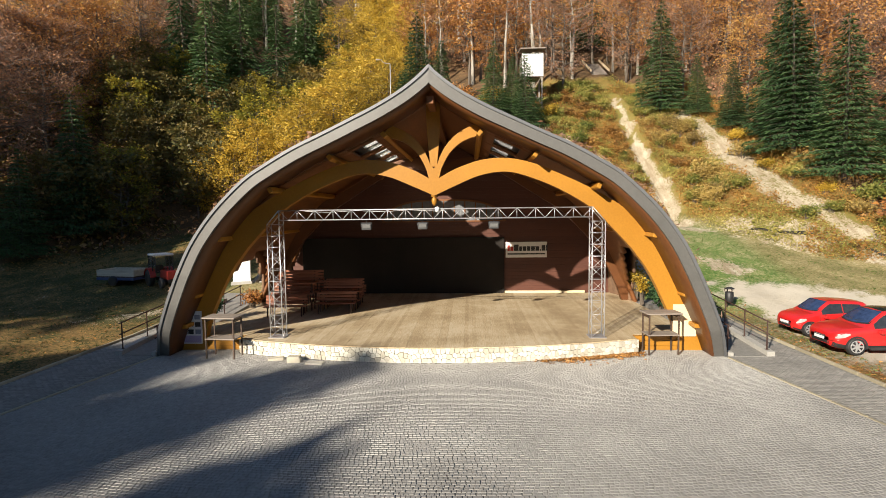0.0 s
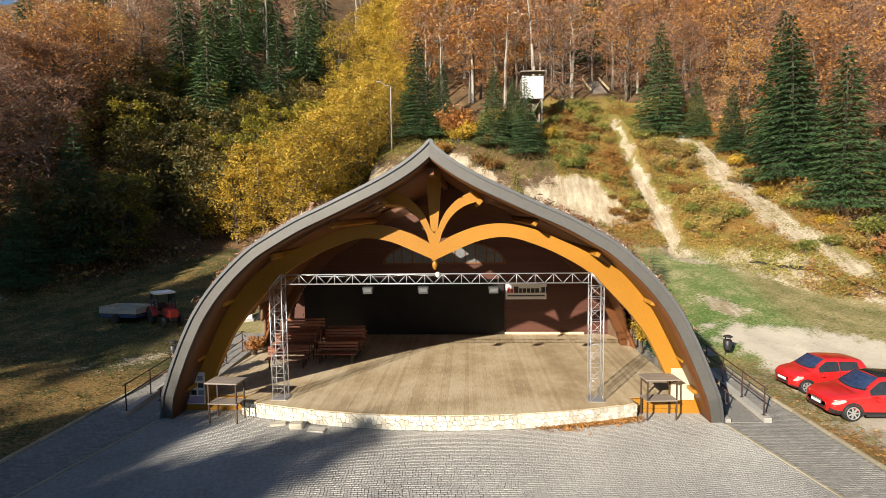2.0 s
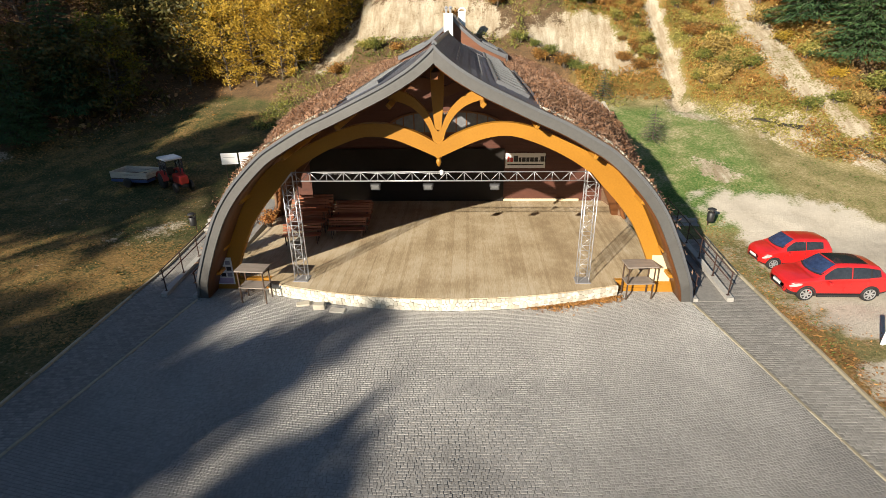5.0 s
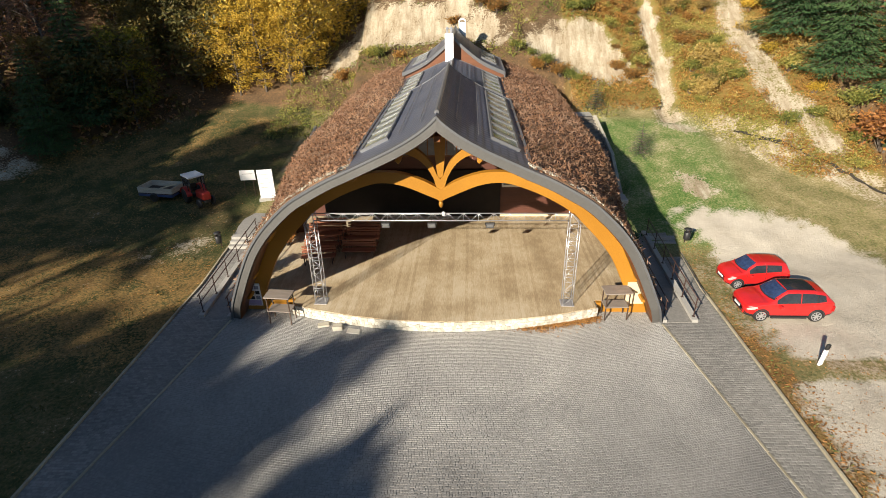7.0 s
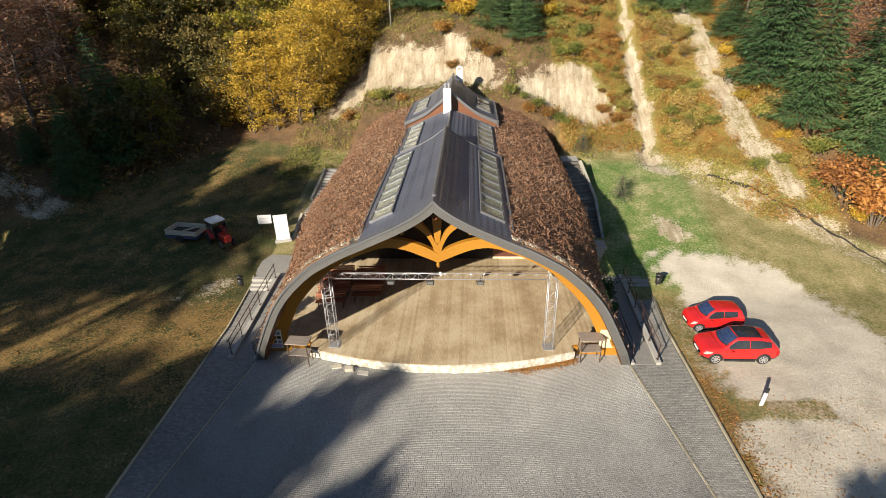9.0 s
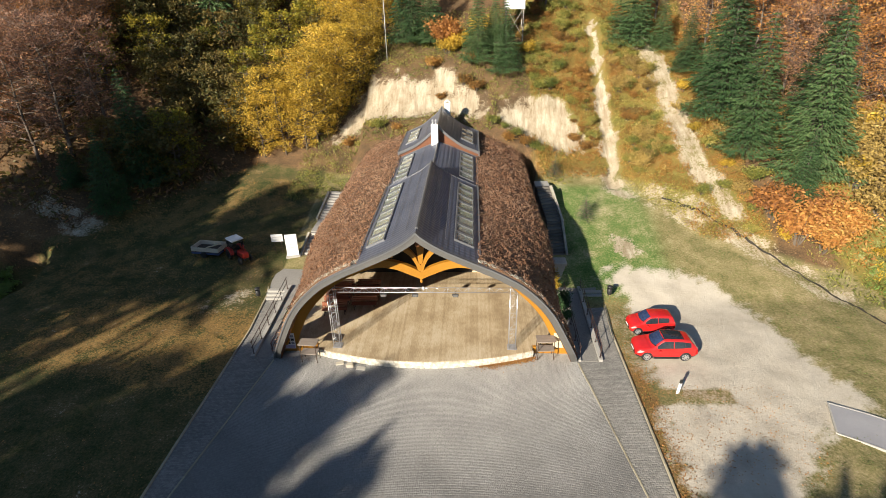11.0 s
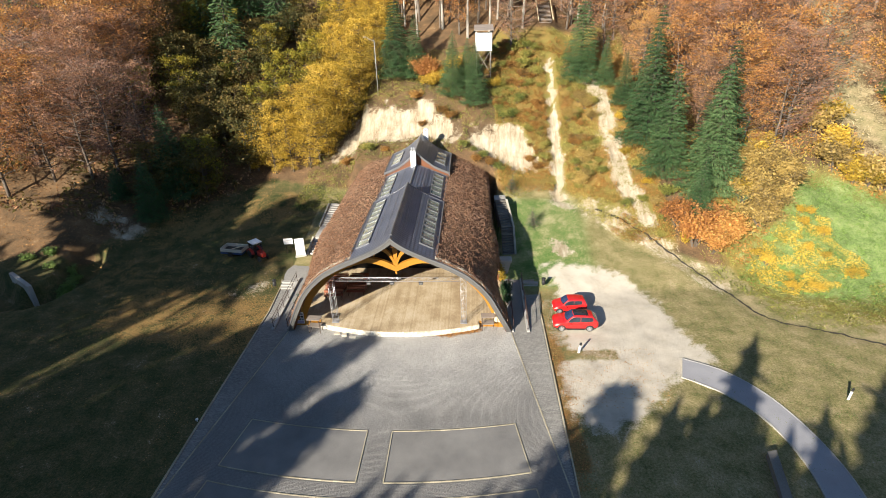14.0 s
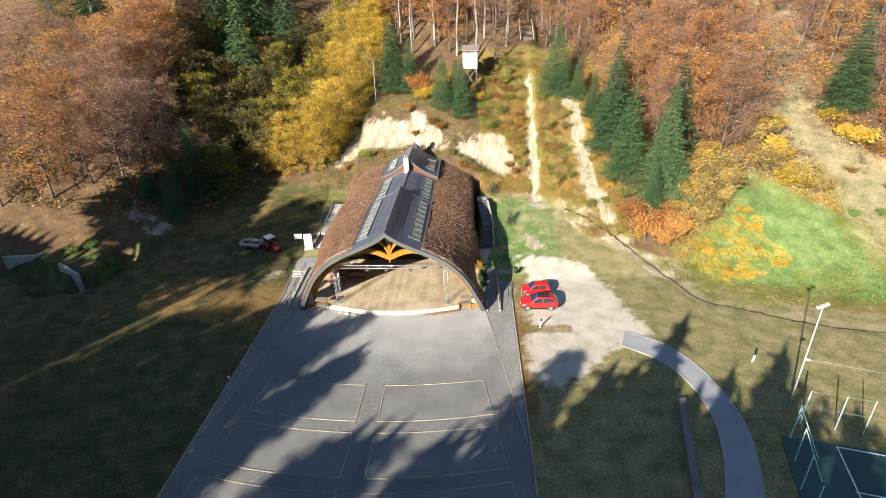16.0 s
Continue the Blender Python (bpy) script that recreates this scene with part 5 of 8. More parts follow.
for k in range(2):
    proto("yellow", limb_tree(100 + k, 9.0, 2.6, L_YELLOW, 3900, 0.115, M_BARK, low=0.06, clumps=48), "slender tree in bright yellow autumn leaf on the slope", "tree")
    proto("yellowgreen", limb_tree(110 + k, 8.0, 2.5, L_GREENYEL, 2500, 0.15, M_BARK, low=0.08, clumps=38), "yellow-green leafy young tree at the wood's edge", "tree")
    proto("orange", limb_tree(120 + k, 15.0, 4.4, L_ORANGE, 3600, 0.14, M_BARK, low=0.14, clumps=48, twigs=700), "tall beech with copper-orange autumn leaves", "tree")
    proto("brown", limb_tree(130 + k, 15.0, 4.4, L_BROWN, 2900, 0.125, M_BARK, low=0.12, clumps=52, twigs=1700), "tall tree with thin red-brown autumn leaves", "tree")
    proto("far_orange", limb_tree(125 + k, 17.0, 4.0, L_ORANGE, 1100, 0.24, M_BARK, low=0.3, clumps=22), "distant copper-orange beech in the upper wood", "tree")
    proto("far_brown", limb_tree(135 + k, 18.0, 3.8, L_BROWN, 900, 0.22, M_PALEBARK, low=0.35, clumps=20), "distant red-brown tree in the upper wood", "tree")
    proto("bare", limb_tree(140 + k, 20.0, 2.8, L_BROWN, 300, 0.26, M_PALEBARK, low=0.5, clumps=16, twigs=260), "tall pale-barked tree nearly bare of leaves", "tree")
    proto("olive", limb_tree(150 + k, 7.0, 2.6, L_OLIVE, 1600, 0.20, M_BARK, low=0.1, clumps=32), "shaded olive-brown undergrowth tree", "tree")
    proto("fir", fir_tree(160 + k, 11.0, 2.95, 800, 0.66, pitch=0.56, stub=0.78), "dark green fir with drooping boughs", "tree")
    proto("bigfir", fir_tree(170 + k, 20.0, 4.2, 190, 1.4), "tall dark spruce in the wood", "tree")
    proto("shadefir", fir_tree(176 + k, 20.0, 3.3, 14, 2.6, 0.9, 0.6), "tall dark spruce behind the square", "tree")
    proto("shadepine", fir_tree(178 + k, 20.0, 2.6, 14, 2.6, 0.9, 0.6, 0.62), "tall pine with a high crown behind the square", "tree")
    proto("littlefir", fir_tree(186 + k, 2.6, 1.15, 60, 0.5, 0.0, 0.8, 0.03), "young fir standing alone on the lawn", "tree")
    proto("shadelarch", fir_tree(182 + k, 20.0, 2.3, 22, 2.0, 0.0, 0.75, 0.2), "tall thin larch behind the square", "tree")
    proto("shadehigh", fir_tree(184 + k, 20.0, 2.6, 16, 2.4, 0.0, 0.6, 0.72), "tall thin pine with a high crown behind the square", "tree")
    proto("shrub_yellow", shrub(180 + k, 2.0, 1.3, L_YELLOW, 1000, 0.13), "yellow autumn bush on the sandy slope", "bush")
    proto("shrub_green", shrub(190 + k, 1.6, 1.2, L_GREEN, 900, 0.12), "low green leafy bush on the slope", "bush")
    proto("shrub_weed", shrub(195 + k, 1.6, 1.2, L_WEED, 900, 0.12), "tall yellow-green weeds in a clump on the slope", "bush")
    proto("shrub_rust", shrub(200 + k, 1.4, 1.2, L_RUST, 900, 0.12), "low rust-coloured bush on the slope", "bush")
    proto("shrub_ochre", shrub(208 + k, 2.6, 1.8, L_OCHRE, 1500, 0.14), "ochre-leaved thicket bush beside the firs", "bush")
    proto("shrub_orange", shrub(205 + k, 3.6, 2.2, L_ORANGE, 2600, 0.16), "low spreading orange beech bush", "bush")


def wood_mass(name, label, rows):
    """Many far trees joined into one mesh. rows: kind, x, y, scale, turn."""
    stock = {}
    for kind, pool in list(PROTO.items()):
        stock[kind] = []
        for ob in pool:
            bits = []
            for c in ob.children:
                v = np.empty(len(c.data.vertices) * 3)
                c.data.vertices.foreach_get("co", v)
                bits.append((v.reshape(-1, 3), [tuple(p.vertices) for p in c.data.polygons], c.data.materials[0]))
            stock[kind].append(bits)
    verts, faces, slots, mats, n = [], [], [], [], 0
    for j, (kind, x, y, s, a) in enumerate(rows):
        z = float(ground_height(x, y))
        ca, sa = s * math.cos(a), s * math.sin(a)
        for v, f, m in stock[kind][j % len(stock[kind])]:
            if m not in mats:
                mats.append(m)
            verts.append(np.column_stack([x + ca * v[:, 0] - sa * v[:, 1], y + sa * v[:, 0] + ca * v[:, 1], z + s * v[:, 2]]))
            faces.extend(tuple(i + n for i in q) for q in f)
            slots.extend([mats.index(m)] * len(f))
            n += len(v)
    ob = raw(name, np.concatenate(verts), faces, mats[0])
    for m in mats[1:]:
        ob.data.materials.append(m)
    ob.data.polygons.foreach_set("material_index", slots)
    return tagged(ob, label, "wood", kind="stuff")


def plant_wood():
    R = random.Random(7)
    # single trees that stand out
    for x, y, s in ((-4.4, 42.0, 1.0), (-1.9, 41.4, 0.85), (3.7, 36.2, 0.82), (6.9, 35.0, 0.78), (5.6, 37.4, 0.6), (21.4, 39.6, 1.0), (24.5, 37.8, 0.62), (26.3, 34.4, 0.6), (27.7, 27.0, 1.3),
                    (28.6, 22.4, 1.1), (32.6, 19.0, 1.35), (30.4, 15.6, 0.68), (35.0, 24.0, 1.2), (29.0, 31.0, 1.15), (60.0, 31.0, 1.2), (-33.3, 21.2, 0.85), (-37.6, 22.3, 0.5), (-31.8, 25.6, 1.0)):
        plant("fir", x, y, s, R)
    plant("littlefir", 13.2, 16.9, 1.0, R)
    plant("littlefir", 11.2, 23.2, 0.9, R)
    # waist-high bushes between the sandy runs
    for k in range(78):
        x, y = R.uniform(8.6, 15.8), R.uniform(33.0, 46)
        if x > 9.6 or y > 37:
            plant(R.choice(("shrub_rust", "shrub_weed")), x, y, R.uniform(0.4, 0.85), R)
    for k in range(24):
        plant(R.choice(("shrub_rust", "shrub_rust", "shrub_weed")), R.uniform(13.6, 16.0), R.uniform(26.0, 33.5), R.uniform(0.4, 0.75), R)
    for k in range(64):
        plant(R.choice(("shrub_rust", "shrub_weed", "shrub_weed", "shrub_ochre")), R.uniform(18.6, 22.6), R.uniform(22.6, 43), R.uniform(0.4, 0.75), R)
    for x, y in ((0.6, 39.6), (1.3, 38.4), (-0.4, 40.2), (0.2, 38.2), (2.0, 39.4)):
        plant(R.choice(("shrub_yellow", "shrub_orange")), x, y, R.uniform(0.8, 1.1), R)
    # the yellow thicket west of the sandy cut
    n = 0
    while n < 72:
        x, y = R.uniform(-25, -7.0), R.uniform(31, 78)
        if y < 30.5 + max(0, x + 13) * 1.9 or x > -7.5 + (y - 42) * 0.12 or x < -24 + (y - 31) * 0.2:
            continue
        # yellow-green and olive kinds put the western half's shade into leaf colour
        plant("yellow" if x > float(np.interp(y, (31, 45, 75), (-20, -15, -12.5))) - 2 * R.random() else R.choice(("yellowgreen", "yellowgreen", "olive")), x, y, R.uniform(0.75, 1.1), R)
        n += 1
    for _ in range(30):
        y = R.uniform(70, 112)
        plant("yellow", R.uniform(-21 + (y - 70) * 0.1, -6 + (y - 70) * 0.06), y, R.uniform(0.95, 1.4), R)
    for x, y in ((-23.0, 31.0), (-20.5, 30.6), (-18.0, 30.6), (-15.6, 30.8), (-13.4, 32.4), (-12.6, 34.6), (-22.0, 33.5), (-17.0, 33.0)):
        plant("yellow", x, y, R.uniform(0.7, 0.85), R)
    # shaded mix in the west
    for _ in range(80):
        x, y = R.uniform(-48, -23), R.uniform(22, 62)
        if y < float(np.interp(x, KNOT_X, STEEP_Y)) + 1.5:
            continue
        plant(R.choice(("olive", "olive", "olive", "yellowgreen")) if x > -40 else R.choice(("olive", "brown", "brown", "orange")), x, y, R.uniform(0.7, 1.0), R)
    for x, y in ((-31, 47), (-36, 52), (-53, 58), (-68, 55), (-63, 58)):
        plant("bigfir", x, y, R.uniform(0.75, 1.05), R)
    for x, y in ((-39.0, 25.2), (-36.6, 28.6), (-41.5, 23.6), (-46, 23), (-48, 29), (-52, 24), (-46, 34), (-42, 27), (-43.5, 31.5), (-40.5, 35), (-44, 39), (-41, 42), (-47, 44), (-50, 39), (-53, 33), (-49, 25), (-56, 36), (-56, 30), (-51, 36), (-60, 38), (-58, 24), (-64, 30), (-62, 46), (-70, 40), (-55, 42), (-46, 26), (-50, 20), (-56, 18), (-62, 22), (-68, 28), (-43, 37), (-66, 36), (-74, 48), (-49, 48)):
        plant(R.choice(("brown", "brown", "brown", "orange")), x, y, R.uniform(0.75, 0.98), R)
    # upper wood: nearly bare trunks with copper leaf
    rows = []
    for _ in range(140):
        x, y = R.uniform(-100, 90), R.uniform(57, 130)
        if -24 < x < -4 and y < 112:
            continue
        rows.append((R.choice(("bare", "bare", "bare", "far_brown", "far_orange") if x < 6 else ("bare", "far_orange", "far_orange", "far_brown")), x, y, R.uniform(0.8, 1.1), R.uniform(0, 6.28)))
    for _ in range(46):
        x, y = R.uniform(-7, 34), R.uniform(47, 62)
        if not (14.5 < x < 20.5 and y < 54):
            rows.append((R.choice(("bare", "far_brown", "far_orange", "far_orange")), x, y, R.uniform(0.6, 0.95), R.uniform(0, 6.28)))
    rows += [("bigfir", R.uniform(-90, 80), R.uniform(62, 110), R.uniform(0.6, 0.95), R.uniform(0, 6.28)) for _ in range(12)]
    rows += [("bigfir", R.uniform(-48, -24), R.uniform(58, 90), R.uniform(0.65, 1.0), R.uniform(0, 6.28)) for _ in range(12)]
    wood_mass("upper_wood", "upper wood of pale trunks and copper-leaved trees", rows)
    for x, y in ((9.0, 46.5), (4.5, 49), (-2, 50), (12.0, 44.0), (1.5, 54), (7, 57), (-5, 56)):
        plant(R.choice(("orange", "brown", "bare")), x, y, R.uniform(0.7, 0.95), R)
    # copper and orange wood in the east
    for x, y in ((29, 37), (33, 33), (37, 31), (40, 34), (36, 38), (31, 43), (27, 46), (24, 50), (42, 29), (45, 34), (41, 41), (35, 47), (28, 54), (47, 42), (38, 52), (45, 50), (22, 56), (32, 60), (42, 60), (20.8, 50), (50, 52), (34, 28.5), (38, 26), (31, 29.5), (43, 25.5), (39, 45), (40, 27.5), (43.5, 30), (45.5, 27), (37.5, 23.5), (41.5, 24.5), (36, 27), (39, 30.5), (34.5, 24.5), (33, 38), (25, 43), (48, 30), (47, 37), (52, 44), (44, 46), (30, 50), (37, 34.5)):
        plant(R.choice(("orange", "brown")), x, y, R.uniform(0.62, 0.95), R)
    for x, y in ((62, 40), (66, 34), (60, 45), (64, 48), (68, 28), (74, 26), (80, 32), (84, 44), (56, 58), (70, 50), (70, 44), (63, 26), (72, 32), (78, 38), (58, 52), (66, 56), (76, 52)):
        plant(R.choice(("bare", "orange", "brown")), x, y, R.uniform(0.7, 0.9), R)
    # thickets of the eastern foot
    for x, y in ((29.6, 13.0), (31.2, 12.2), (32.6, 13.2), (31.0, 14.6), (28.6, 15.6)):
        plant("shrub_orange", x, y, R.uniform(0.8, 1.1), R)
    for k in range(16):
        u = R.random()
        x, y = float(np.interp(u, (0, 0.45, 1), (47.4, 47.6, 51.6))), float(np.interp(u, (0, 0.45, 1), (27, 22.3, 16.8)))
        plant(R.choice(("shrub_yellow", "shrub_yellow", "shrub_ochre")), x + R.uniform(-1.3, 1.3), y + R.uniform(-1.1, 1.1), R.uniform(0.7, 1.5), R)
    for k in range(60):
        x, y = R.uniform(33, 45), R.uniform(6, 16)
        if k < 46 and inside(x, y, GOLDEN):
            plant(R.choice(("shrub_yellow", "shrub_yellow", "shrub_green")), x, y, R.uniform(0.4, 0.7), R)
    for k in range(44):
        x, y = R.uniform(35, 42), R.uniform(14, 27)
        if inside(x, y, OCHRE):
            plant("shrub_ochre", x, y, R.uniform(0.75, 1.15), R)
    for k in range(9):
        plant(R.choice(("shrub_rust", "shrub_green")), R.uniform(53.5, 64), R.uniform(4, 22), R.uniform(0.5, 0.9), R)
    for x, y in ((57.5, 29), (58.4, 27.5), (58, 25.8), (59.3, 24.8), (60.6, 23.8), (61.8, 23.2), (36.6, 22.5), (37.4, 25.6), (38.6, 23.6), (36.0, 19.5), (40.5, 25), (35.2, 17.5), (34.6, 21)):
        plant(R.choice(("shrub_yellow", "shrub_yellow", "shrub_rust")), x, y, R.uniform(1.0, 1.5), R)
    # bushes along the eastern sandy runs and by the firs
    for x, y in ((25.0, 26.0), (25.6, 23.6), (26.4, 21.0), (25.5, 19.0), (27.0, 18.2), (27.6, 16.4), (24.6, 29.0), (26.8, 24.0), (26.2, 28.4), (28.4, 19.4), (25.4, 31.6), (23.6, 18.6), (28.8, 13.6), (26.6, 14.4)):
        plant(R.choice(("shrub_yellow", "shrub_weed", "shrub_ochre")), x, y, R.uniform(0.5, 0.9), R)
    for x, y in ((2.2, 33.8), (3.6, 33.0), (3.0, 36.0), (-1.4, 36.5), (-0.4, 33.4), (1.0, 40.0), (4.0, 40.0), (9.6, 37.4)):
        plant(R.choice(("shrub_yellow", "shrub_rust")), x, y, R.uniform(0.7, 1.1), R)
    for x, y in ((6.6, 28.9), (7.6, 28.2), (10.2, 26.2), (8.8, 27.2), (9.6, 26.6), (7.0, 27.6), (5.4, 29.4), (-7.0, 30.4), (-9.2, 29.8), (-5.0, 29.9), (-10.6, 30.2), (-8.0, 30.6)):
        plant(R.choice(("shrub_weed", "shrub_rust", "shrub_weed")), x, y, R.uniform(0.5, 0.8), R)
    for x, y in ((-38.6, 11.2), (-37.6, 9.6), (-39.4, 13.0), (-40.2, 11.4), (-37.0, 7.8), (-41.4, 13.4), (-36.4, 6.0), (-43.5, 12.6), (-38.8, 12.2)):
        plant("shrub_green", x, y, R.uniform(0.5, 0.9), R)
    # the wood on the sunny side of the valley, whose long shadows fall on the square and the western lawn
    rows = []

    turn = radians(SUN_AZ - 180)
    ca, sa = math.cos(turn), math.sin(turn)

    def shade_tree(p, q, scale=1.25, kind="shadefir"):
        """p, q: where the tip of its shadow lies, across and along the shadows' way."""
        qb = q - 20.0 * scale / math.tan(radians(SUN_EL))
        rows.append((kind, ca * p + sa * qb, -sa * p + ca * qb, scale, R.uniform(0, 6.28)))

    # deep wood west of the lawn, with high crowns where the sun reaches the earth bank
    west = lambda p: float(np.interp(p, (-60, -46, -36, -33, -30, -27, -24, -21.4), (-8, -8, 26, 19, 12, 4, -1, -6)))
    for p in np.arange(-60.0, -21.3, 1.25):
        if -47.5 < p < -36.0:
            if p > -43.8:
                shade_tree(p, R.uniform(30, 40), 1.8, "shadepine")
            shade_tree(p, R.uniform(-13, -8))
            continue
        shade_tree(p, west(p) - R.uniform(0, 1.2), 1.25, "shadefir" if p < -30 else "shadelarch")
        shade_tree(p + R.uniform(-0.5, 0.5), west(p) - R.uniform(7, 13), 1.25, "shadefir" if p < -30 else "shadelarch")
        shade_tree(p + R.uniform(-0.5, 0.5), -16 - R.uniform(0, 5))
    shade_tree(-42.6, 44, 2.2, "shadepine")
    # the lawn: a sunny belt below high thin crowns, two long streaks of sun between the low tips
    for p in np.arange(-27.0, -18.4, 2.9):
        shade_tree(p + R.uniform(-0.5, 0.5), R.uniform(20, 25), 1.9, "shadehigh")
    shade_tree(-14.0, -7.0, 1.9, "shadehigh")
    for p, q, kind in ((-21.9, -11, "shadelarch"), (-19.9, -16.0, "shadelarch"), (-18.5, -14.0, "shadelarch"), (-17.8, -13.2, "shadefir"), (-17.0, -12.4, "shadefir"), (-16.2, -13.0, "shadefir"), (-15.4, -12.6, "shadefir"), (-14.7, -14.0, "shadelarch"), (-12.3, -13.4, "shadelarch"), (-11.7, -10.4, "shadefir"),
                       (-11.0, -7.6, "shadefir"), (-10.2, -5.6, "shadefir"), (-9.4, -4.6, "shadefir"), (-8.6, -4.4, "shadefir"), (-7.8, -5.4, "shadefir"), (-7.0, -5.2, "shadefir"), (-6.2, -6.6, "shadefir"), (-5.4, -9.8, "shadefir"), (-4.6, -9.2, "shadefir"),
                       (-3.8, -7.0, "shadefir"), (-3.0, -5.8, "shadefir"), (-2.3, -4.6, "shadelarch"), (1.0, -11.6, "shadefir"), (1.8, -8.6, "shadefir"), (2.6, -9.6, "shadelarch"), (7.6, -17.4, "shadelarch"), (8.8, -15.6, "shadefir"), (10.0, -15.2, "shadefir"), (11.2, -14.2, "shadefir"), (12.2, -14.0, "shadelarch")):
        shade_tree(p, q + 3.0, 1.25, kind)
        shade_tree(p + R.uniform(-0.2, 0.2), q - R.uniform(3, 9), 1.25, kind)
    # thin larches whose soft shadows lie in fingers across the square
    for p, q, k in ((-7.2, -8.4, 1.25), (-6.2, -9.6, 1.25), (-5.2, -8.2, 1.25), (-4.3, -7.6, 1.2), (-3.4, -6.0, 1.2), (-2.6, -3.6, 1.2), (-1.9, -1.4, 1.25), (-1.4, -0.4, 1.25), (-0.9, -1.6, 1.2), (-2.4, -7.0, 1.25), (-1.4, -5.0, 1.25),
                    (1.2, -8.6, 1.25), (1.9, -6.6, 1.25), (2.7, -6.4, 1.25), (3.3, -7.8, 1.2), (2.2, -10.5, 1.25), (0.9, -13.0, 1.25), (0.6, -20.0, 1.2), (-0.8, -21.0, 1.2), (-3.0, -15.0, 1.2), (-4.6, -14.0, 1.2), (-6.0, -15.0, 1.2),
                    (6.9, -18.0, 1.2), (8.0, -16.8, 1.2), (9.2, -16.4, 1.2), (10.3, -15.4, 1.2), (11.4, -14.4, 1.2), (12.3, -14.0, 1.25), (9.6, -20.0, 1.2), (11.6, -19.0, 1.2)):
        shade_tree(p, q + 1.2, k, "shadelarch")
    for p in np.arange(-12.6, 13.5, 1.6):
        shade_tree(p + R.uniform(-0.6, 0.6), R.uniform(-31, -24), 1.25)
    for p in np.arange(-60, 22, 2.0):
        shade_tree(p + R.uniform(-1, 1), R.uniform(-44, -34), 1.25)
    # denser firs towards the eastern edge of the square, the gravel lot and the court
    for p, q in ((14.8, -9.4), (15.7, -9.0), (16.9, -10.0), (17.9, -8.6), (18.8, -7.2), (19.7, -5.4), (20.5, -6.0), (21.4, -7.0)):
        shade_tree(p, q)
        shade_tree(p, q - R.uniform(7, 11))
    for p, q in ((18.0, 4.2), (18.9, 4.8), (19.5, 3.0)):
        shade_tree(p, q, 0.9, "shadehigh")
    for p, q in ((22.2, 5.0), (23.0, 3.4), (24.0, 6.0), (25.6, 16.0), (25.2, 9.0), (26.6, 8.6), (27.6, 5.4), (29.0, 6.2), (30.8, 9.6), (31.8, 6.4), (34.1, 15.6), (33.2, 10.0), (35.2, 9.6), (36.8, 8.0), (39.5, 10.0), (42.5, 6.0)):
        shade_tree(p, q, 1.0)
    for p, q in ((33.2, 11.6), (35.8, 11.8), (37.4, 10.6), (38.8, 9.6), (40.6, 9.0), (41.6, 8.0), (44.0, 8.0), (45.5, 7.0), (47.0, 7.0)):
        shade_tree(p, q, 1.0, "shadelarch")
    for p in np.arange(22.4, 47, 1.15):
        shade_tree(p, R.uniform(-1, 3), 1.0)
        shade_tree(p, R.uniform(-14, -8), 1.0)
    wood_mass("valley_wood", "tall spruce wood on the valley's sunny side", rows)
    spare = [ob for kind in ("shadefir", "shadepine", "shadehigh", "shadelarch") for ob in PROTO[kind]]
    for k, ob in enumerate(spare):
        x, y = -46.0 - 6 * k, -62.0
        ob.matrix_basis = pose(x, y, float(ground_height(x, y)))
    # any tree of the stock not yet set stands in the upper wood
    for k, ob in enumerate(ob for pool in PROTO.values() for ob in pool):
        if not ob["used"] and ob not in spare:
            x, y = -70.0 + 3.5 * k, 84.0
            ob.matrix_basis = pose(x, y, float(ground_height(x, y)))


plant_wood()


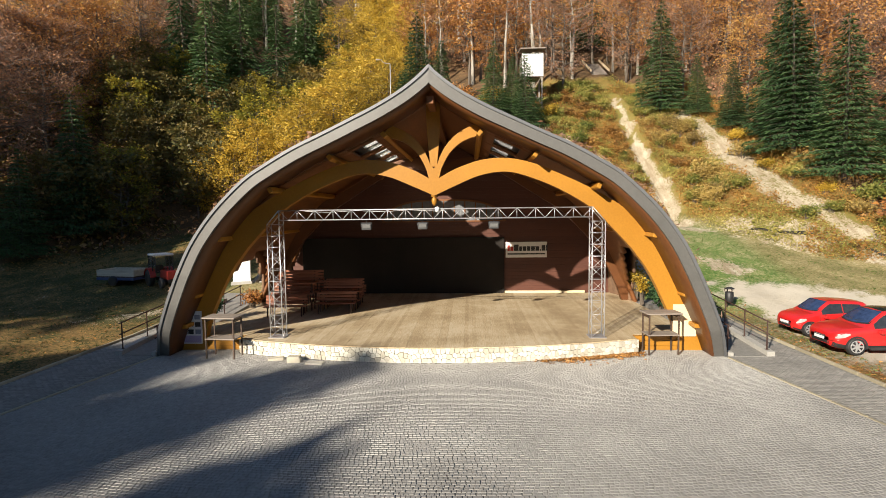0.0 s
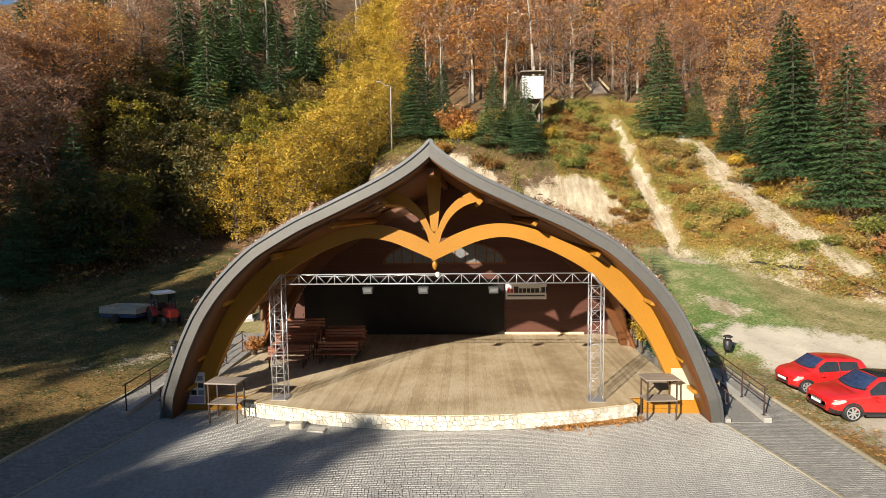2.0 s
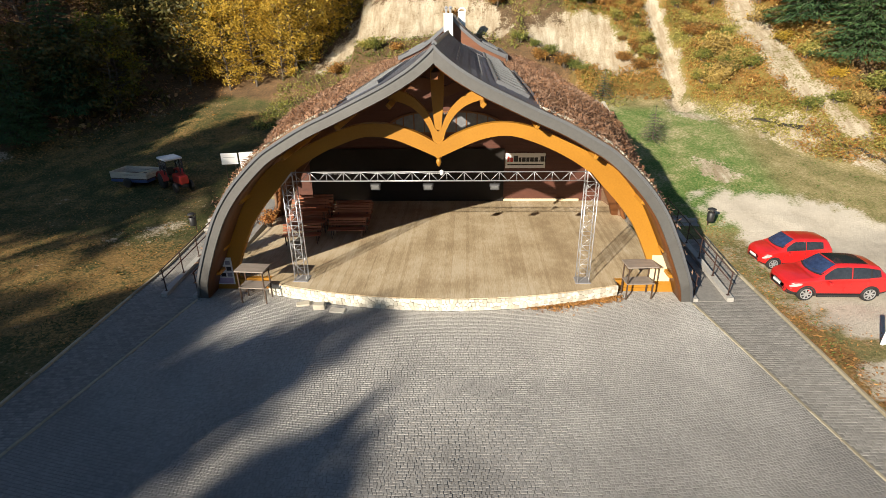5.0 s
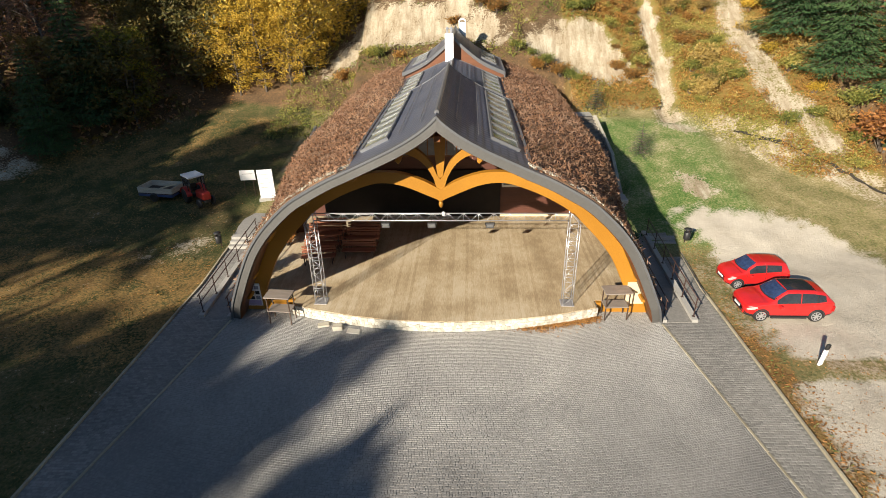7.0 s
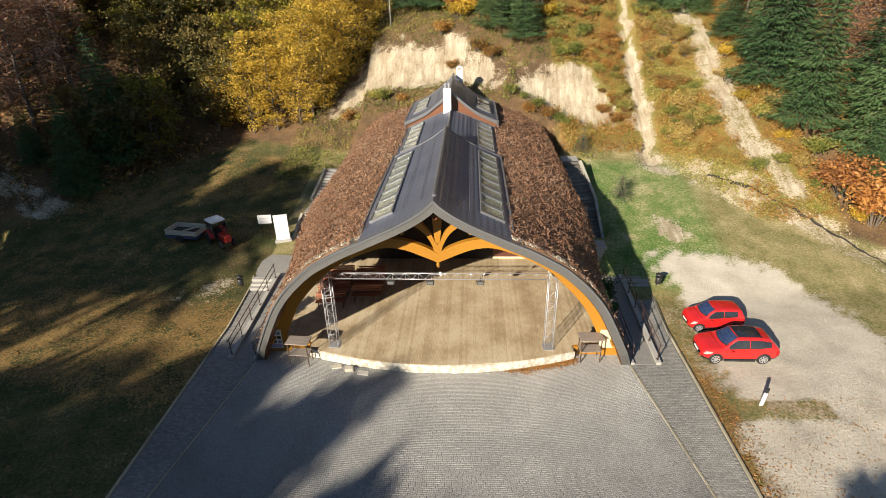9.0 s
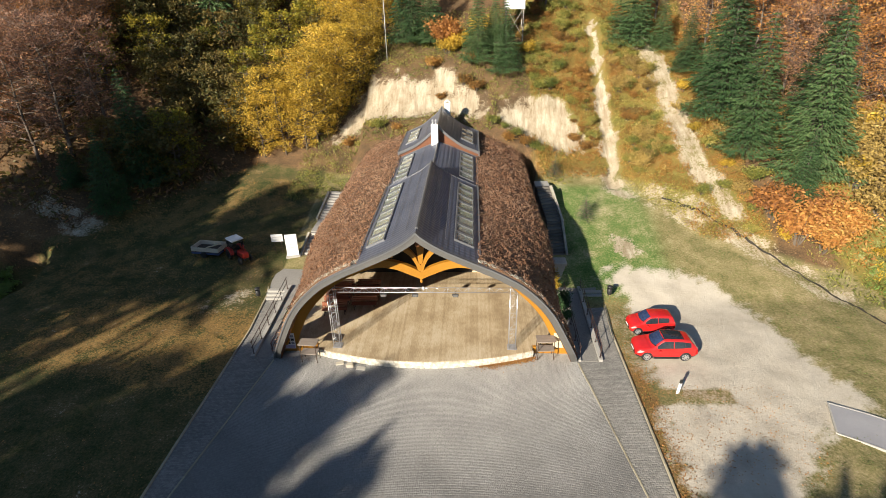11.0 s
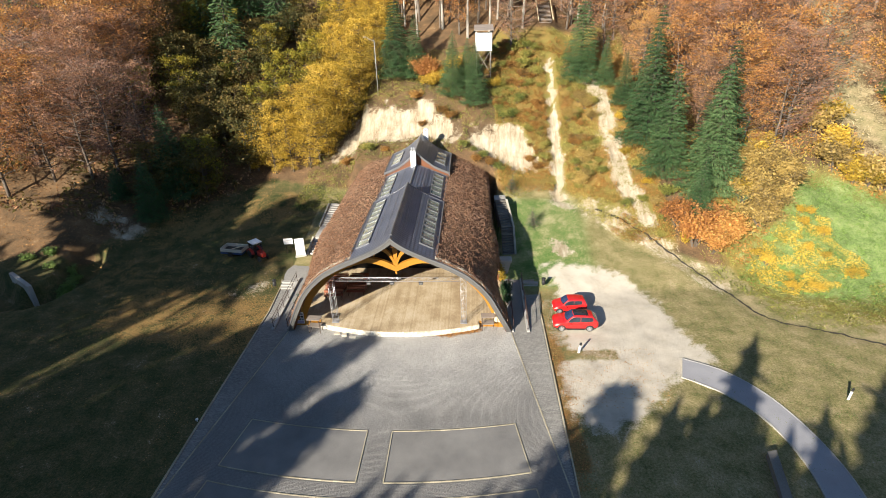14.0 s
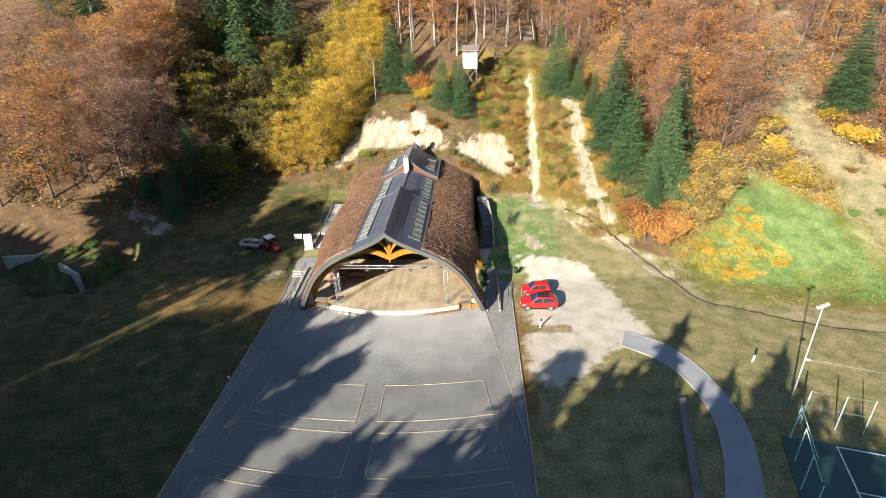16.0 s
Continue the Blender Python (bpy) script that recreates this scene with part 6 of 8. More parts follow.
def scatter_weeds():
    """Knee-high weeds, tall grass and fallen leaves on the slopes and lawns."""
    rng = np.random.default_rng(17)

    def spread(name, n, x0, x1, y0, y1, keep, mat, size, tall, label, flat=0.0, aspect=0.5):
        x, y = rng.uniform(x0, x1, n), rng.uniform(y0, y1, n)
        k = keep(x, y)
        x, y = x[k], y[k]
        clump = 0.5 + 0.5 * rough(x * 2.3, y * 2.3, 1.6)
        z = ground_height(x, y) + tall * (0.15 + 0.85 * clump) * rng.random(len(x)) + 0.02
        v, f = cards(np.column_stack([x, y, z]), None, size * (0.6 + 0.7 * clump), rng, aspect, flat)
        tagged(raw(name, v, f, mat), label, "plants", kind="stuff")

    def clear(x, y):
        bare = np.maximum.reduce([near(x + 0.35 * rough(x * 2, y * 3, 2.0), y, CHUTE, 1.0), near(x, y, CHUTE_EAST, 1.2), 1.0 * inside(x, y, CUT_EAST), 0.93 * inside(x, y, CUT_WEST)])
        return rng.random(len(x)) > bare

    slope = lambda x, y: (y > np.interp(x, KNOT_X, STEEP_Y) + 0.8) & clear(x, y)
    spread("weeds", 80000, 9.5, 28, 14, 46, lambda x, y: slope(x, y) & (rough(x + 40, y, 3.4) > -0.4), L_RUST, 0.105, 0.8, "rust-red and ochre weeds on the slope")
    spread("weeds", 56000, 9.5, 28, 14, 48, lambda x, y: slope(x, y) & (rough(x + 40, y, 3.4) < -0.05), L_WEED, 0.105, 0.8, "yellow-green weeds on the slope")
    spread("weeds", 40000, -16, 13, 22, 46, lambda x, y: clear(x, y) & ~inside(x, y, CUT_WEST) & (np.abs(x) > 9.9 - 12 * (y > 28.8)), L_WEED, 0.12, 0.5, "dry weeds above the sandy cut")
    spread("weeds", 40000, 32, 57, -2, 24, lambda x, y: inside(x + 0.8 * rough(x, y, 2.0), y, GREEN), L_GREEN, 0.11, 0.35, "lush green weeds at the foot of the eastern slope")
    spread("weeds", 26000, 32, 46, 5, 17, lambda x, y: inside(x + 0.9 * rough(x * 2, y * 2, 2.0), y + 0.7 * rough(x * 2 + 9, y * 2, 2.0), GOLDEN) & (rough(x * 2.1, y * 2.1, 2.2) > -0.25), L_YELLOW, 0.10, 0.6, "yellow-leaved weeds in the green meadow", 0.3, 0.7)
    spread("weeds", 16000, 32, 46, 5, 17, lambda x, y: inside(x + 1.5 * rough(x * 2, y * 2, 2.0), y + 1.2 * rough(x * 2 + 9, y * 2, 2.0), GOLDEN), L_WEED, 0.10, 0.6, "yellow-green weeds in the meadow", 0.2, 0.6)
    spread("weeds", 30000, 34, 43, 13, 27, lambda x, y: inside(x + 0.9 * rough(x * 2, y * 2, 2.0), y, OCHRE), L_OCHRE, 0.13, 1.1, "ochre undergrowth beside the firs", 0.2, 0.7)
    spread("weeds", 20000, 32, 54, 0, 10, lambda x, y: inside(x + 0.8 * rough(x * 2, y * 2, 2.0), y, PALE), L_WEED, 0.10, 0.35, "pale yellow-green tall grass along the ditch", 0.0, 0.45)
    spread("weeds", 9000, 32, 54, 0, 10, lambda x, y: inside(x, y, PALE) & (rough(x * 1.5, y * 1.5, 2.0) > 0.0), L_STRAW, 0.10, 0.35, "straw tufts along the ditch", 0.0, 0.45)
    spread("weeds", 26000, 45, 95, 0, 62, lambda x, y: inside(x, y, STRAW), L_STRAW, 0.16, 0.6, "straw-coloured tall grass on the eastern slope")
    spread("weeds", 9000, 30, 46, 6, 34, lambda x, y: (y > np.interp(x, (30, 34, 42, 62), (9, 4.0, 1.0, 0.5))) & ~inside(x, y, GREEN), L_WEED, 0.15, 0.8, "tall yellowing weeds at the foot of the eastern slope")
    spread("leaf_litter", 16000, -60, -20, 14, 50, lambda x, y: y > np.interp(x, KNOT_X, STEEP_Y) - 2, L_FALLEN, 0.10, 0.05, "fallen leaves under the western wood", 0.8, 0.8)
    spread("undergrowth", 22000, -75, -23, 18, 66, lambda x, y: (y > np.interp(x, KNOT_X, STEEP_Y) + 1) & (rough(x, y, 4.0) > -0.15), L_OLIVE, 0.26, 1.6, "shaded undergrowth of the western wood", 0.2, 0.8)
    spread("undergrowth", 12000, -75, -23, 18, 66, lambda x, y: (y > np.interp(x, KNOT_X, STEEP_Y) + 1) & (rough(x + 30, y, 4.0) > 0.0), L_BROWN, 0.24, 1.4, "brown-leaved undergrowth of the western wood", 0.2, 0.8)
    spread("undergrowth", 26000, 24, 90, 16, 70, lambda x, y: (y > np.interp(x, (24, 30, 40, 60, 90), (40, 30, 24, 26, 26))) & (rough(x, y, 5.0) > -0.3) & ~inside(x, y, STRAW), L_BROWN, 0.17, 1.2, "copper-leaved undergrowth of the eastern wood", 0.2, 0.8)
    spread("undergrowth", 30000, 26, 62, 10, 42, lambda x, y: (y > np.interp(x, (26, 30, 34, 42, 60, 80), (22, 14, 10, 8, 6, 4))) & (rough(x + 17, y, 4.0) > -0.1) & ~inside(x, y, GREEN) & ~inside(x, y, STRAW), L_RUST, 0.18, 0.9, "ochre weeds and saplings on the eastern slope", 0.1, 0.7)
    spread("undergrowth", 16000, -100, 95, 56, 130, lambda x, y: rough(x, y, 6.0) > -0.4, L_BROWN, 0.24, 1.6, "leafy floor of the upper wood", 0.3, 0.8)
    lawn = lambda x, y: (np.abs(x) > 12.9) & ~inside(x, y, LOT) & (y < np.interp(x, KNOT_X, STEEP_Y))
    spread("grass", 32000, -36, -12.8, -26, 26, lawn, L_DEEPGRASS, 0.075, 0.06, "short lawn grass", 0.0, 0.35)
    spread("grass", 26000, 12.8, 40, -24, 22, lambda x, y: lawn(x, y) & (rng.random(len(x)) > near(x, y, DITCH[:4], 1.5)), L_GRASS, 0.075, 0.06, "short lawn grass", 0.0, 0.35)
    spread("fallen_leaves", 15000, -34, -12.8, -24, 22, lambda x, y: lawn(x, y) & (rough(x, y, 5.0) + 1.6 * near(x, y, [(-26, 2), (-14, 5)], 7.0) > rng.uniform(-0.2, 1.4, len(x))), L_FALLEN, 0.048, 0.02, "scattered fallen leaves on the lawn", 0.85, 0.8)
    spread("fallen_leaves", 3600, 12.75, 14.2, -16, -0.5, lambda x, y: rng.random(len(x)) < np.exp(-(x - 12.75) * 1.8), L_FALLEN, 0.055, 0.03, "orange leaves blown along the kerb", 0.85, 0.8)
    spread("fallen_leaves", 1500, 13, 21, -9, -2, lambda x, y: rng.random(len(x)) < 0.6, L_FALLEN, 0.05, 0.02, "leaves scattered on gravel", 0.85, 0.8)
    spread("fallen_leaves", 1700, 12.8, 14.8, -2, 8, lambda x, y: rng.random(len(x)) < np.exp(-(x - 12.8) * 0.7), L_FALLEN, 0.045, 0.02, "yellow and orange leaves strewn on the verge", 0.85, 0.8)


scatter_weeds()

# ---- ramps, landings and outer stairs on both flanks ----
def build_flank_walks():
    for s, side in ((-1, "west"), (1, "east")):
        walkway = tagged(new("pavement_" + side), "paved ramp and landing beside the stage hall", "ramp", kind="structure")
        # ramp surface
        bm = bmesh.new()
        a = [bm.verts.new((s * x, y, z)) for x, y, z in ((9.6, 0.0, 0.012), (11.1, 0.0, 0.012), (11.1, 7.4, STAGE_Z), (9.6, 7.4, STAGE_Z))]
        b = [bm.verts.new((s * x, y, -0.1)) for x, y in ((9.6, 0.0), (11.1, 0.0), (11.1, 7.4), (9.6, 7.4))]
        bm.faces.new(a)
        for i in range(4):
            bm.faces.new((a[i], b[i], b[(i + 1) % 4], a[(i + 1) % 4]))
        bmesh.ops.recalc_face_normals(bm, faces=bm.faces)
        part("ramp", bm, M_PAVER, walkway, "block-paved ramp")
        # landing at stage height
        bm = bmesh.new()
        ring = [(9.2, 7.4), (11.35, 7.4), (11.35, 7.95), (12.8, 7.95), (13.05, 9.2), (13.1, 10.3), (12.7, 11.3), (12.0, 12.1), (11.5, 12.9), (11.5, 13.2), (9.2, 13.2)] if s < 0 else [(9.2, 7.4), (11.35, 7.4), (11.35, 7.95), (12.5, 7.95), (12.7, 9.0), (12.7, 10.7), (11.9, 12.2), (9.2, 12.2)]
        hi = [bm.verts.new((s * x, y, STAGE_Z)) for x, y in ring]
        lo = [bm.verts.new((s * x, y, -0.1)) for x, y in ring]
        bm.faces.new(hi)
        for i in range(len(ring)):
            j = (i + 1) % len(ring)
            bm.faces.new((hi[i], lo[i], lo[j], hi[j]))
        bmesh.ops.recalc_face_normals(bm, faces=bm.faces)
        part("landing", bm, M_PAVER, walkway, "block-paved landing")
        for k in range(3):
            bm = bmesh.new()
            box(bm, 11.36, 12.88, 7.06 + 0.3 * k, 7.94, 0.165 * k - 0.05, 0.165 * (k + 1), bevel=0.012)
            st = part("step", bm, M_CONC, walkway)
            if s < 0:
                st.matrix_world = Matrix.Translation((-24.24, 0, 0))
        # low wall between ramp and walk
        bm = bmesh.new()
        vs = [bm.verts.new((s * x, y, z)) for x in (11.1, 11.35) for y, z in ((0.0, -0.1), (8.2, -0.1), (8.2, 0.68), (7.4, 0.68), (0.0, 0.16))]
        for q in ((0, 1, 2, 3, 4), (9, 8, 7, 6, 5), (0, 4, 9, 5), (4, 3, 8, 9), (3, 2, 7, 8), (2, 1, 6, 7), (1, 0, 5, 6)):
            bm.faces.new([vs[i] for i in q])
        bmesh.ops.recalc_face_normals(bm, faces=bm.faces)
        part("ramp_wall", bm, M_CONC, walkway, "pale concrete ramp wall")
        bm = bmesh.new()
        box(bm, min(s * 9.82, s * 10.0), max(s * 9.82, s * 10.0), -0.05, 0.5, 0.0, 0.14, bevel=0.015)
        part("footing", bm, M_CONC, walkway)
        # outer stairs, two flights with a short landing
        stair = tagged(new("stairs_" + side), "concrete stairs climbing along the planted roof", "stairs", kind="structure")
        line = [p for side_, p in STAIR_LINES if side_ == s][0]
        path = [((line[1][k], line[0][k], line[2][k]), (line[1][k + 1], line[0][k + 1], line[2][k + 1]), n) for k, n in (((0, 8), (2, 10)) if s < 0 else ((0, 13), (1, 11)))]
        for (x0, y0, z0), (x1, y1, z1), n in path:
            turn = math.degrees(math.atan2(-(x1 - x0) * s, y1 - y0))
            run = math.hypot(x1 - x0, y1 - y0) / n
            for k in range(n):
                u = (k + 0.5) / n
                bm = bmesh.new()
                box(bm, -0.62, 0.62, -run / 2 - 0.02, run / 2 + 0.02, -1.4, 0, bevel=0.012)
                ob = part("step", bm, M_CONC if s < 0 else M_OLDSTEP, stair)
                ob.matrix_world = pose(s * (x0 + u * (x1 - x0)), y0 + u * (y1 - y0), z0 + (k + 1) / n * (z1 - z0), 0, 0, turn)
            for off, top in ((0.74, 0.12),):
                bm = bmesh.new()
                bar(bm, (x0 * s + off * s, y0, z0 - 0.4), (x1 * s + off * s, y1, z1 - 0.4), 0.2, 1.2)
                part("cheek_wall", bm, M_STONEY, stair, "pale stone cheek wall")
        bm = bmesh.new()
        if s < 0:
            box(bm, -11.4, -10.1, 15.58, 18.42, 0.6, 1.98)
        else:
            box(bm, 9.0, 10.3, 19.78, 21.2, 3.3, 4.6)
        part("stair_landing", bm, M_CONC, stair)


M_OLDSTEP = plain("dark_old_step", (0.08, 0.072, 0.062), (0.19, 0.175, 0.155), 4.0, 0.9, bumpy=0.4, each=0.3)
M_STONEY = plain("rubble_wall", (0.22, 0.20, 0.16), (0.48, 0.44, 0.36), 9.0, 0.95, bumpy=0.8, fine=7)
build_flank_walks()


def handrail(points, label, posts):
    """A steel handrail: two bars on posts, sloping with the ramp."""
    (x0, y0, z0), (x1, y1, z1) = points
    rail = thing("handrail", label, "handrail", "ramp handrails", (x0, y0, z0))
    d = Vector((x1 - x0, y1 - y0, z1 - z0))
    for h in (0.95, 0.55):
        bm = bmesh.new()
        rod(bm, (0, -0.15, h), (d.x, d.y + 0.15, d.z + h), 0.024, 8)
        part("rail", bm, M_STEEL, rail, smooth_=True)
    for k in range(posts):
        p = d * (k / (posts - 1))
        bm = bmesh.new()
        rod(bm, (p.x, p.y, p.z), (p.x, p.y, p.z + 1.0), 0.024, 8)
        box(bm, p.x - 0.06, p.x + 0.06, p.y - 0.06, p.y + 0.06, p.z - 0.004, p.z + 0.012)
        part("post", bm, M_STEEL, rail)
    return rail


for s in (-1, 1):
    handrail([(s * 11.22, 0.25, 0.17), (s * 11.22, 7.6, 0.69)], "dark steel handrail on the ramp's outer wall", 6)
    handrail([(s * 9.95, 0.3, 0.03), (s * 9.95, 7.2, 0.49)], "dark steel handrail along the hall side of the ramp", 5)


# ---- lighting truss on the stage ----
def lattice(bm, a, b, w, bays, r=0.019, r2=0.008):
    """A square lattice mast from a to b."""
    a, b = Vector(a), Vector(b)
    d = (b - a).normalized()
    up = Vector((0, 1, 0))
    sidev = d.cross(up).normalized()
    corners = [sidev * (w / 2) * i + up * (w / 2) * j for i, j in ((-1, -1), (1, -1), (1, 1), (-1, 1))]
    for c in corners:
        rod(bm, a + c, b + c, r, 8)
    for k in range(bays + 1):
        p = a.lerp(b, k / bays)
        for i in range(4):
            rod(bm, p + corners[i], p + corners[(i + 1) % 4], r2, 6)
    for k in range(bays):
        p, q = a.lerp(b, k / bays), a.lerp(b, (k + 1) / bays)
        for i in range(4):
            m, n = corners[i], corners[(i + 1) % 4]
            rod(bm, (p if k % 2 else q) + m, (q if k % 2 else p) + n, r2, 6)


def build_truss():
    truss = thing("lighting_truss", "silver aluminium goalpost truss standing on the stage", "truss")
    for x in (-5.69, 5.66):
        bm = bmesh.new()
        lattice(bm, (x, 0.74, STAGE_Z + 0.02), (x, 0.74, 4.55), 0.44, 10)
        s = 1 if x > 0 else -1
        for y in (0.52, 0.96):
            rod(bm, (x + s * 0.22, y, 4.55), (x - s * 0.22, y, 5.05), 0.02, 8)
            rod(bm, (x - s * 0.22, y, 4.55), (x - s * 0.22, y, 5.05), 0.02, 8)
        part("column", bm, M_ALU, truss, smooth_=True)
        bm = bmesh.new()
        box(bm, x - 0.3, x + 0.3, 0.44, 1.04, STAGE_Z, STAGE_Z + 0.025, bevel=0.005)
        part("base_plate", bm, M_ALU, truss)
    bm = bmesh.new()
    for z in (4.7, 5.04):
        rod(bm, (-5.47, 0.56, z), (5.44, 0.56, z), 0.021, 8)
    bays = 34
    for k in range(bays + 1):
        x = -5.47 + 10.91 * k / bays
        if k % 2 == 0:
            rod(bm, (x, 0.56, 4.7), (x, 0.56, 5.04), 0.011, 6)
        if k < bays:
            x2 = -5.47 + 10.91 * (k + 1) / bays
            rod(bm, (x, 0.56, 4.7 if k % 2 else 5.04), (x2, 0.56, 5.04 if k % 2 else 4.7), 0.012, 6)
    part("beam", bm, M_ALU, truss, smooth_=True)
    for x in (-2.38, -0.4, 2.08):
        lamp = thing("floodlight", "small black floodlight clamped under the truss beam", "floodlight", "truss floodlights", (x, 0.62, 4.45))
        bm = bmesh.new()
        box(bm, -0.17, 0.17, -0.06, 0.06, -0.11, 0.11, pose(0, 0, 0, 20, 0, 0), bevel=0.015)
        part("housing", bm, M_LAMPGREY, lamp)
        bm = bmesh.new()
        box(bm, -0.13, 0.13, -0.072, -0.062, -0.03, 0.085, pose(0, 0, 0, 20, 0, 0))
        part("lens", bm, M_LENS, lamp)
        bm = bmesh.new()
        rod(bm, (0, 0, 0.1), (0, 0.0, 0.3), 0.015, 6)
        bar(bm, (-0.19, 0, 0.0), (-0.19, 0, 0.13), 0.02, 0.03)
        bar(bm, (0.19, 0, 0.0), (0.19, 0, 0.13), 0.02, 0.03)
        bar(bm, (-0.2, 0, 0.13), (0.2, 0, 0.13), 0.03, 0.02)
        part("bracket", bm, M_BLACK, lamp)
    cam_ = thing("spot_lamp", "small white lamp fixed on the truss beam", "lamp", "", (0.12, 0.55, 5.02))
    bm = bmesh.new()
    lathe(bm, [(0.03, -0.1), (0.07, -0.06), (0.08, 0.06), (0.02, 0.1)], 12)
    part("head", bm, M_WHITE, cam_, smooth_=True)
    bm = bmesh.new()
    pts = [Vector((-4.6 + 0.31 * k, 0.56, 5.02 - 0.05 * abs(math.sin(k * 0.52)))) for k in range(17)]
    for a, b in zip(pts, pts[1:]):
        rod(bm, a, b, 0.006, 5)
    cable = part("cable", bm, M_WHITE)
    tagged(cable, "pale electric cable looped along the truss beam", "cable")


M_LAMPGREY = plain("grey_lamp_housing", (0.05, 0.05, 0.052), (0.10, 0.10, 0.102), 5.0, 0.5, bumpy=0.05)
M_LENS = plain("lamp_glass", (0.10, 0.10, 0.10), (0.24, 0.24, 0.235), 3.0, 0.12, bumpy=0.0)
build_truss()


# ---- tall tables, boards, posters, benches ----
def tall_table(x, y, turn):
    w = 0.6
    t = thing("tall_table", "tall weathered timber table with a lower shelf", "table", "tables beside the stage", (x, y, 0), turn)
    bm = bmesh.new()
    box(bm, -w, w, -0.38, 0.38, 1.39, 1.44, bevel=0.012)
    part("tabletop", bm, M_TABLE, t)
    bm = bmesh.new()
    box(bm, -w + 0.06, w - 0.06, -0.32, 0.32, 0.66, 0.70, bevel=0.01)
    part("shelf", bm, M_TABLE, t)
    for sx in (-w + 0.1, w - 0.1):
        for sy in (-0.28, 0.28):
            bm = bmesh.new()
            box(bm, sx - 0.024, sx + 0.024, sy - 0.024, sy + 0.024, 0, 1.39, bevel=0.005)
            part("leg", bm, M_STEELB, t)
    for sx in (-w + 0.1, w - 0.1):
        bm = bmesh.new()
        box(bm, sx - 0.02, sx + 0.02, -0.24, 0.24, 1.27, 1.37)
        part("rail", bm, M_STEELB, t)


M_STEELB = plain("dark_stained_timber", (0.04, 0.024, 0.016), (0.09, 0.055, 0.036), 5.0, 0.6)
tall_table(7.75, 0.42, 4)
tall_table(-7.3, -0.15, -4)

bm = bmesh.new()
box(bm, 8.28, 9.08, 0.73, 0.76, 0.5, 1.63, bevel=0.004)
tagged(part("notice_board", bm, M_PLY), "blank pale plywood board fixed on the arch foot", "board")


def poster():
    p = thing("poster", "white poster with rows of dark photographs and violet print", "poster", "", (-8.93, 0.74, 0.24))
    bm = bmesh.new()
    box(bm, -0.4, 0.4, -0.015, 0.015, 0, 1.2)
    part("sheet", bm, M_WHITE, p)
    rng = random.Random(9)
    for r in range(3):
        for c in range(3):
            bm = bmesh.new()
            x, z = -0.25 + 0.25 * c + rng.uniform(-0.02, 0.02), 0.98 - 0.27 * r
            box(bm, x - 0.1, x + 0.1, -0.022, -0.016, z - 0.085, z + 0.085)
            part("photo", bm, M_PHOTO if (r + c) % 3 else M_INK, p)
    bm = bmesh.new()
    box(bm, -0.36, 0.36, -0.022, -0.016, 0.04, 0.3)
    part("print_panel", bm, M_VIOLET, p)


M_PHOTO = plain("photo_print", (0.10, 0.12, 0.18), (0.35, 0.36, 0.42), 14.0, 0.5, bumpy=0)
M_INK = plain("black_ink", (0.015, 0.015, 0.018), (0.04, 0.04, 0.045), 10.0, 0.6, bumpy=0)
M_VIOLET = plain("violet_print", (0.28, 0.22, 0.42), (0.55, 0.48, 0.66), 10.0, 0.5, bumpy=0)
M_RED = plain("red_print", (0.45, 0.04, 0.03), (0.6, 0.06, 0.05), 10.0, 0.5, bumpy=0)
poster()


def stage_sign():
    s = thing("banner_sign", "white banner sign with dark lettering bars on the back wall", "sign", "", (4.28, BACK_Y - 0.04, 2.42))
    bm = bmesh.new()
    box(bm, -1.1, 1.1, -0.03, 0.03, 0, 0.84)
    part("panel", bm, M_WHITE, s)
    x = -1.0
    for w, h, m in ((0.12, 0.3, M_RED), (0.16, 0.22, M_RED), (0.24, 0.34, M_INK), (0.15, 0.24, M_INK), (0.2, 0.24, M_INK), (0.18, 0.24, M_INK), (0.2, 0.24, M_INK), (0.2, 0.24, M_INK), (0.06, 0.08, M_INK), (0.2, 0.3, M_INK), (0.08, 0.32, M_INK)):
        bm = bmesh.new()
        box(bm, x, x + w, -0.038, -0.031, 0.36, 0.36 + h)
        part("lettering_bar", bm, m, s)
        x += w + 0.035
    bm = bmesh.new()
    box(bm, -1.0, 1.0, -0.038, -0.031, 0.16, 0.23)
    part("lettering_bar", bm, M_INK, s)


stage_sign()


def park_bench(name="bench"):
    b = thing(name, "red-brown slatted park bench with dark iron legs, stacked on the stage", "bench", "stacked benches")
    for k in range(4):
        bm = bmesh.new()
        box(bm, -0.9, 0.9, -0.22 + 0.115 * k, -0.125 + 0.115 * k, 0.42, 0.455, bevel=0.006)
        part("seat_slat", bm, M_BENCH, b)
    for k in range(3):
        bm = bmesh.new()
        box(bm, -0.9, 0.9, 0.25 + 0.03 * k, 0.285 + 0.03 * k, 0.52 + 0.13 * k, 0.62 + 0.13 * k, bevel=0.006)
        part("back_slat", bm, M_BENCH, b)
    for x in (-0.72, 0.72):
        bm = bmesh.new()
        bar(bm, (x, -0.2, 0), (x, -0.18, 0.42), 0.05, 0.04)
        bar(bm, (x, 0.2, 0), (x, 0.22, 0.42), 0.05, 0.04)
        bar(bm, (x, -0.22, 0.4), (x, 0.26, 0.4), 0.05, 0.04)
        bar(bm, (x, 0.24, 0.4), (x, 0.36, 0.9), 0.05, 0.035)
        part("leg", bm, M_STEEL, b)
    return b


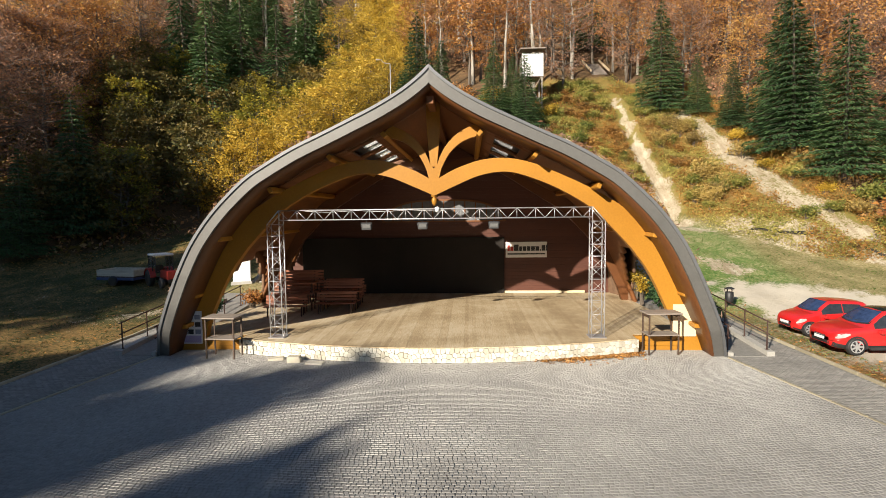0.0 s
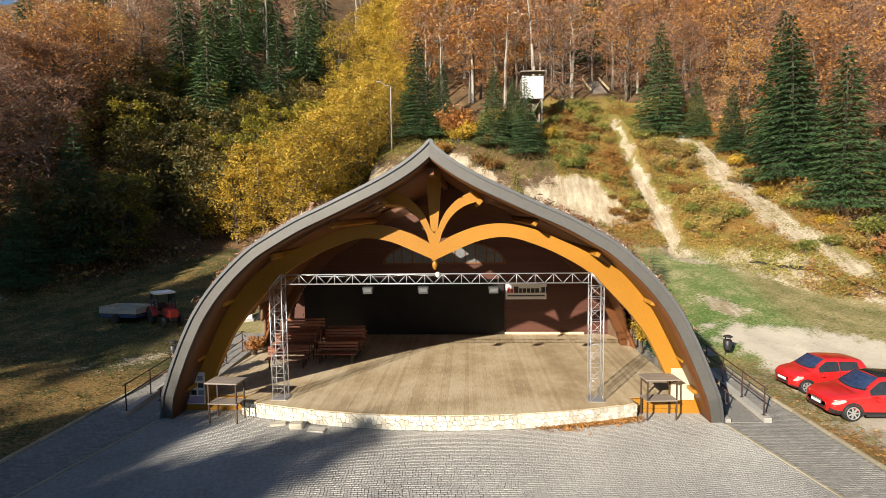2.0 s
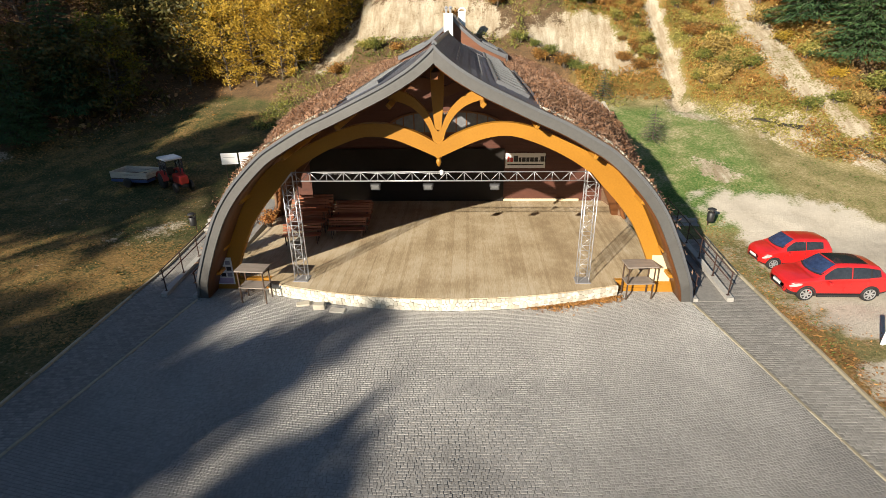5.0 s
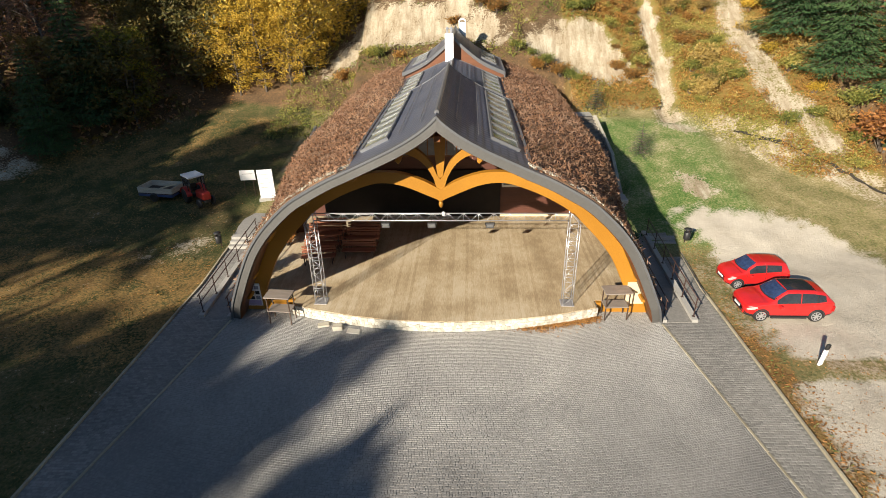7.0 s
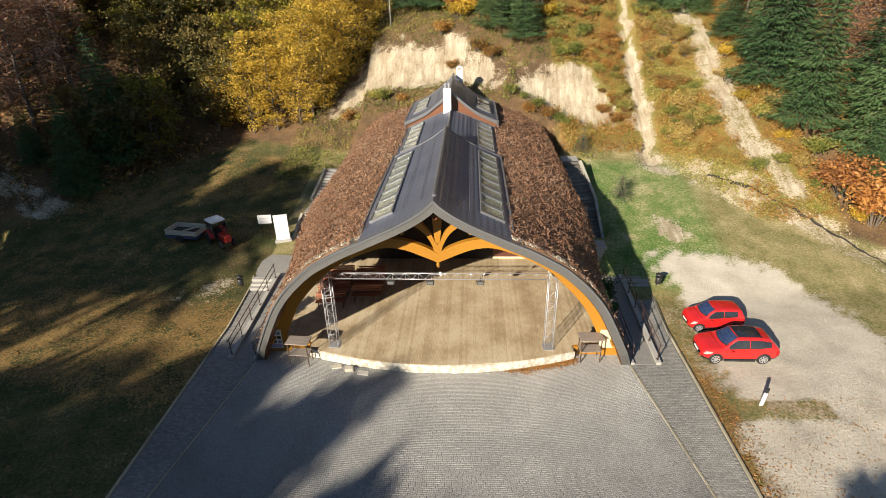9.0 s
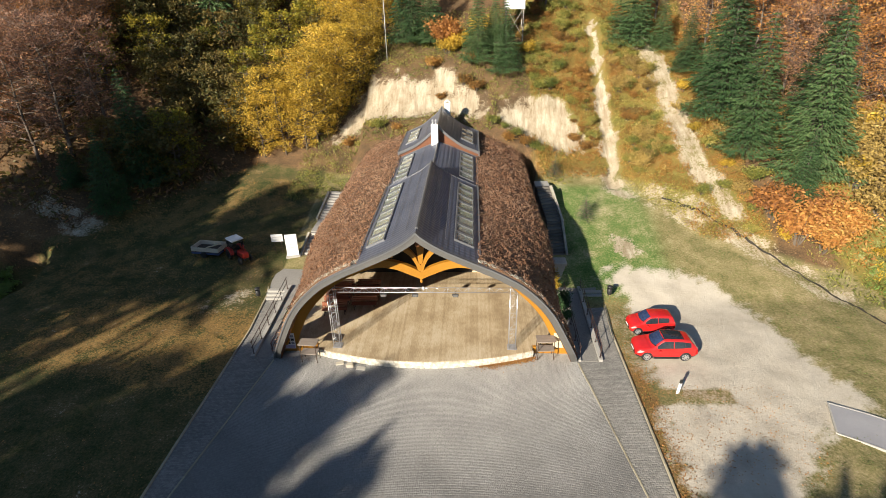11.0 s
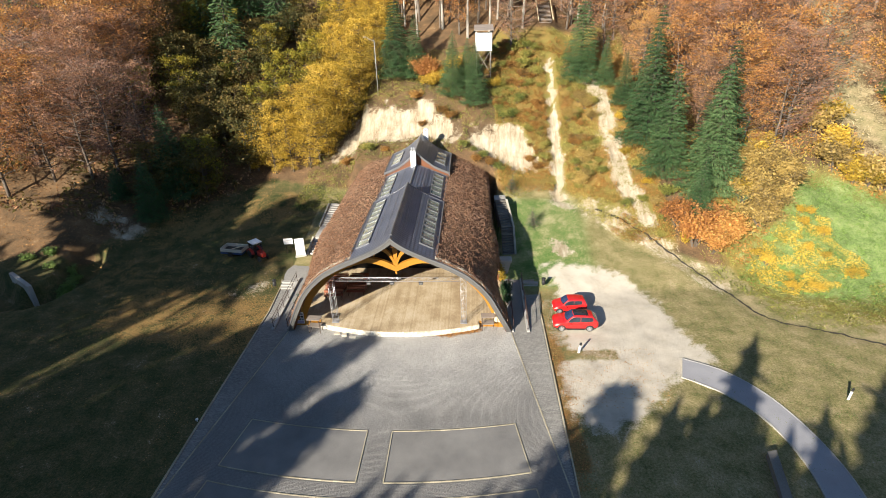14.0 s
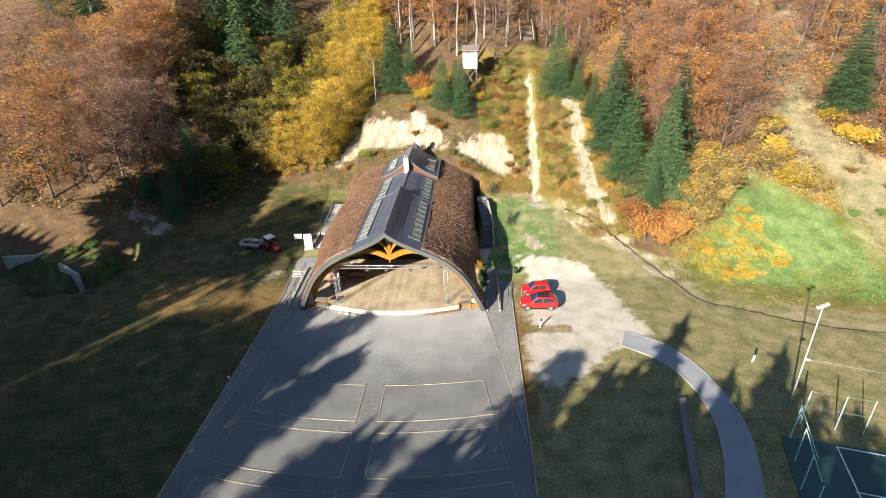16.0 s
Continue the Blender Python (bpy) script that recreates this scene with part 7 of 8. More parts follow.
bench = park_bench()
bench.matrix_world = pose(-6.75, 4.45, STAGE_Z, 0, 0, 6)
for x, y, z, r in ((-6.85, 5.25, 0, 4), (-6.7, 6.0, 0, -3), (-6.6, 5.0, 0.46, 3), (-6.55, 5.7, 0.46, -2), (-6.5, 5.3, 0.92, 2), (-6.45, 6.0, 0.92, 3), (-4.75, 5.2, 0, 2), (-4.7, 6.0, 0, -3), (-4.75, 6.8, 0, 4),
                   (-4.6, 5.8, 0.46, 0), (-4.65, 6.5, 0.46, 3), (-6.6, 6.8, 0, 5), (-6.6, 6.6, 0.46, 1), (-4.8, 7.6, 0, -2)):
    copy_thing(bench, pose(x, y, STAGE_Z + z, 0, 0, r))


def pane_material(name, tint):
    m, ns, ls, b = material(name, 0.05)
    b.inputs["Base Color"].default_value = (*tint, 1)
    b.inputs["Transmission Weight"].default_value = 0.85
    return m


M_PANE = pane_material("dark_pane", (0.25, 0.28, 0.32))


# ---- wide arched window high in the back wall ----
def lunette():
    w = tagged(new("window_1"), "wide low arched window with thin mullions in the back wall", "window", kind="structure")
    half, z0, rise = 3.35, 4.45, 1.12
    top = lambda x: z0 + rise * max(0.0, 1 - abs(x / half) ** 3.2) ** 0.6
    bm = bmesh.new()
    xs = half * np.sin(np.linspace(-math.pi / 2, math.pi / 2, 41))
    outer = np.array([(x - 0.15, top(x) + 0.03) for x in xs])
    inner = np.array([(x * 0.98 - 0.15, max(top(x) - 0.06, z0)) for x in xs])
    ribbon_solid(bm, inner, outer, BACK_Y - 0.09, BACK_Y - 0.005)
    box(bm, -half - 0.15, half - 0.15, BACK_Y - 0.09, BACK_Y - 0.005, z0 - 0.07, z0)
    bmesh.ops.recalc_face_normals(bm, faces=bm.faces)
    part("window_frame", bm, M_SOFFIT, w)
    edges = [-3.2, -2.75, -2.3, -1.72, -1.15, -0.58, 0.0, 0.58, 1.15, 1.72, 2.3, 2.75, 3.2]
    for a, b in zip(edges, edges[1:]):
        bm = bmesh.new()
        box(bm, b - 0.18, b - 0.12, BACK_Y - 0.085, BACK_Y - 0.02, z0, max(z0 + 0.02, top(b) - 0.03))
        part("mullion", bm, M_SOFFIT, w)
        bm = bmesh.new()
        u = np.linspace(a + 0.02, b - 0.02, 7)
        low = np.column_stack([u - 0.15, np.full(7, z0)])
        high = np.array([(x - 0.15, max(z0 + 0.01, top(x) - 0.04)) for x in u])
        ribbon_solid(bm, low, high, BACK_Y - 0.05, BACK_Y - 0.04)
        bmesh.ops.recalc_face_normals(bm, faces=bm.faces)
        part("pane", bm, M_HALLPANE, w)


# pale blue-grey of the panes is their reflection, put into the colour
M_HALLPANE = plain("painted_reflection_glass", (0.10, 0.105, 0.115), (0.24, 0.25, 0.27), 1.2, 0.14, bumpy=0)
lunette()


# ---- vehicles ----
def loft_car(name, label, at, turn, L, W, H, wheelbase, front_over, st, screen, side_windows, back, wheel_r, roof_panel=None, cladding=False):
    """A car from smooth cross-sections, glass laid on it. st: rows of (share of length, sill z, belt z, roof z, share of half width at belt, at roof)."""
    seams = (side_windows[0][0] - 0.035, side_windows[0][1] + 0.012, side_windows[1][1] - 0.03)
    car = thing(name, label, "car", "red cars on the gravel lot", at, turn)
    k = H / max(r[3] for r in st)
    rows = spline([(u * L, zs * k, zb * k, zr * k, wb * W / 2, wr * W / 2) for u, zs, zb, zr, wb, wr in st], 72)

    def section(x):
        zs, zb, zr, wb, wr = (float(np.interp(x, rows[:, 0], rows[:, j])) for j in range(1, 6))
        return spline([(wb * 0.84, zs), (wb * 0.98, zs + 0.10), (wb, zs + 0.25), (wb * 1.0, zb - 0.18), (wb * 0.965, zb), (wr * 0.5 + wb * 0.48, zb + (zr - zb) * 0.5), (wr * 1.01, zr - 0.07 * min(1, (zr - zb) / 0.3)), (wr * 0.86, zr - 0.012), (wr * 0.45, zr + 0.008), (0, zr + 0.016)], 30)

    def side_y(x, z):
        c = section(x)[:20]
        return float(np.interp(z, np.maximum.accumulate(c[:, 1]), c[:, 0]))

    def top_z(x, y):
        c = section(x)[17:]
        return float(np.interp(abs(y), c[::-1, 0], c[::-1, 1]))

    xs = rows[:, 0]
    rings = [[(x, p[0], p[1]) for p in section(x)] for x in xs]
    rings = [r + [(p[0], -p[1], p[2]) for p in r[-2::-1]] for r in rings]
    bm = bmesh.new()
    vs = [[bm.verts.new(p) for p in r] for r in rings]
    for r0, r1 in zip(vs, vs[1:]):
        for i in range(len(r0) - 1):
            bm.faces.new((r0[i], r1[i], r1[i + 1], r0[i + 1]))
    bm.faces.new(vs[0])
    bm.faces.new(vs[-1][::-1])
    bmesh.ops.recalc_face_normals(bm, faces=bm.faces)
    part("body", bm, M_CARRED, car, "glossy red bodywork", True)

    def patch(name, grid, mat, note=""):
        bm = bmesh.new()
        g = [[bm.verts.new(p) for p in row] for row in grid]
        for r0, r1 in zip(g, g[1:]):
            for i in range(len(r0) - 1):
                bm.faces.new((r0[i], r0[i + 1], r1[i + 1], r1[i]))
        bmesh.ops.recalc_face_normals(bm, faces=bm.faces)
        part(name, bm, mat, car, note, True)

    def lid(name, u0, u1, share, bow, mat, note="", lift=0.008):
        grid = []
        for w in np.linspace(-1, 1, 13):
            row = []
            for u in np.linspace(u0 + bow * w * w, u1 + 0.4 * bow * w * w, 8):
                wr = float(np.interp(u * L, rows[:, 0], rows[:, 5]))
                row.append((u * L, w * wr * share, top_z(u * L, w * wr * share) + lift))
            grid.append(row)
        patch(name, grid, mat, note)

    lid("screen_seal", screen[0] - 0.008, screen[1] + 0.006, 0.97, 0.035, M_BLACK, "black windscreen surround", 0.005)
    lid("windscreen", *screen, 0.88, 0.035, M_SCREEN, "blue-tinted windscreen", 0.011)
    for s in (-1, 1):
        lid_bar = [((u + 0.012) * L, s * float(np.interp((u + 0.012) * L, rows[:, 0], rows[:, 5])) * v) for u, v in ((screen[0] + 0.006, 0.1), (screen[0] + 0.03, 0.62))]
        bm = bmesh.new()
        rod(bm, *[(x, y, top_z(x, y) + 0.022) for x, y in lid_bar], 0.008, 6)
        part("wiper", bm, M_BLACK, car)
    seam = lambda u, z0, z1, s: [(u * L + d, s * (side_y(u * L + d, z) + 0.003), z) for d in (-0.005, 0.005) for z in np.linspace(z0, z1, 8)]
    for s in (-1, 1):
        for u in seams:
            g = seam(u, float(np.interp(u * L, rows[:, 0], rows[:, 1])) + 0.16, float(np.interp(u * L, rows[:, 0], rows[:, 2])) + 0.03, s)
            patch("door_seam", [g[:8], g[8:]], M_BLACK)
    lid("rear_window", *back, 0.8, -0.01, M_CARGLASS)
    if roof_panel:
        lid("roof_panel", *roof_panel, 0.8, 0.0, M_CARGLASS, "dark glass roof")
    for s in (1, -1):
        for u0, u1, taper in side_windows:
            grid = []
            for u in np.linspace(u0 - 0.008, u1 + 0.008, 12):
                x = u * L
                zb, zr = (float(np.interp(x, rows[:, 0], rows[:, j])) for j in (2, 3))
                grid.append([(x, s * (side_y(x, z) + 0.004), z) for z in np.linspace(zb + 0.02, max(zr - 0.105, zb + 0.06), 6)])
            patch("window_seal", grid, M_BLACK)
            grid = []
            for u in np.linspace(u0, u1, 12):
                x = u * L
                zb, zr = (float(np.interp(x, rows[:, 0], rows[:, j])) for j in (2, 3))
                lo, hi = zb + 0.035, max(zr - 0.125, zb + 0.05)
                lo += taper * max(0.0, (u - u1) / (u1 - u0) + 0.5) * (hi - lo)
                grid.append([(x, s * (side_y(x, z) + 0.007), z) for z in np.linspace(lo, hi, 6)])
            patch("side_window", grid, M_CARGLASS)
        if cladding:
            patch("cladding", [[(u * L, s * (side_y(u * L, z) + 0.008), z) for z in np.linspace(float(np.interp(u * L, rows[:, 0], rows[:, 1])) + 0.015, float(np.interp(u * L, rows[:, 0], rows[:, 1])) + 0.15, 4)] for u in np.linspace(0.01, 0.99, 40)], M_BLACK)
    for x in (front_over, front_over + wheelbase):
        for s in (-1, 1):
            y = s * (W / 2 - 0.1)
            bm = bmesh.new()
            prof = [(wheel_r * 0.62, -0.1), (wheel_r * 0.9, -0.11), (wheel_r, -0.06), (wheel_r, 0.06), (wheel_r * 0.9, 0.11), (wheel_r * 0.62, 0.1)]
            lathe(bm, prof, 24)
            wheel = part("wheel", bm, M_BLACK, car, "black tyre on a silver rim", True)
            wheel.matrix_basis = pose(x, y, wheel_r, 90, 0, 0)
            bm = bmesh.new()
            for side in (-1, 1):
                a = [[bm.verts.new((wheel_r * q * math.cos(t), wheel_r * q * math.sin(t), side * z)) for t in np.linspace(0, 2 * math.pi, 24, endpoint=False)] for q, z in ((0.6, 0.104), (0.62, 0.116), (0.69, 0.116), (0.7, 0.104))]
                for r0, r1 in zip(a, a[1:]):
                    for i in range(24):
                        bm.faces.new((r0[i], r0[i - 1], r1[i - 1], r1[i]))
            for a in range(7):
                c, sn = math.cos(a * 2 * math.pi / 7), math.sin(a * 2 * math.pi / 7)
                bar(bm, (0, 0, 0.112), (c * wheel_r * 0.62, sn * wheel_r * 0.62, 0.108), 0.05, 0.02)
                bar(bm, (0, 0, -0.112), (c * wheel_r * 0.62, sn * wheel_r * 0.62, -0.108), 0.05, 0.02)
            part("rim", bm, M_RIM, wheel)
            bm = bmesh.new()
            arcp = [(x + (wheel_r + 0.045) * math.cos(a), wheel_r + (wheel_r + 0.045) * math.sin(a)) for a in np.linspace(-0.25, math.pi + 0.25, 18)]
            arci = [(x + (wheel_r - 0.02) * math.cos(a), wheel_r + (wheel_r - 0.02) * math.sin(a)) for a in np.linspace(-0.25, math.pi + 0.25, 18)]
            ribbon_solid(bm, np.array(arci), np.array(arcp), s * (W / 2 - 0.2) if s > 0 else -W / 2 - 0.006, W / 2 + 0.006 if s > 0 else -(W / 2 - 0.2))
            bmesh.ops.recalc_face_normals(bm, faces=bm.faces)
            part("wheel_arch", bm, M_BLACK, car)
    zb = st[2][2] * H / max(r[3] for r in st)
    for s in (-1, 1):
        grid = []
        for u in np.linspace(0.02, 0.125, 9):
            zc = float(np.interp(u * L, rows[:, 0], rows[:, 2])) - 0.075
            h = 0.062 * math.sin(math.pi * min(1.0, (u - 0.014) / 0.118)) ** 0.6
            grid.append([(u * L, s * (side_y(u * L, z) + 0.012), z) for z in np.linspace(zc - h, zc + h, 5)])
        patch("headlight", grid, M_HEAD, "clear headlight")
        bm = bmesh.new()
        box(bm, -0.06, 0.06, -0.09, 0.09, -0.14, 0.14, pose(L - 0.07, s * W * 0.43, zb - 0.02, 0, 0, s * 12), bevel=0.02)
        part("tail_light", bm, M_TAIL, car)
        bm = bmesh.new()
        box(bm, -0.07, 0.07, -0.1, 0.1, -0.06, 0.06, pose((screen[0] + 0.1) * L, s * (W / 2 + 0.07), zb + 0.12), bevel=0.025)
        part("mirror", bm, M_CARRED, car)
        for px in (0.44, 0.62):
            bm = bmesh.new()
            box(bm, px * L, px * L + 0.18, s * (W / 2 - 0.005) - 0.012, s * (W / 2 - 0.005) + 0.012, zb - 0.14, zb - 0.11)
            part("door_handle", bm, M_CARRED, car)
    # front: lower black bumper wrapped round the nose, grille, badge and plate
    low = lambda u: float(np.interp(u * L, rows[:, 0], rows[:, 1]))
    for s in (-1, 1):
        patch("front_bumper", [[(u * L, s * (side_y(u * L, z) + 0.009), z) for z in np.linspace(low(u) + 0.01, low(u) + (0.17 if cladding else 0.07), 4)] for u in np.linspace(0.0, 0.1, 10)], M_BLACK)
    nose = rows[0, 4]
    bm = bmesh.new()
    box(bm, -0.014, 0.05, -nose * 0.9, nose * 0.9, low(0) + 0.015, low(0) + 0.12, bevel=0.012)
    part("air_intake", bm, M_BLACK, car)
    g0 = rows[0, 2] - 0.06
    bm = bmesh.new()
    box(bm, -0.012, 0.05, -nose * 0.62, nose * 0.62, g0 - 0.07, g0 + 0.05, bevel=0.012)
    grille = part("grille", bm, M_BLACK, car)
    for z in (-0.045, -0.01, 0.025):
        bm = bmesh.new()
        box(bm, -0.02, -0.01, -nose * 0.56, nose * 0.56, g0 + z - 0.006, g0 + z + 0.006)
        part("grille_bar", bm, M_RIM, grille, "chrome bar")
    bm = bmesh.new()
    box(bm, -0.03, -0.012, -0.24, 0.24, low(0) + 0.13, low(0) + 0.225, bevel=0.004)
    part("number_plate", bm, M_WHITE, car, "blank white number plate")
    for s in (-1, 1):
        bm = bmesh.new()
        box(bm, front_over + wheel_r + 0.1, front_over + wheelbase - wheel_r - 0.1, s * W / 2 - 0.03, s * W / 2 + 0.008, 0.2, 0.3)
        part("sill", bm, M_BLACK, car)
    return car


def paint(name, colour, rough_, metal=0.0, coat=0.0):
    m, ns, ls, b = material(name, rough_, metal)
    n = noise_tex(ns, ls, 3.0, 4)
    dark = tuple(c * 0.85 for c in colour)
    ls.new(ramp(ns, ls, n, [(0.35, dark), (0.65, colour)]), b.inputs["Base Color"])
    b.inputs["Coat Weight"].default_value = coat
    return m


M_CARRED = paint("red_car_paint", (0.56, 0.016, 0.016), 0.32, 0.0, 0.8)
M_HEAD = paint("headlight_lens", (0.50, 0.50, 0.50), 0.08, 0.3)
# blue tone and soft blotches paint reflections into the glass colour
M_SCREEN = plain("windscreen_glass", (0.006, 0.010, 0.035), (0.05, 0.085, 0.19), 1.7, 0.02, bumpy=0)
M_CARGLASS = plain("dark_car_glass", (0.006, 0.008, 0.012), (0.04, 0.045, 0.055), 2.4, 0.03, bumpy=0)
M_TAIL = paint("red_lamp_plastic", (0.35, 0.01, 0.01), 0.2)
M_TRACTOR = paint("red_tractor_paint", (0.42, 0.03, 0.02), 0.4)

SUV = [(0.0, 0.34, 0.66, 0.74, 0.56, 0.46), (0.012, 0.29, 0.70, 0.79, 0.76, 0.62), (0.04, 0.25, 0.76, 0.86, 0.90, 0.76), (0.10, 0.22, 0.84, 0.95, 0.98, 0.82), (0.20, 0.22, 0.92, 1.02, 1.0, 0.84), (0.27, 0.22, 0.95, 1.07, 1.0, 0.86), (0.42, 0.22, 0.98, 1.52, 1.0, 0.74), (0.46, 0.22, 0.99, 1.58, 1.0, 0.74),
       (0.535, 0.22, 1.0, 1.60, 1.0, 0.74), (0.56, 0.22, 1.0, 1.60, 1.0, 0.74), (0.74, 0.22, 1.03, 1.57, 1.0, 0.73), (0.77, 0.22, 1.04, 1.55, 0.99, 0.73), (0.86, 0.24, 1.08, 1.48, 0.98, 0.70), (0.89, 0.25, 1.09, 1.42, 0.97, 0.70), (0.965, 0.3, 1.05, 1.12, 0.93, 0.78), (1.0, 0.42, 0.9, 0.98, 0.86, 0.76)]
HATCH = [(0.0, 0.32, 0.56, 0.63, 0.50, 0.38), (0.014, 0.27, 0.62, 0.71, 0.74, 0.56), (0.05, 0.23, 0.71, 0.81, 0.90, 0.72), (0.10, 0.2, 0.78, 0.88, 0.98, 0.8), (0.20, 0.2, 0.86, 0.96, 1.0, 0.82), (0.25, 0.2, 0.88, 1.0, 1.0, 0.84), (0.42, 0.2, 0.92, 1.42, 1.0, 0.74), (0.47, 0.2, 0.93, 1.46, 1.0, 0.74),
         (0.57, 0.2, 0.94, 1.47, 1.0, 0.74), (0.60, 0.2, 0.95, 1.47, 1.0, 0.74), (0.80, 0.2, 0.99, 1.44, 0.99, 0.73), (0.84, 0.21, 1.0, 1.42, 0.98, 0.72), (0.93, 0.22, 1.02, 1.36, 0.96, 0.70), (0.975, 0.28, 1.0, 1.08, 0.93, 0.76), (1.0, 0.4, 0.86, 0.94, 0.88, 0.76)]
loft_car("car", "red compact crossover car with a dark glass roof", (13.4, 0.98, -0.03), 0.0, 3.78, 1.64, 1.47, 2.36, 0.69, SUV, (0.275, 0.425), [(0.34, 0.585, 0.0), (0.61, 0.775, 0.0), (0.79, 0.87, 0.9)], (0.895, 0.96), 0.31, (0.445, 0.77), True)
loft_car("car", "small red five-door hatchback car on the gravel", (13.75, 3.62, -0.03), 3.0, 3.0, 1.45, 1.33, 2.0, 0.52, HATCH, (0.255, 0.42), [(0.335, 0.585, 0.0), (0.61, 0.84, 0.55)], (0.935, 0.972), 0.27)


def wheel_part(parent, x, y, r, w, rim):
    bm = bmesh.new()
    lathe(bm, [(r * 0.55, -w / 2), (r * 0.92, -w / 2), (r, -w * 0.3), (r, w * 0.3), (r * 0.92, w / 2), (r * 0.55, w / 2)], 20)
    wh = part("wheel", bm, M_BLACK, parent, "", True)
    wh.matrix_basis = pose(x, y, r, 90, 0, 0)
    bm = bmesh.new()
    lathe(bm, [(r * 0.54, -w * 0.4), (r * 0.56, -w * 0.42), (r * 0.56, w * 0.42), (r * 0.54, w * 0.4)], 16)
    part("rim", bm, rim, wh)


def tractor(at, turn):
    t = thing("tractor", "small red tractor with a white cab roof on the lawn", "tractor", "", at, turn)
    bm = bmesh.new()
    box(bm, 0.55, 1.85, -0.3, 0.3, 0.55, 1.12, bevel=0.07)
    part("bonnet", bm, M_TRACTOR, t)
    bm = bmesh.new()
    box(bm, -0.6, 1.8, -0.22, 0.22, 0.35, 0.6, bevel=0.03)
    part("chassis", bm, M_BLACK, t)
    bm = bmesh.new()
    box(bm, -0.75, 0.65, -0.62, 0.62, 1.98, 2.12, bevel=0.05)
    part("cab_roof", bm, M_WHITE, t, "white cab roof")
    for x in (-0.68, 0.0, 0.58):
        for s in (-1, 1):
            bm = bmesh.new()
            bar(bm, (x, s * 0.55, 0.95), (x * 0.97, s * 0.55, 2.0), 0.06, 0.06)
            part("cab_post", bm, M_BLACK, t)
    for s in (-1, 1):
        bm = bmesh.new()
        ribbon_solid(bm, np.array([(-0.45 + 0.6 * math.cos(a), 0.55 + 0.6 * math.sin(a)) for a in np.linspace(0.1, 2.9, 12)]), np.array([(-0.45 + 0.66 * math.cos(a), 0.55 + 0.66 * math.sin(a)) for a in np.linspace(0.1, 2.9, 12)]), min(s * 0.4, s * 0.78), max(s * 0.4, s * 0.78))
        bmesh.ops.recalc_face_normals(bm, faces=bm.faces)
        part("mudguard", bm, M_TRACTOR, t)
        wheel_part(t, -0.45, s * 0.6, 0.55, 0.3, M_TRACTOR)
        wheel_part(t, 1.45, s * 0.52, 0.34, 0.2, M_TRACTOR)
        bm = bmesh.new()
        box(bm, -0.6, 0.5, s * 0.56 - 0.008, s * 0.56 + 0.008, 1.3, 1.95)
        part("cab_glass", bm, M_PANE, t)
    bm = bmesh.new()
    box(bm, -0.35, 0.0, -0.25, 0.25, 0.85, 0.97, bevel=0.03)
    box(bm, -0.42, -0.33, -0.25, 0.25, 0.9, 1.35, bevel=0.03)
    part("seat", bm, M_BLACK, t)
    bm = bmesh.new()
    rod(bm, (1.2, 0.1, 1.1), (1.2, 0.1, 1.75), 0.03, 8)
    part("exhaust", bm, M_BLACK, t)
    t.scale = (0.88, 0.88, 0.92)


def trailer(at, turn):
    t = thing("trailer", "small two-wheeled farm trailer with grey timber sides", "trailer", "", at, turn)
    bm = bmesh.new()
    box(bm, -1.3, 1.3, -0.72, 0.72, 0.5, 0.56)
    part("bed", bm, M_STEELB, t)
    for q in ((-1.3, 1.3, -0.74, -0.7), (-1.3, 1.3, 0.7, 0.74), (-1.32, -1.28, -0.7, 0.7), (1.28, 1.32, -0.7, 0.7)):
        for k in range(2):
            bm = bmesh.new()
            box(bm, *q, 0.57 + 0.2 * k, 0.755 + 0.2 * k, bevel=0.006)
            part("side_board", bm, M_PALEPLANK, t)
    bm = bmesh.new()
    box(bm, -1.3, 1.3, -0.76, 0.76, 0.34, 0.5)
    part("frame", bm, M_BLUEP, t, "blue painted frame")
    bm = bmesh.new()
    bar(bm, (1.3, 0, 0.46), (2.2, 0, 0.46), 0.08, 0.08)
    part("drawbar", bm, M_BLACK, t)
    for s in (-1, 1):
        wheel_part(t, -0.1, s * 0.8, 0.3, 0.17, M_BLUEP)
    bm = bmesh.new()
    box(bm, -1.0, 1.1, -0.05, 0.1, 0.6, 0.66, pose(0, 0.2, 0, 0, -14, 12))
    part("plank", bm, M_PLY, t)


M_PALEPLANK = plain("pale_weathered_planks", (0.42, 0.37, 0.29), (0.66, 0.60, 0.49), 4.0, 0.8, stretch=(1, 6, 6))
M_BLUEP = paint("blue_frame_paint", (0.05, 0.08, 0.2), 0.5)
tz = lambda x, y: float(ground_height(x, y)) - 0.02
tractor((-17.2, 12.75, tz(-17.2, 12.75)), -40.0)
trailer((-20.0, 13.5, tz(-20, 13.5)), -9.0)


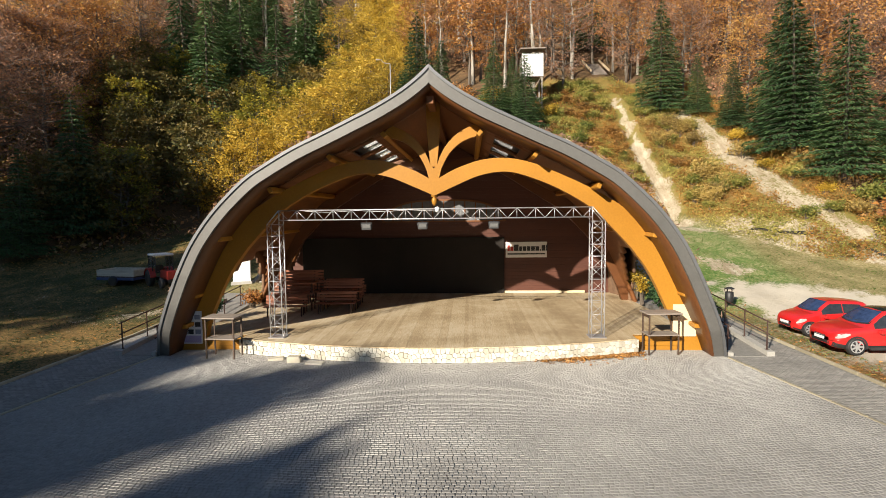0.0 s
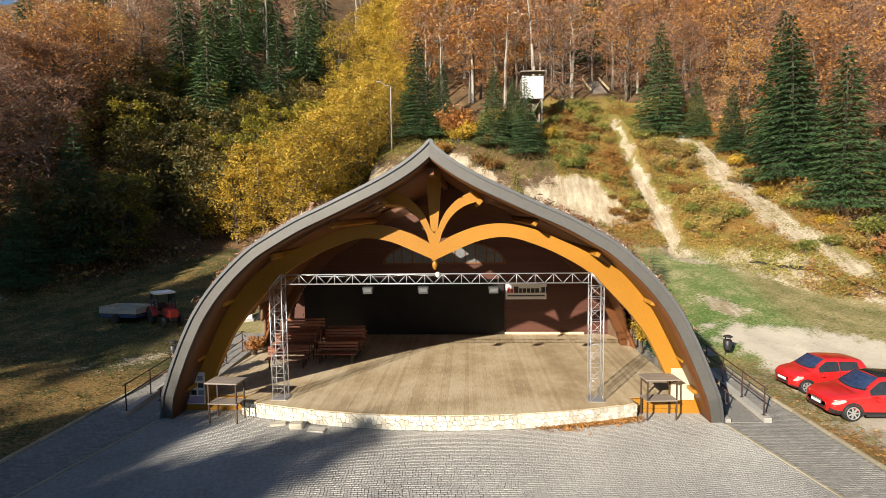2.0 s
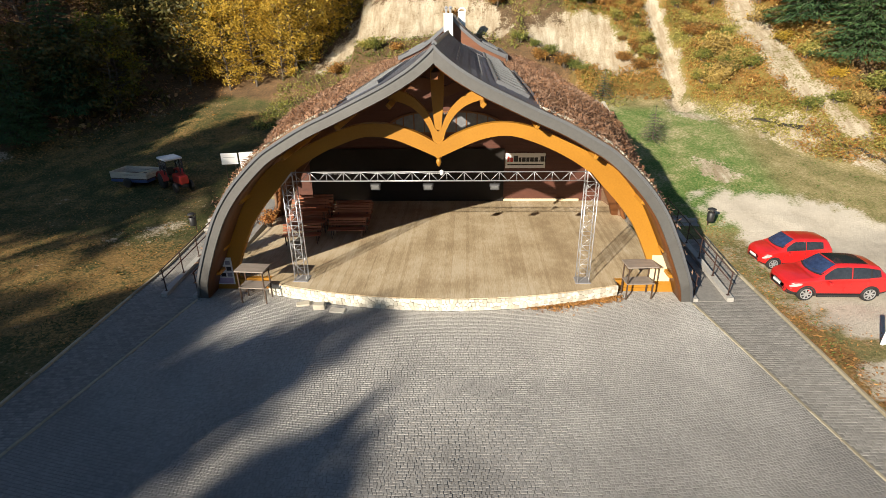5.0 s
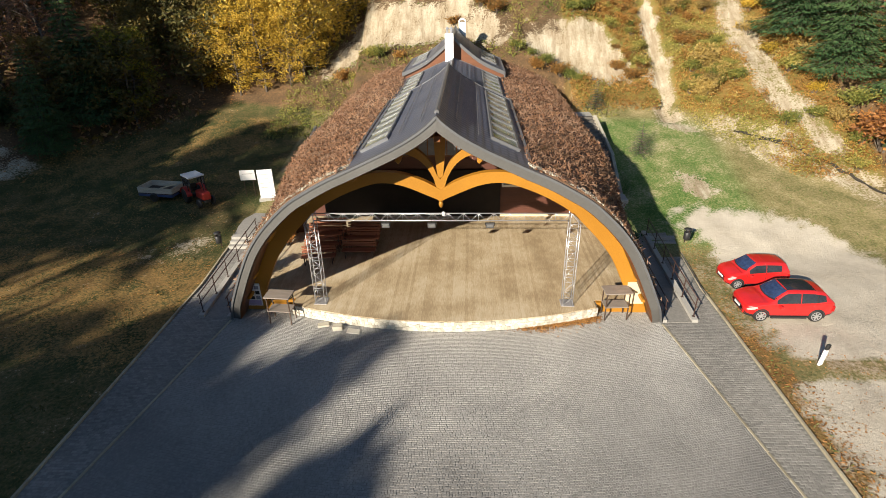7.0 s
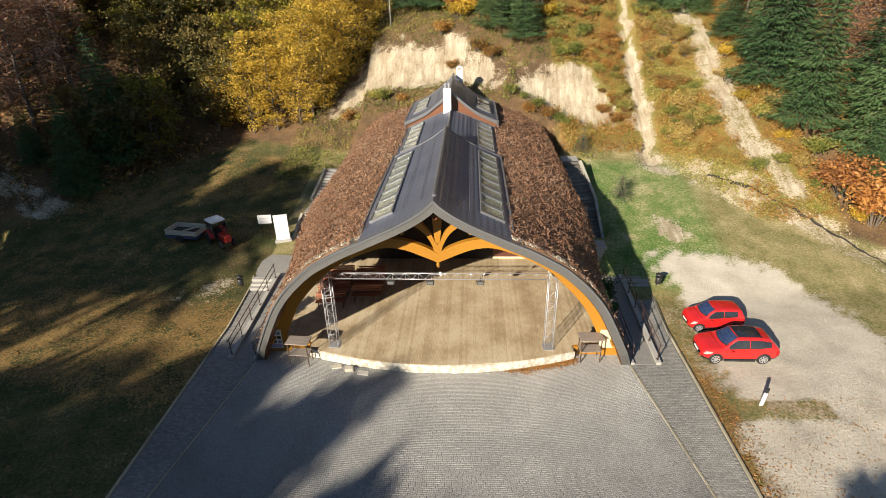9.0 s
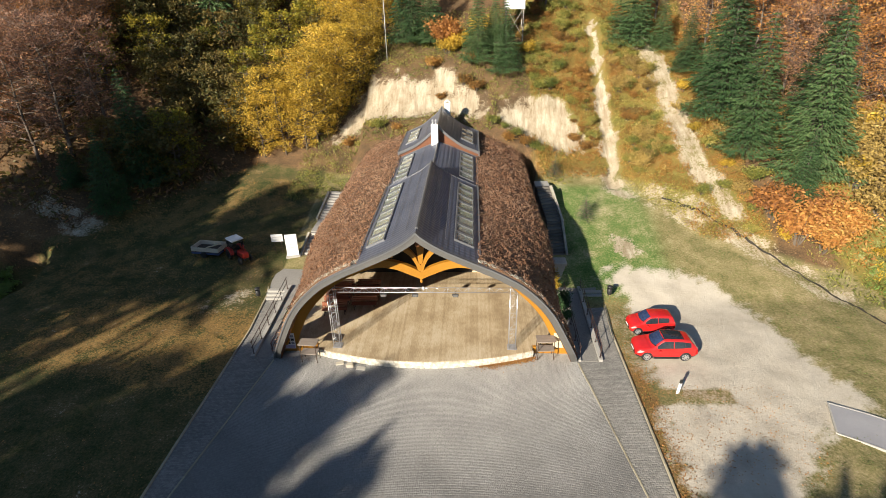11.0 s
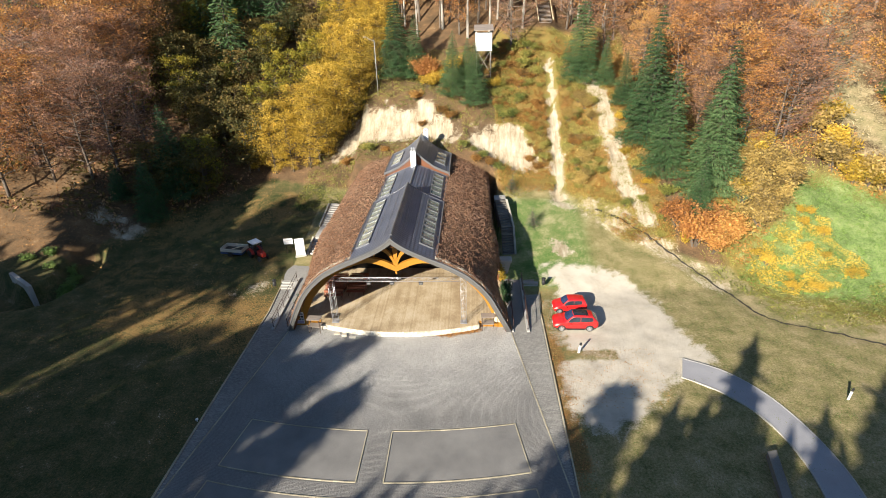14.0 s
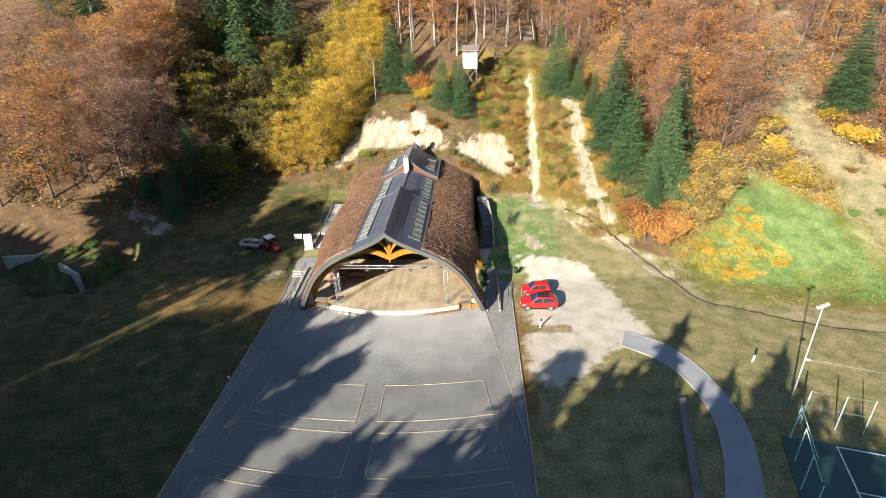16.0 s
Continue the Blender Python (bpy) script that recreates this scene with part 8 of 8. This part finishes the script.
# ---- boards, bins, posts ----
def info_board():
    b = thing("information_board", "tall white information board standing on the lawn", "board", "", (-12.35, 12.9, tz(-12.35, 12.9)), 14.0)
    bm = bmesh.new()
    box(bm, -0.5, 0.5, -0.07, 0.07, 0.12, 2.1, bevel=0.02)
    part("panel", bm, M_WHITE, b)
    bm = bmesh.new()
    box(bm, -0.6, 0.6, -0.25, 0.25, -0.1, 0.14, bevel=0.02)
    part("plinth", bm, M_CONC, b)
    for k in range(4):
        bm = bmesh.new()
        box(bm, -0.36, 0.3 - 0.12 * (k % 2), -0.078, -0.071, 1.78 - 0.3 * k, 1.81 - 0.3 * k)
        part("lettering_bar", bm, M_FAINT, b)
    s = thing("sign_board", "small white sign on two posts beside the board", "sign", "", (-13.7, 13.3, tz(-13.7, 13.3)), 8.0)
    for x in (-0.3, 0.3):
        bm = bmesh.new()
        rod(bm, (x, 0, -0.2), (x, 0, 1.9), 0.03, 8)
        part("post", bm, M_STEELB, s)
    bm = bmesh.new()
    box(bm, -0.5, 0.5, -0.05, -0.02, 1.2, 1.9, bevel=0.008)
    part("panel", bm, M_WHITE, s)
    bm = bmesh.new()
    box(bm, -0.36, 0.36, -0.057, -0.051, 1.62, 1.67)
    part("lettering_bar", bm, M_FAINT, s)


M_FAINT = plain("faint_grey_print", (0.4, 0.4, 0.4), (0.5, 0.5, 0.5), 8.0, 0.6, bumpy=0)
info_board()


def litter_bin(x, y):
    b = thing("litter_bin", "black litter bin with a lid on a post", "litter bin", "litter bins", (x, y, tz(x, y)))
    bm = bmesh.new()
    lathe(bm, [(0.15, 0.35), (0.17, 0.4), (0.185, 0.82), (0.17, 0.83), (0.15, 0.5), (0.02, 0.45)], 16)
    part("bucket", bm, M_BLACK, b, smooth_=True)
    bm = bmesh.new()
    lathe(bm, [(0.21, 0.97), (0.21, 1.0), (0.09, 1.06), (0.02, 1.06)], 16)
    part("lid", bm, M_BLACK, b, smooth_=True)
    bm = bmesh.new()
    for a in (0.5, 2.6, 4.7):
        rod(bm, (0.2 * math.cos(a), 0.2 * math.sin(a), 0.84), (0.2 * math.cos(a), 0.2 * math.sin(a), 1.01), 0.012, 6)
    rod(bm, (0, 0.2, -0.2), (0, 0.2, 1.0), 0.03, 8)
    part("post", bm, M_STEEL, b)


litter_bin(-13.5, 7.3)
litter_bin(13.35, 7.3)


def marker_post(x, y):
    b = thing("marker_post", "short white marker post, its shadow built on as a black top", "post", "marker posts", (x, y, tz(x, y)), 20)
    bm = bmesh.new()
    box(bm, -0.09, 0.09, -0.05, 0.05, -0.2, 0.72, pose(0, 0, 0, 0, 7, 0), bevel=0.02)
    part("shaft", bm, M_WHITE, b)
    # the post's cast shadow, built as a black piece on top of the shaft
    bm = bmesh.new()
    box(bm, -0.09, 0.09, -0.05, 0.05, 0.72, 0.98, pose(0, 0, 0, 0, 7, 0), bevel=0.02)
    part("cap", bm, M_BLACK, b)


marker_post(15.02, -2.75)
marker_post(32.95, -7.8)
b = thing("ground_spike", "small white marker knob beside the kerb", "marker", "", (-12.85, -11.0, 0))
bm = bmesh.new()
lathe(bm, [(0.05, 0.0), (0.06, 0.1), (0.1, 0.14), (0.1, 0.22), (0.03, 0.26)], 12)
part("knob", bm, M_WHITE, b)


# ---- loose stones before the stage ----
def loose_stone(x, y, w, d, h, turn, mat):
    bm = bmesh.new()
    box(bm, -w / 2, w / 2, -d / 2, d / 2, 0, h, bevel=0.02)
    for v in bm.verts:
        v.co += Vector((random.uniform(-0.02, 0.02), random.uniform(-0.02, 0.02), random.uniform(-0.01, 0.0)))
    ob = part("loose_stone", bm, mat)
    ob.matrix_world = pose(x, y, 0.0, 0, 0, turn)
    tagged(ob, "loose pale stone slab lying before the stage", "stone", "loose stones")


for q in ((-4.65, -0.75, 0.42, 0.3, 0.2, 8), (-3.9, -0.95, 0.6, 0.34, 0.06, -6), (-5.35, -0.5, 0.5, 0.3, 0.08, 14)):
    loose_stone(*q, M_STONE)


# ---- asphalt path, low wall, ball court in the east ----
def strip(name, left, right, z, mat, label, category):
    bm = bmesh.new()
    a = [bm.verts.new((x, y, z)) for x, y in left]
    b = [bm.verts.new((x, y, z)) for x, y in right]
    for i in range(len(a) - 1):
        bm.faces.new((a[i], b[i], b[i + 1], a[i + 1]))
    bmesh.ops.recalc_face_normals(bm, faces=bm.faces)
    return tagged(part(name, bm, mat), label, category, kind="structure")


OUT_P = spline([(23.04, -3.42), (25.55, -4.84), (27.34, -7.1), (28.4, -9.79), (28.95, -12.86), (28.95, -15.59), (28.36, -18.54), (27.26, -21.79), (25.0, -27.0), (21.0, -34.0)], 40)
IN_P = spline([(22.2, -5.68), (24.34, -7.16), (26.04, -9.46), (26.8, -12.25), (26.8, -15.06), (26.2, -18.09), (25.01, -21.4), (23.2, -25.6), (21.4, -29.5), (18.0, -34.0)], 40)
footpath = strip("path", OUT_P, IN_P, 0.02, M_ASPH, "curving grey asphalt footpath with thin kerbs", "path")
for line in (OUT_P, IN_P, np.array([OUT_P[0], IN_P[0]])):
    for (x0, y0), (x1, y1) in zip(line, line[1:]):
        bm = bmesh.new()
        d = math.hypot(x1 - x0, y1 - y0)
        box(bm, 0, d - 0.01, -0.04, 0.04, -0.15, 0.045)
        ob = part("kerb_stone", bm, M_CONC, footpath)
        ob.matrix_world = pose(x0, y0, 0, 0, 0, math.degrees(math.atan2(y1 - y0, x1 - x0)))

bm = bmesh.new()
vs = []
for z in (-0.2, 0.42):
    vs.append([bm.verts.new((x, y, z)) for x, y in ((24.75, -13.1), (25.35, -12.95), (23.15, -22.1), (21.7, -28.0), (21.2, -28.0), (22.6, -22.2))])
bm.faces.new(vs[1])
for i in range(6):
    j = (i + 1) % 6
    bm.faces.new((vs[0][i], vs[0][j], vs[1][j], vs[1][i]))
bmesh.ops.recalc_face_normals(bm, faces=bm.faces)
tagged(part("wall_low", bm, M_OLDSTEP), "low weathered concrete wall beside the footpath", "wall", kind="structure")


def ball_court():
    bm = bmesh.new()
    ring = [(31.0, -16.4), (39.0, -18.2), (62.0, -23.4), (57.0, -42.0), (26.0, -35.0)]
    bm.faces.new([bm.verts.new((x, y, 0.03)) for x, y in ring][::-1])
    bmesh.ops.recalc_face_normals(bm, faces=bm.faces)
    court = tagged(part("court", bm, M_COURT), "teal-green ball court with white lines", "court", kind="structure")
    for (x0, y0), (x1, y1) in (((34.4, -17.4), (46.0, -20.4)), ((34.4, -17.4), (30.8, -32.0)), ((33.3, -21.2), (44.0, -23.8))):
        bm = bmesh.new()
        d = math.hypot(x1 - x0, y1 - y0)
        box(bm, 0, d, -0.05, 0.05, 0.03, 0.036)
        ob = part("line_marking", bm, M_WHITE, court)
        ob.matrix_world = pose(x0, y0, 0, 0, 0, math.degrees(math.atan2(y1 - y0, x1 - x0)))
    fence = thing("court_fence", "tall pale green steel fence posts with sagging wires", "fence")
    posts = [(33.1, -15.1), (35.3, -15.65), (37.0, -16.1), (38.9, -16.6), (40.9, -17.1), (43.0, -17.6), (31.6, -16.6), (30.75, -18.75), (29.9, -21.1), (29.2, -23.4)]
    for x, y in posts:
        bm = bmesh.new()
        rod(bm, (x, y, -0.1), (x, y, 3.1), 0.04, 8)
        part("post", bm, M_MINT, fence)
    for (x, y, dx, dy) in ((31.6, -16.6, 0.9, -1.9), (31.6, -16.6, 1.3, 0.9), (30.75, -18.75, 0.9, -1.7), (33.1, -15.1, -1.5, -1.4)):
        bm = bmesh.new()
        rod(bm, (x, y, 3.0), (x + dx, y + dy, 0.0), 0.03, 8)
        part("brace", bm, M_MINT, fence)
    for z in (3.05, 1.6):
        bm = bmesh.new()
        for a, b in zip(posts[:5], posts[1:6]):
            rod(bm, (*a, z), (*b, z), 0.004, 5)
        part("wire", bm, M_MINT, fence)
    lamp = thing("floodlight_mast", "white steel floodlight mast at the ball court", "lamp post", "", (33.45, -12.95, tz(33.45, -12.95)))
    bm = bmesh.new()
    rod(bm, (0, 0, -0.3), (0, 0, 9.0), 0.07, 12, 0.045)
    part("mast", bm, M_GALV, lamp, smooth_=True)
    bm = bmesh.new()
    bar(bm, (-0.5, -0.25, 9.0), (0.5, 0.25, 9.0), 0.06, 0.06)
    part("cross_bar", bm, M_GALV, lamp)
    for k in (-0.42, 0.0, 0.42):
        bm = bmesh.new()
        box(bm, -0.17, 0.17, -0.13, 0.13, -0.05, 0.05, pose(k, 0.5 * k, 9.12, 28, 0, 27), bevel=0.02)
        part("lamp_head", bm, M_GALV, lamp)
    bm = bmesh.new()
    rod(bm, (0.3, -0.1, 4.4), (14.0, -4.2, 4.1), 0.007, 5)
    rod(bm, (14.0, -4.2, 4.1), (28.0, -8.4, 4.4), 0.007, 5)
    part("span_wire", bm, M_GALV, lamp)
    bm = bmesh.new()
    box(bm, -0.06, 0.34, -0.09, 0.09, 4.32, 4.46, pose(0, 0, 0, 0, 0, -20), bevel=0.03)
    part("junction_box", bm, M_WHITE, lamp)


M_GALV = plain("dull_galvanised_steel", (0.42, 0.42, 0.42), (0.58, 0.58, 0.575), 3.0, 0.5, 0.2, bumpy=0.05)
M_COURT = plain("teal_court_coating", (0.015, 0.06, 0.055), (0.035, 0.10, 0.09), 2.0, 0.7, bumpy=0.2)
M_MINT = plain("pale_green_steel", (0.35, 0.5, 0.46), (0.5, 0.64, 0.6), 5.0, 0.45, bumpy=0)
ball_court()


# ---- on the slope: lookout stand, street lamp, timber steps ----
def lookout():
    z0 = tz(8.0, 39.2)
    t = thing("lookout_stand", "raised stand clad in white corrugated sheet with a brown roof", "stand", "", (8.0, 39.2, z0))
    base = 19.0 - z0
    for x in (-1.2, 1.2):
        for y in (-0.2, 2.0):
            bm = bmesh.new()
            bar(bm, (x * 0.8, y, -0.5), (x * 0.8, y, base + 2.4), 0.12, 0.12)
            part("leg", bm, M_PALEBARK, t)
    for a, b in (((-0.96, -0.2, 0.4), (0.96, -0.2, base)), ((0.96, -0.2, 0.4), (-0.96, -0.2, base))):
        bm = bmesh.new()
        bar(bm, a, b, 0.07, 0.05)
        part("brace", bm, M_PALEBARK, t)
    bm = bmesh.new()
    box(bm, -1.2, 1.2, -0.3, 2.2, base - 0.1, base)
    part("platform", bm, M_TABLE, t)
    n = 60
    xs = np.linspace(-1.12, 1.12, n)
    ys = -0.36 + 0.03 * np.cos(xs * 2 * math.pi / 0.16)
    v = np.array([(x, y, z) for z in (base - 0.05, base + 2.3) for x, y in zip(xs, ys)])
    f = [(i, i + 1, n + i + 1, n + i) for i in range(n - 1)]
    ob = raw("corrugated_sheet", v, f, M_WHITE, t, "white corrugated sheet")
    ob.modifiers.new("thickness", "SOLIDIFY").thickness = 0.01
    for s in (-1, 1):
        bm = bmesh.new()
        box(bm, s * 1.1 - 0.02, s * 1.1 + 0.02, -0.3, 2.2, base, base + 2.3)
        part("side_panel", bm, M_TABLE, t)
    bm = bmesh.new()
    box(bm, -1.3, 1.3, -0.1, 3.0, base + 2.65, base + 2.75, pose(0, 0, 0, 9, 0, 0))
    part("roof", bm, M_TABLE, t, "weathered brown plank roof")


lookout()


def street_lamp():
    z0 = tz(-7.0, 39.0)
    t = thing("street_lamp", "grey street lamp with a curved arm on the slope", "street lamp", "", (-7.0, 39.0, z0))
    top = 20.6 - z0
    bm = bmesh.new()
    rod(bm, (0, 0, -0.4), (0, 0, top), 0.07, 8, 0.045)
    part("pole", bm, M_CONC, t, smooth_=True)
    bm = bmesh.new()
    arm = [Vector((-0.9 * math.sin(a), -0.1, top + 0.45 * (1 - math.cos(a)))) for a in np.linspace(0, math.pi / 2, 7)]
    for a, b in zip(arm, arm[1:]):
        rod(bm, a, b, 0.035, 6)
    part("arm", bm, M_CONC, t)
    bm = bmesh.new()
    box(bm, -0.4, 0.1, -0.1, 0.1, -0.05, 0.05, Matrix.Translation(arm[-1] + Vector((-0.2, 0, 0))), bevel=0.03)
    part("lamp_head", bm, M_CONC, t)


street_lamp()


def slope_steps():
    t = thing("timber_steps", "weathered plank steps with pale rails up the wooded slope", "steps", "", (17.6, 50.0, 0))
    for k in range(16):
        y = 0.32 * k
        bm = bmesh.new()
        z = tz(17.6, 50.0) + 0.17 * k
        box(bm, -0.95, 0.95, y, y + 0.3, z, z + 0.06)
        part("tread", bm, M_TABLE, t)
    for s in (-1, 1):
        bm = bmesh.new()
        z = tz(17.6, 50.0)
        bar(bm, (s * 1.1, -0.2, z + 0.4), (s * 1.1, 5.1, z + 3.1), 0.1, 0.25)
        part("rail", bm, M_PLY, t)


slope_steps()


# ---- stream wall in the west ----
for (x0, y0), (x1, y1) in (((-52.0, 11.2), (-48.2, 11.6)), ((-48.2, 11.6), (-44.8, 14.9)), ((-44.8, 14.9), (-40.6, 16.8)), ((-43.2, 9.5), (-38.8, 6.6))):
    bm = bmesh.new()
    d = math.hypot(x1 - x0, y1 - y0)
    z = max(tz(x0, y0), tz(x1, y1))
    box(bm, 0, d, -0.2, 0.2, -2.2, 0.35, bevel=0.03)
    ob = part("wall_stream", bm, M_CONC)
    ob.matrix_world = pose(x0, y0, 0.2, 0, 0, math.degrees(math.atan2(y1 - y0, x1 - x0)))
    tagged(ob, "weathered concrete wall along the stream bed", "wall", kind="structure")

# ---- plants by the open flanks of the stage ----
_R = random.Random(31)
proto("evergreen", shrub(230, 1.5, 0.75, L_FIR, 1500, 0.09), "dark evergreen bush beside the stage flank", "bush")
proto("creeper", shrub(231, 1.9, 0.45, L_YELLOW, 700, 0.09), "yellow autumn creeper at the foot of the rear arch", "plant")
proto("creeper_red", shrub(232, 1.3, 0.5, L_ORANGE, 600, 0.09), "red and orange creeper by the stage opening", "plant")
for kind, x, y, s in (("evergreen", -9.5, 3.2, 0.8), ("evergreen", 9.55, 5.2, 0.85), ("evergreen", 9.6, 3.9, 0.6), ("creeper", 9.2, 7.9, 0.9), ("creeper_red", -9.1, 6.6, 0.8), ("creeper_red", -9.2, 7.4, 0.6), ("creeper", 9.3, 7.2, 0.7)):
    ob = plant(kind, x, y, s, _R)
    ob.matrix_basis = Matrix.Translation((0, 0, 0.45)) @ ob.matrix_basis
# fallen leaves drifted against the stone front
rng_ = np.random.default_rng(41)
u_ = rng_.beta(3, 1.6, 1500) * 4.6 + 2.6
c_ = np.column_stack([u_, stage_edge(u_) - 0.06 - rng_.exponential(0.12, 1500), 0.01 + 0.05 * rng_.random(1500)])
v_, f_ = cards(c_, None, 0.055, rng_, 0.8, 0.7)
tagged(raw("fallen_leaves", v_, f_, L_FALLEN), "orange leaves drifted against the stone stage front", "leaves", kind="stuff")


# ---- concrete vent beside the eastern flank ----
vent = thing("concrete_vent", "pale concrete vent with a slab top beside the hall", "vent", "", (9.75, 9.4, STAGE_Z))
bm = bmesh.new()
for (w0, z0), (w1, z1) in (((0.2, 0.0), (0.5, 1.55)),):
    lo = [bm.verts.new((sx * w0, sy * w0, z0)) for sx, sy in ((-1, -1), (1, -1), (1, 1), (-1, 1))]
    hi = [bm.verts.new((sx * w1, sy * w1, z1)) for sx, sy in ((-1, -1), (1, -1), (1, 1), (-1, 1))]
    for i in range(4):
        bm.faces.new((lo[i], lo[(i + 1) % 4], hi[(i + 1) % 4], hi[i]))
    bm.faces.new(hi)
part("shaft", bm, M_CONC, vent)
bm = bmesh.new()
box(bm, -0.62, 0.62, -0.5, 0.5, 1.55, 1.8, bevel=0.05)
part("slab", bm, M_CONC, vent)


# ---- narrow ditch across the eastern lawn ----
def build_ditch():
    rng = np.random.default_rng(31)
    line = spline([(x, y) for x, y in DITCH[1:]], 160)
    d = np.gradient(line, axis=0)
    d /= np.linalg.norm(d, axis=1)[:, None]
    n = np.column_stack([-d[:, 1], d[:, 0]])
    mid = line + n * (0.12 * rough(line[:, 0] * 6, line[:, 1] * 6, 2.0))[:, None]
    w = rng.uniform(0.03, 0.09, len(line))[:, None]
    v = []
    for off, dz in ((-1.7, 0.05), (-1.0, 0.035), (1.0, 0.035), (1.7, 0.05)):
        p = mid + n * w * off
        v.append(np.column_stack([p, ground_height(p[:, 0], p[:, 1]) + dz]))
    v = np.concatenate(v)
    k = len(line)
    f = [(r * k + i, r * k + i + 1, (r + 1) * k + i + 1, (r + 1) * k + i) for r in range(3) for i in range(k - 1)]
    tagged(raw("ditch", v, f, M_DITCH), "narrow dark ditch cut in the lawn", "ditch", kind="structure")


M_DITCH = plain("wet_earth", (0.02, 0.017, 0.012), (0.06, 0.05, 0.035), 4.0, 0.8, bumpy=0.5)
build_ditch()

# ---- from plan units to metres ----
bpy.context.view_layer.update()
for ob in scene.objects:
    if ob.parent is None and ob.type in {"MESH", "EMPTY"}:
        ob.matrix_basis = Matrix.Scale(UNIT, 4) @ ob.matrix_basis
